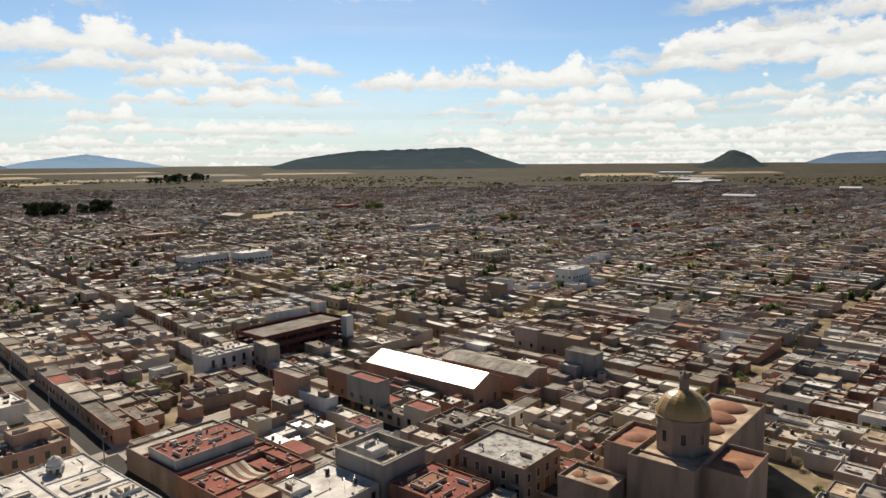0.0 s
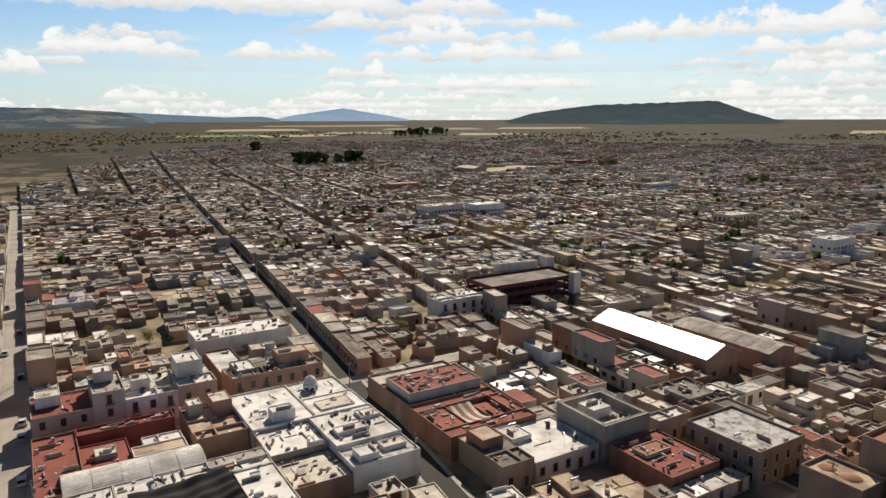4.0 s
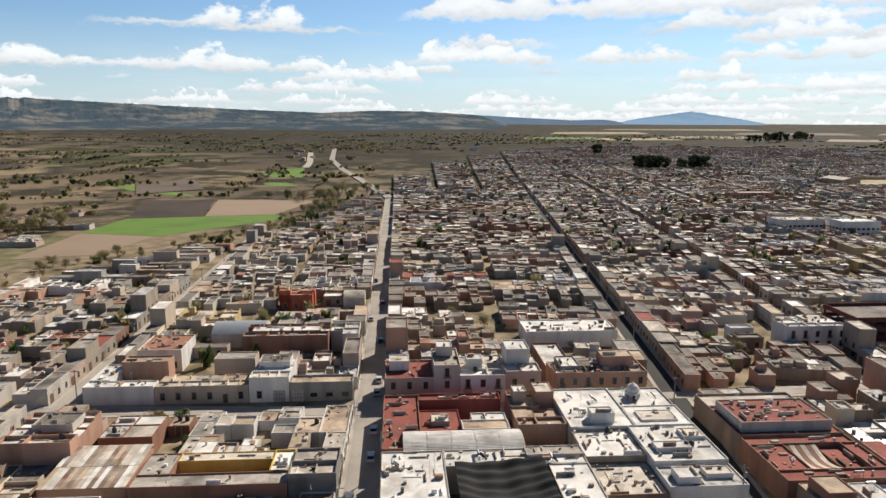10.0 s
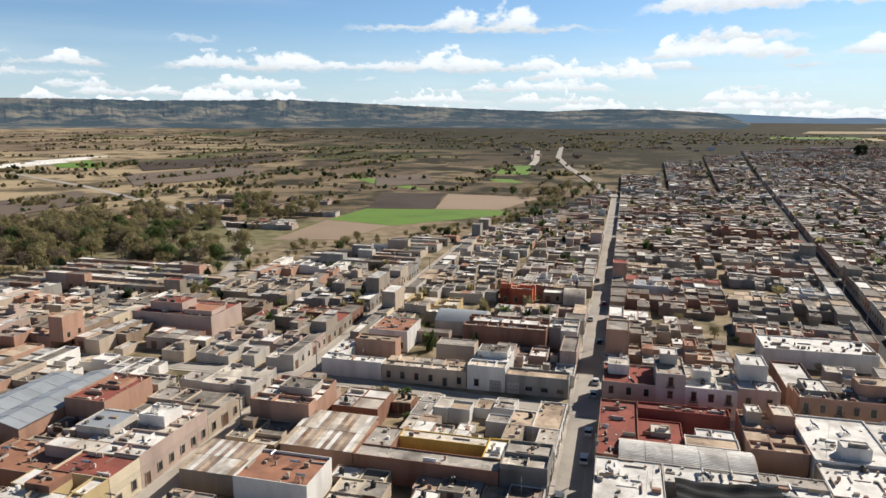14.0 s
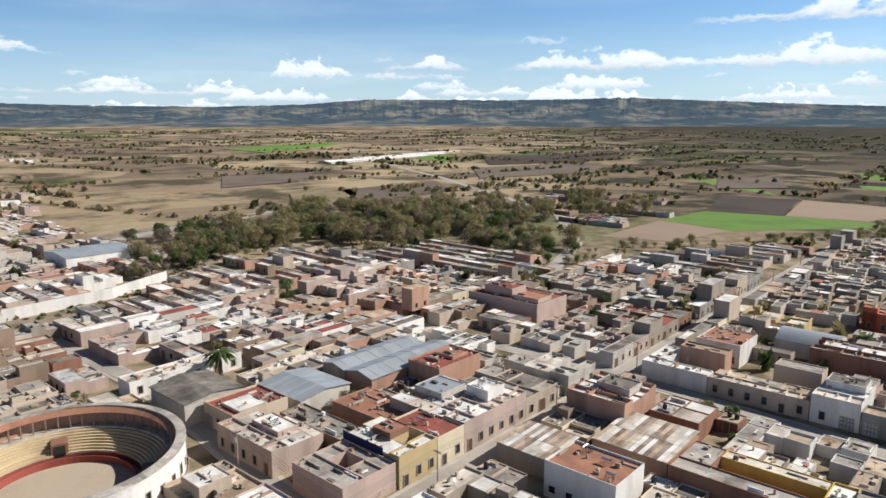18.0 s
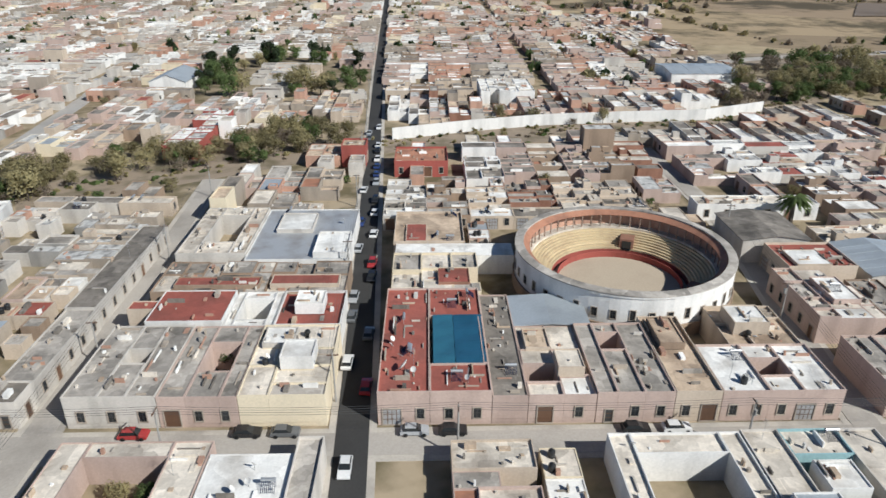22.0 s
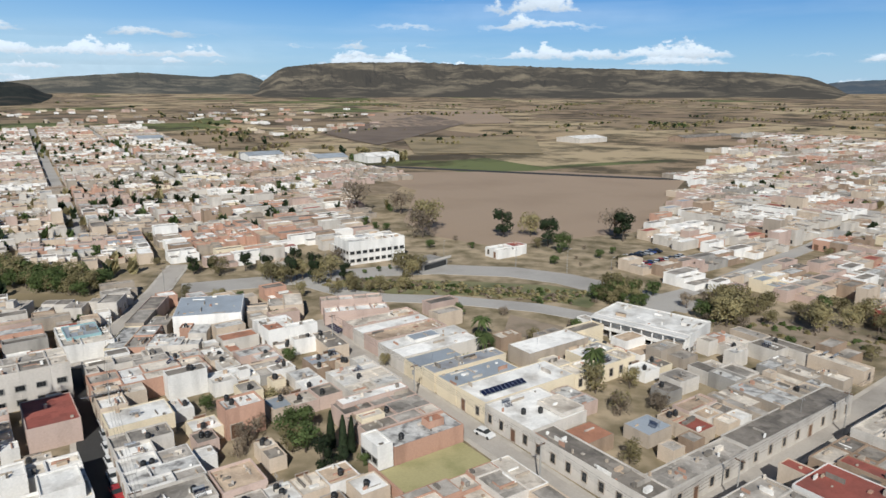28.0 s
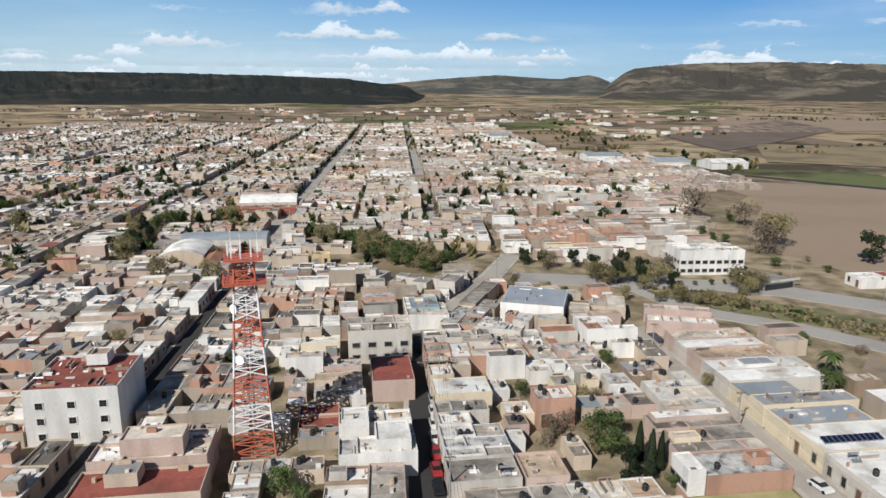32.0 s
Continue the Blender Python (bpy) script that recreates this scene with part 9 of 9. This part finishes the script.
_f, _g = Shape(), Shape()
_f.box(-0.03, 0.03, 0.5, 0.56, 0, 1.0)
_g.box(-0.03, 0.03, -0.72, -0.66, 0, 0.16)
HEAT_TANK, HEAT_TUBE, HEAT_LEGS = _h.mesh("boiler", ALU), _k.mesh("glass_tube", CELL), (_f.mesh("leg", ALU), _g.mesh("leg", ALU))
_m = Shape()
_m.tube((0, 0, 0), (0, 0, 3.4), 0.03, 0.02, 5)
for k in range(5):
    _m.tube((-0.5 + 0.05 * k, 0, 2.5 + 0.2 * k), (0.5 - 0.05 * k, 0, 2.5 + 0.2 * k), 0.015, 0.015, 4)
ANT_M = _m.mesh("antenna", ALU)
made_ = [0, 0, 0]
for k in range(9000):
    q, r = radians(rp.uniform(-36, 258)), rp.uniform(66, 190)
    x, y = -math.sin(q) * r, math.cos(q) * r
    z = level(x, y, 1.1)
    if z is None or sum(made_) > 210:
        continue
    kind = rp.choice((0, 0, 1, 1, 2))
    made_[kind] += 1
    if kind == 0:
        base = thing("satellite_dish", pose(x, y, z, 0, 0, rp.uniform(0, 360)), "small white satellite dish on a flat roof", "satellite dish", "satellite dishes")
        part("post", DISH_POST, None, base)
        part("dish", DISH_M, None, base, at=pose(0, 0, 1.0, 50, 0, 0))
    elif kind == 1:
        base = thing("solar_heater", pose(x, y, z, 0, 0, GRID + rp.choice((0, 90, 180))), "solar water heater with dark glass tubes on a roof", "water heater", "solar heaters")
        part("boiler", HEAT_TANK, None, base)
        for j in range(8):
            part("glass_tube", HEAT_TUBE, None, base, at=pose(-0.8 + 0.23 * j, 0, 0))
        for sx in (-0.85, 0.85):
            for leg in HEAT_LEGS:
                part("leg", leg, None, base, at=pose(sx, 0, 0))
    else:
        ob = new("antenna", ANT_M)
        ob.matrix_basis = pose(x, y, z, 0, 0, rp.uniform(0, 360))
        tagged(ob, "thin metal television antenna on a roof", "antenna", "roof antennas")

# ---- sheds and works out on the plain ----
for v0, v1, u0, u1, wl, rf, lb in ((-262, -228, -640, -618, "white", "bluetin", "grey works hall beyond the ploughed field"), (-300, -270, -585, -560, "offwhite", "bluetin", "pale works hall beside the country road"), (-345, -312, -572, -545, "white", "white", "white works hall beside the country road"),
                                   (-690, -640, -640, -600, "offwhite", "white", "long pale barn on the dark plain"), (-860, -760, -560, -535, "adobe", "dark", "long dark barn on the plain"), (-225, -195, -935, -905, "white", "bluetin", "distant white hall with a blue roof"),
                                   (508, 530, 760, 800, "yellow", "pale", "long ochre school building among the houses"), (1990, 2040, 680, 770, "white", "shiny", "bright long shed on the northern slope"), (1845, 1880, 600, 680, "white", "white", "white shed on the northern slope"),
                                   (2590, 2660, 950, 1080, "white", "shiny", "far bright greenhouse on the northern slope"), (1640, 1665, 250, 290, "white", "white", "white shed at the edge of town"),
                                   (1275, 1297, 355, 410, "white", "shiny", "bright tin shed among the last houses"), (1745, 1805, 615, 690, "offwhite", "white", "long white-roofed shed on the northern slope")):
    x, y = G(v0, u0)
    z = min(ground_z(*G(a, b)) for a in (v0, v1) for b in (u0, u1)) - 0.4
    ob = gable(v0, v1, u0, u1, 6, 8.5, wl, rf, lb, "u" if u1 - u0 > v1 - v0 else "v")
    ob.matrix_basis = pose(x, y, z, 0, 0, GRID)

# red dome of a chapel in the northern quarter
dome = thing("chapel_dome", pose(*G(631, 283), ground_z(*G(631, 283))), "small red-painted dome on a pale drum", "dome")
_s = Shape()
for j in range(7):
    q = j * math.pi / 13
    _s.v += [(4.6 * math.cos(q) * math.cos(k * math.pi / 10), 4.6 * math.cos(q) * math.sin(k * math.pi / 10), 8 + 4.6 * math.sin(q)) for k in range(20)]
_s.f = [(20 * j + k, 20 * j + (k + 1) % 20, 20 * j + 20 + (k + 1) % 20, 20 * j + 20 + k) for j in range(6) for k in range(20)] + [tuple(range(120, 140))]
_s.m = [0] * len(_s.f)
part("shell", _s, W["red"], dome)
_s = Shape()
_s.box(-4.8, 4.8, -4.8, 4.8, 0, 8.0)
part("drum", _s, W["offwhite"], dome)
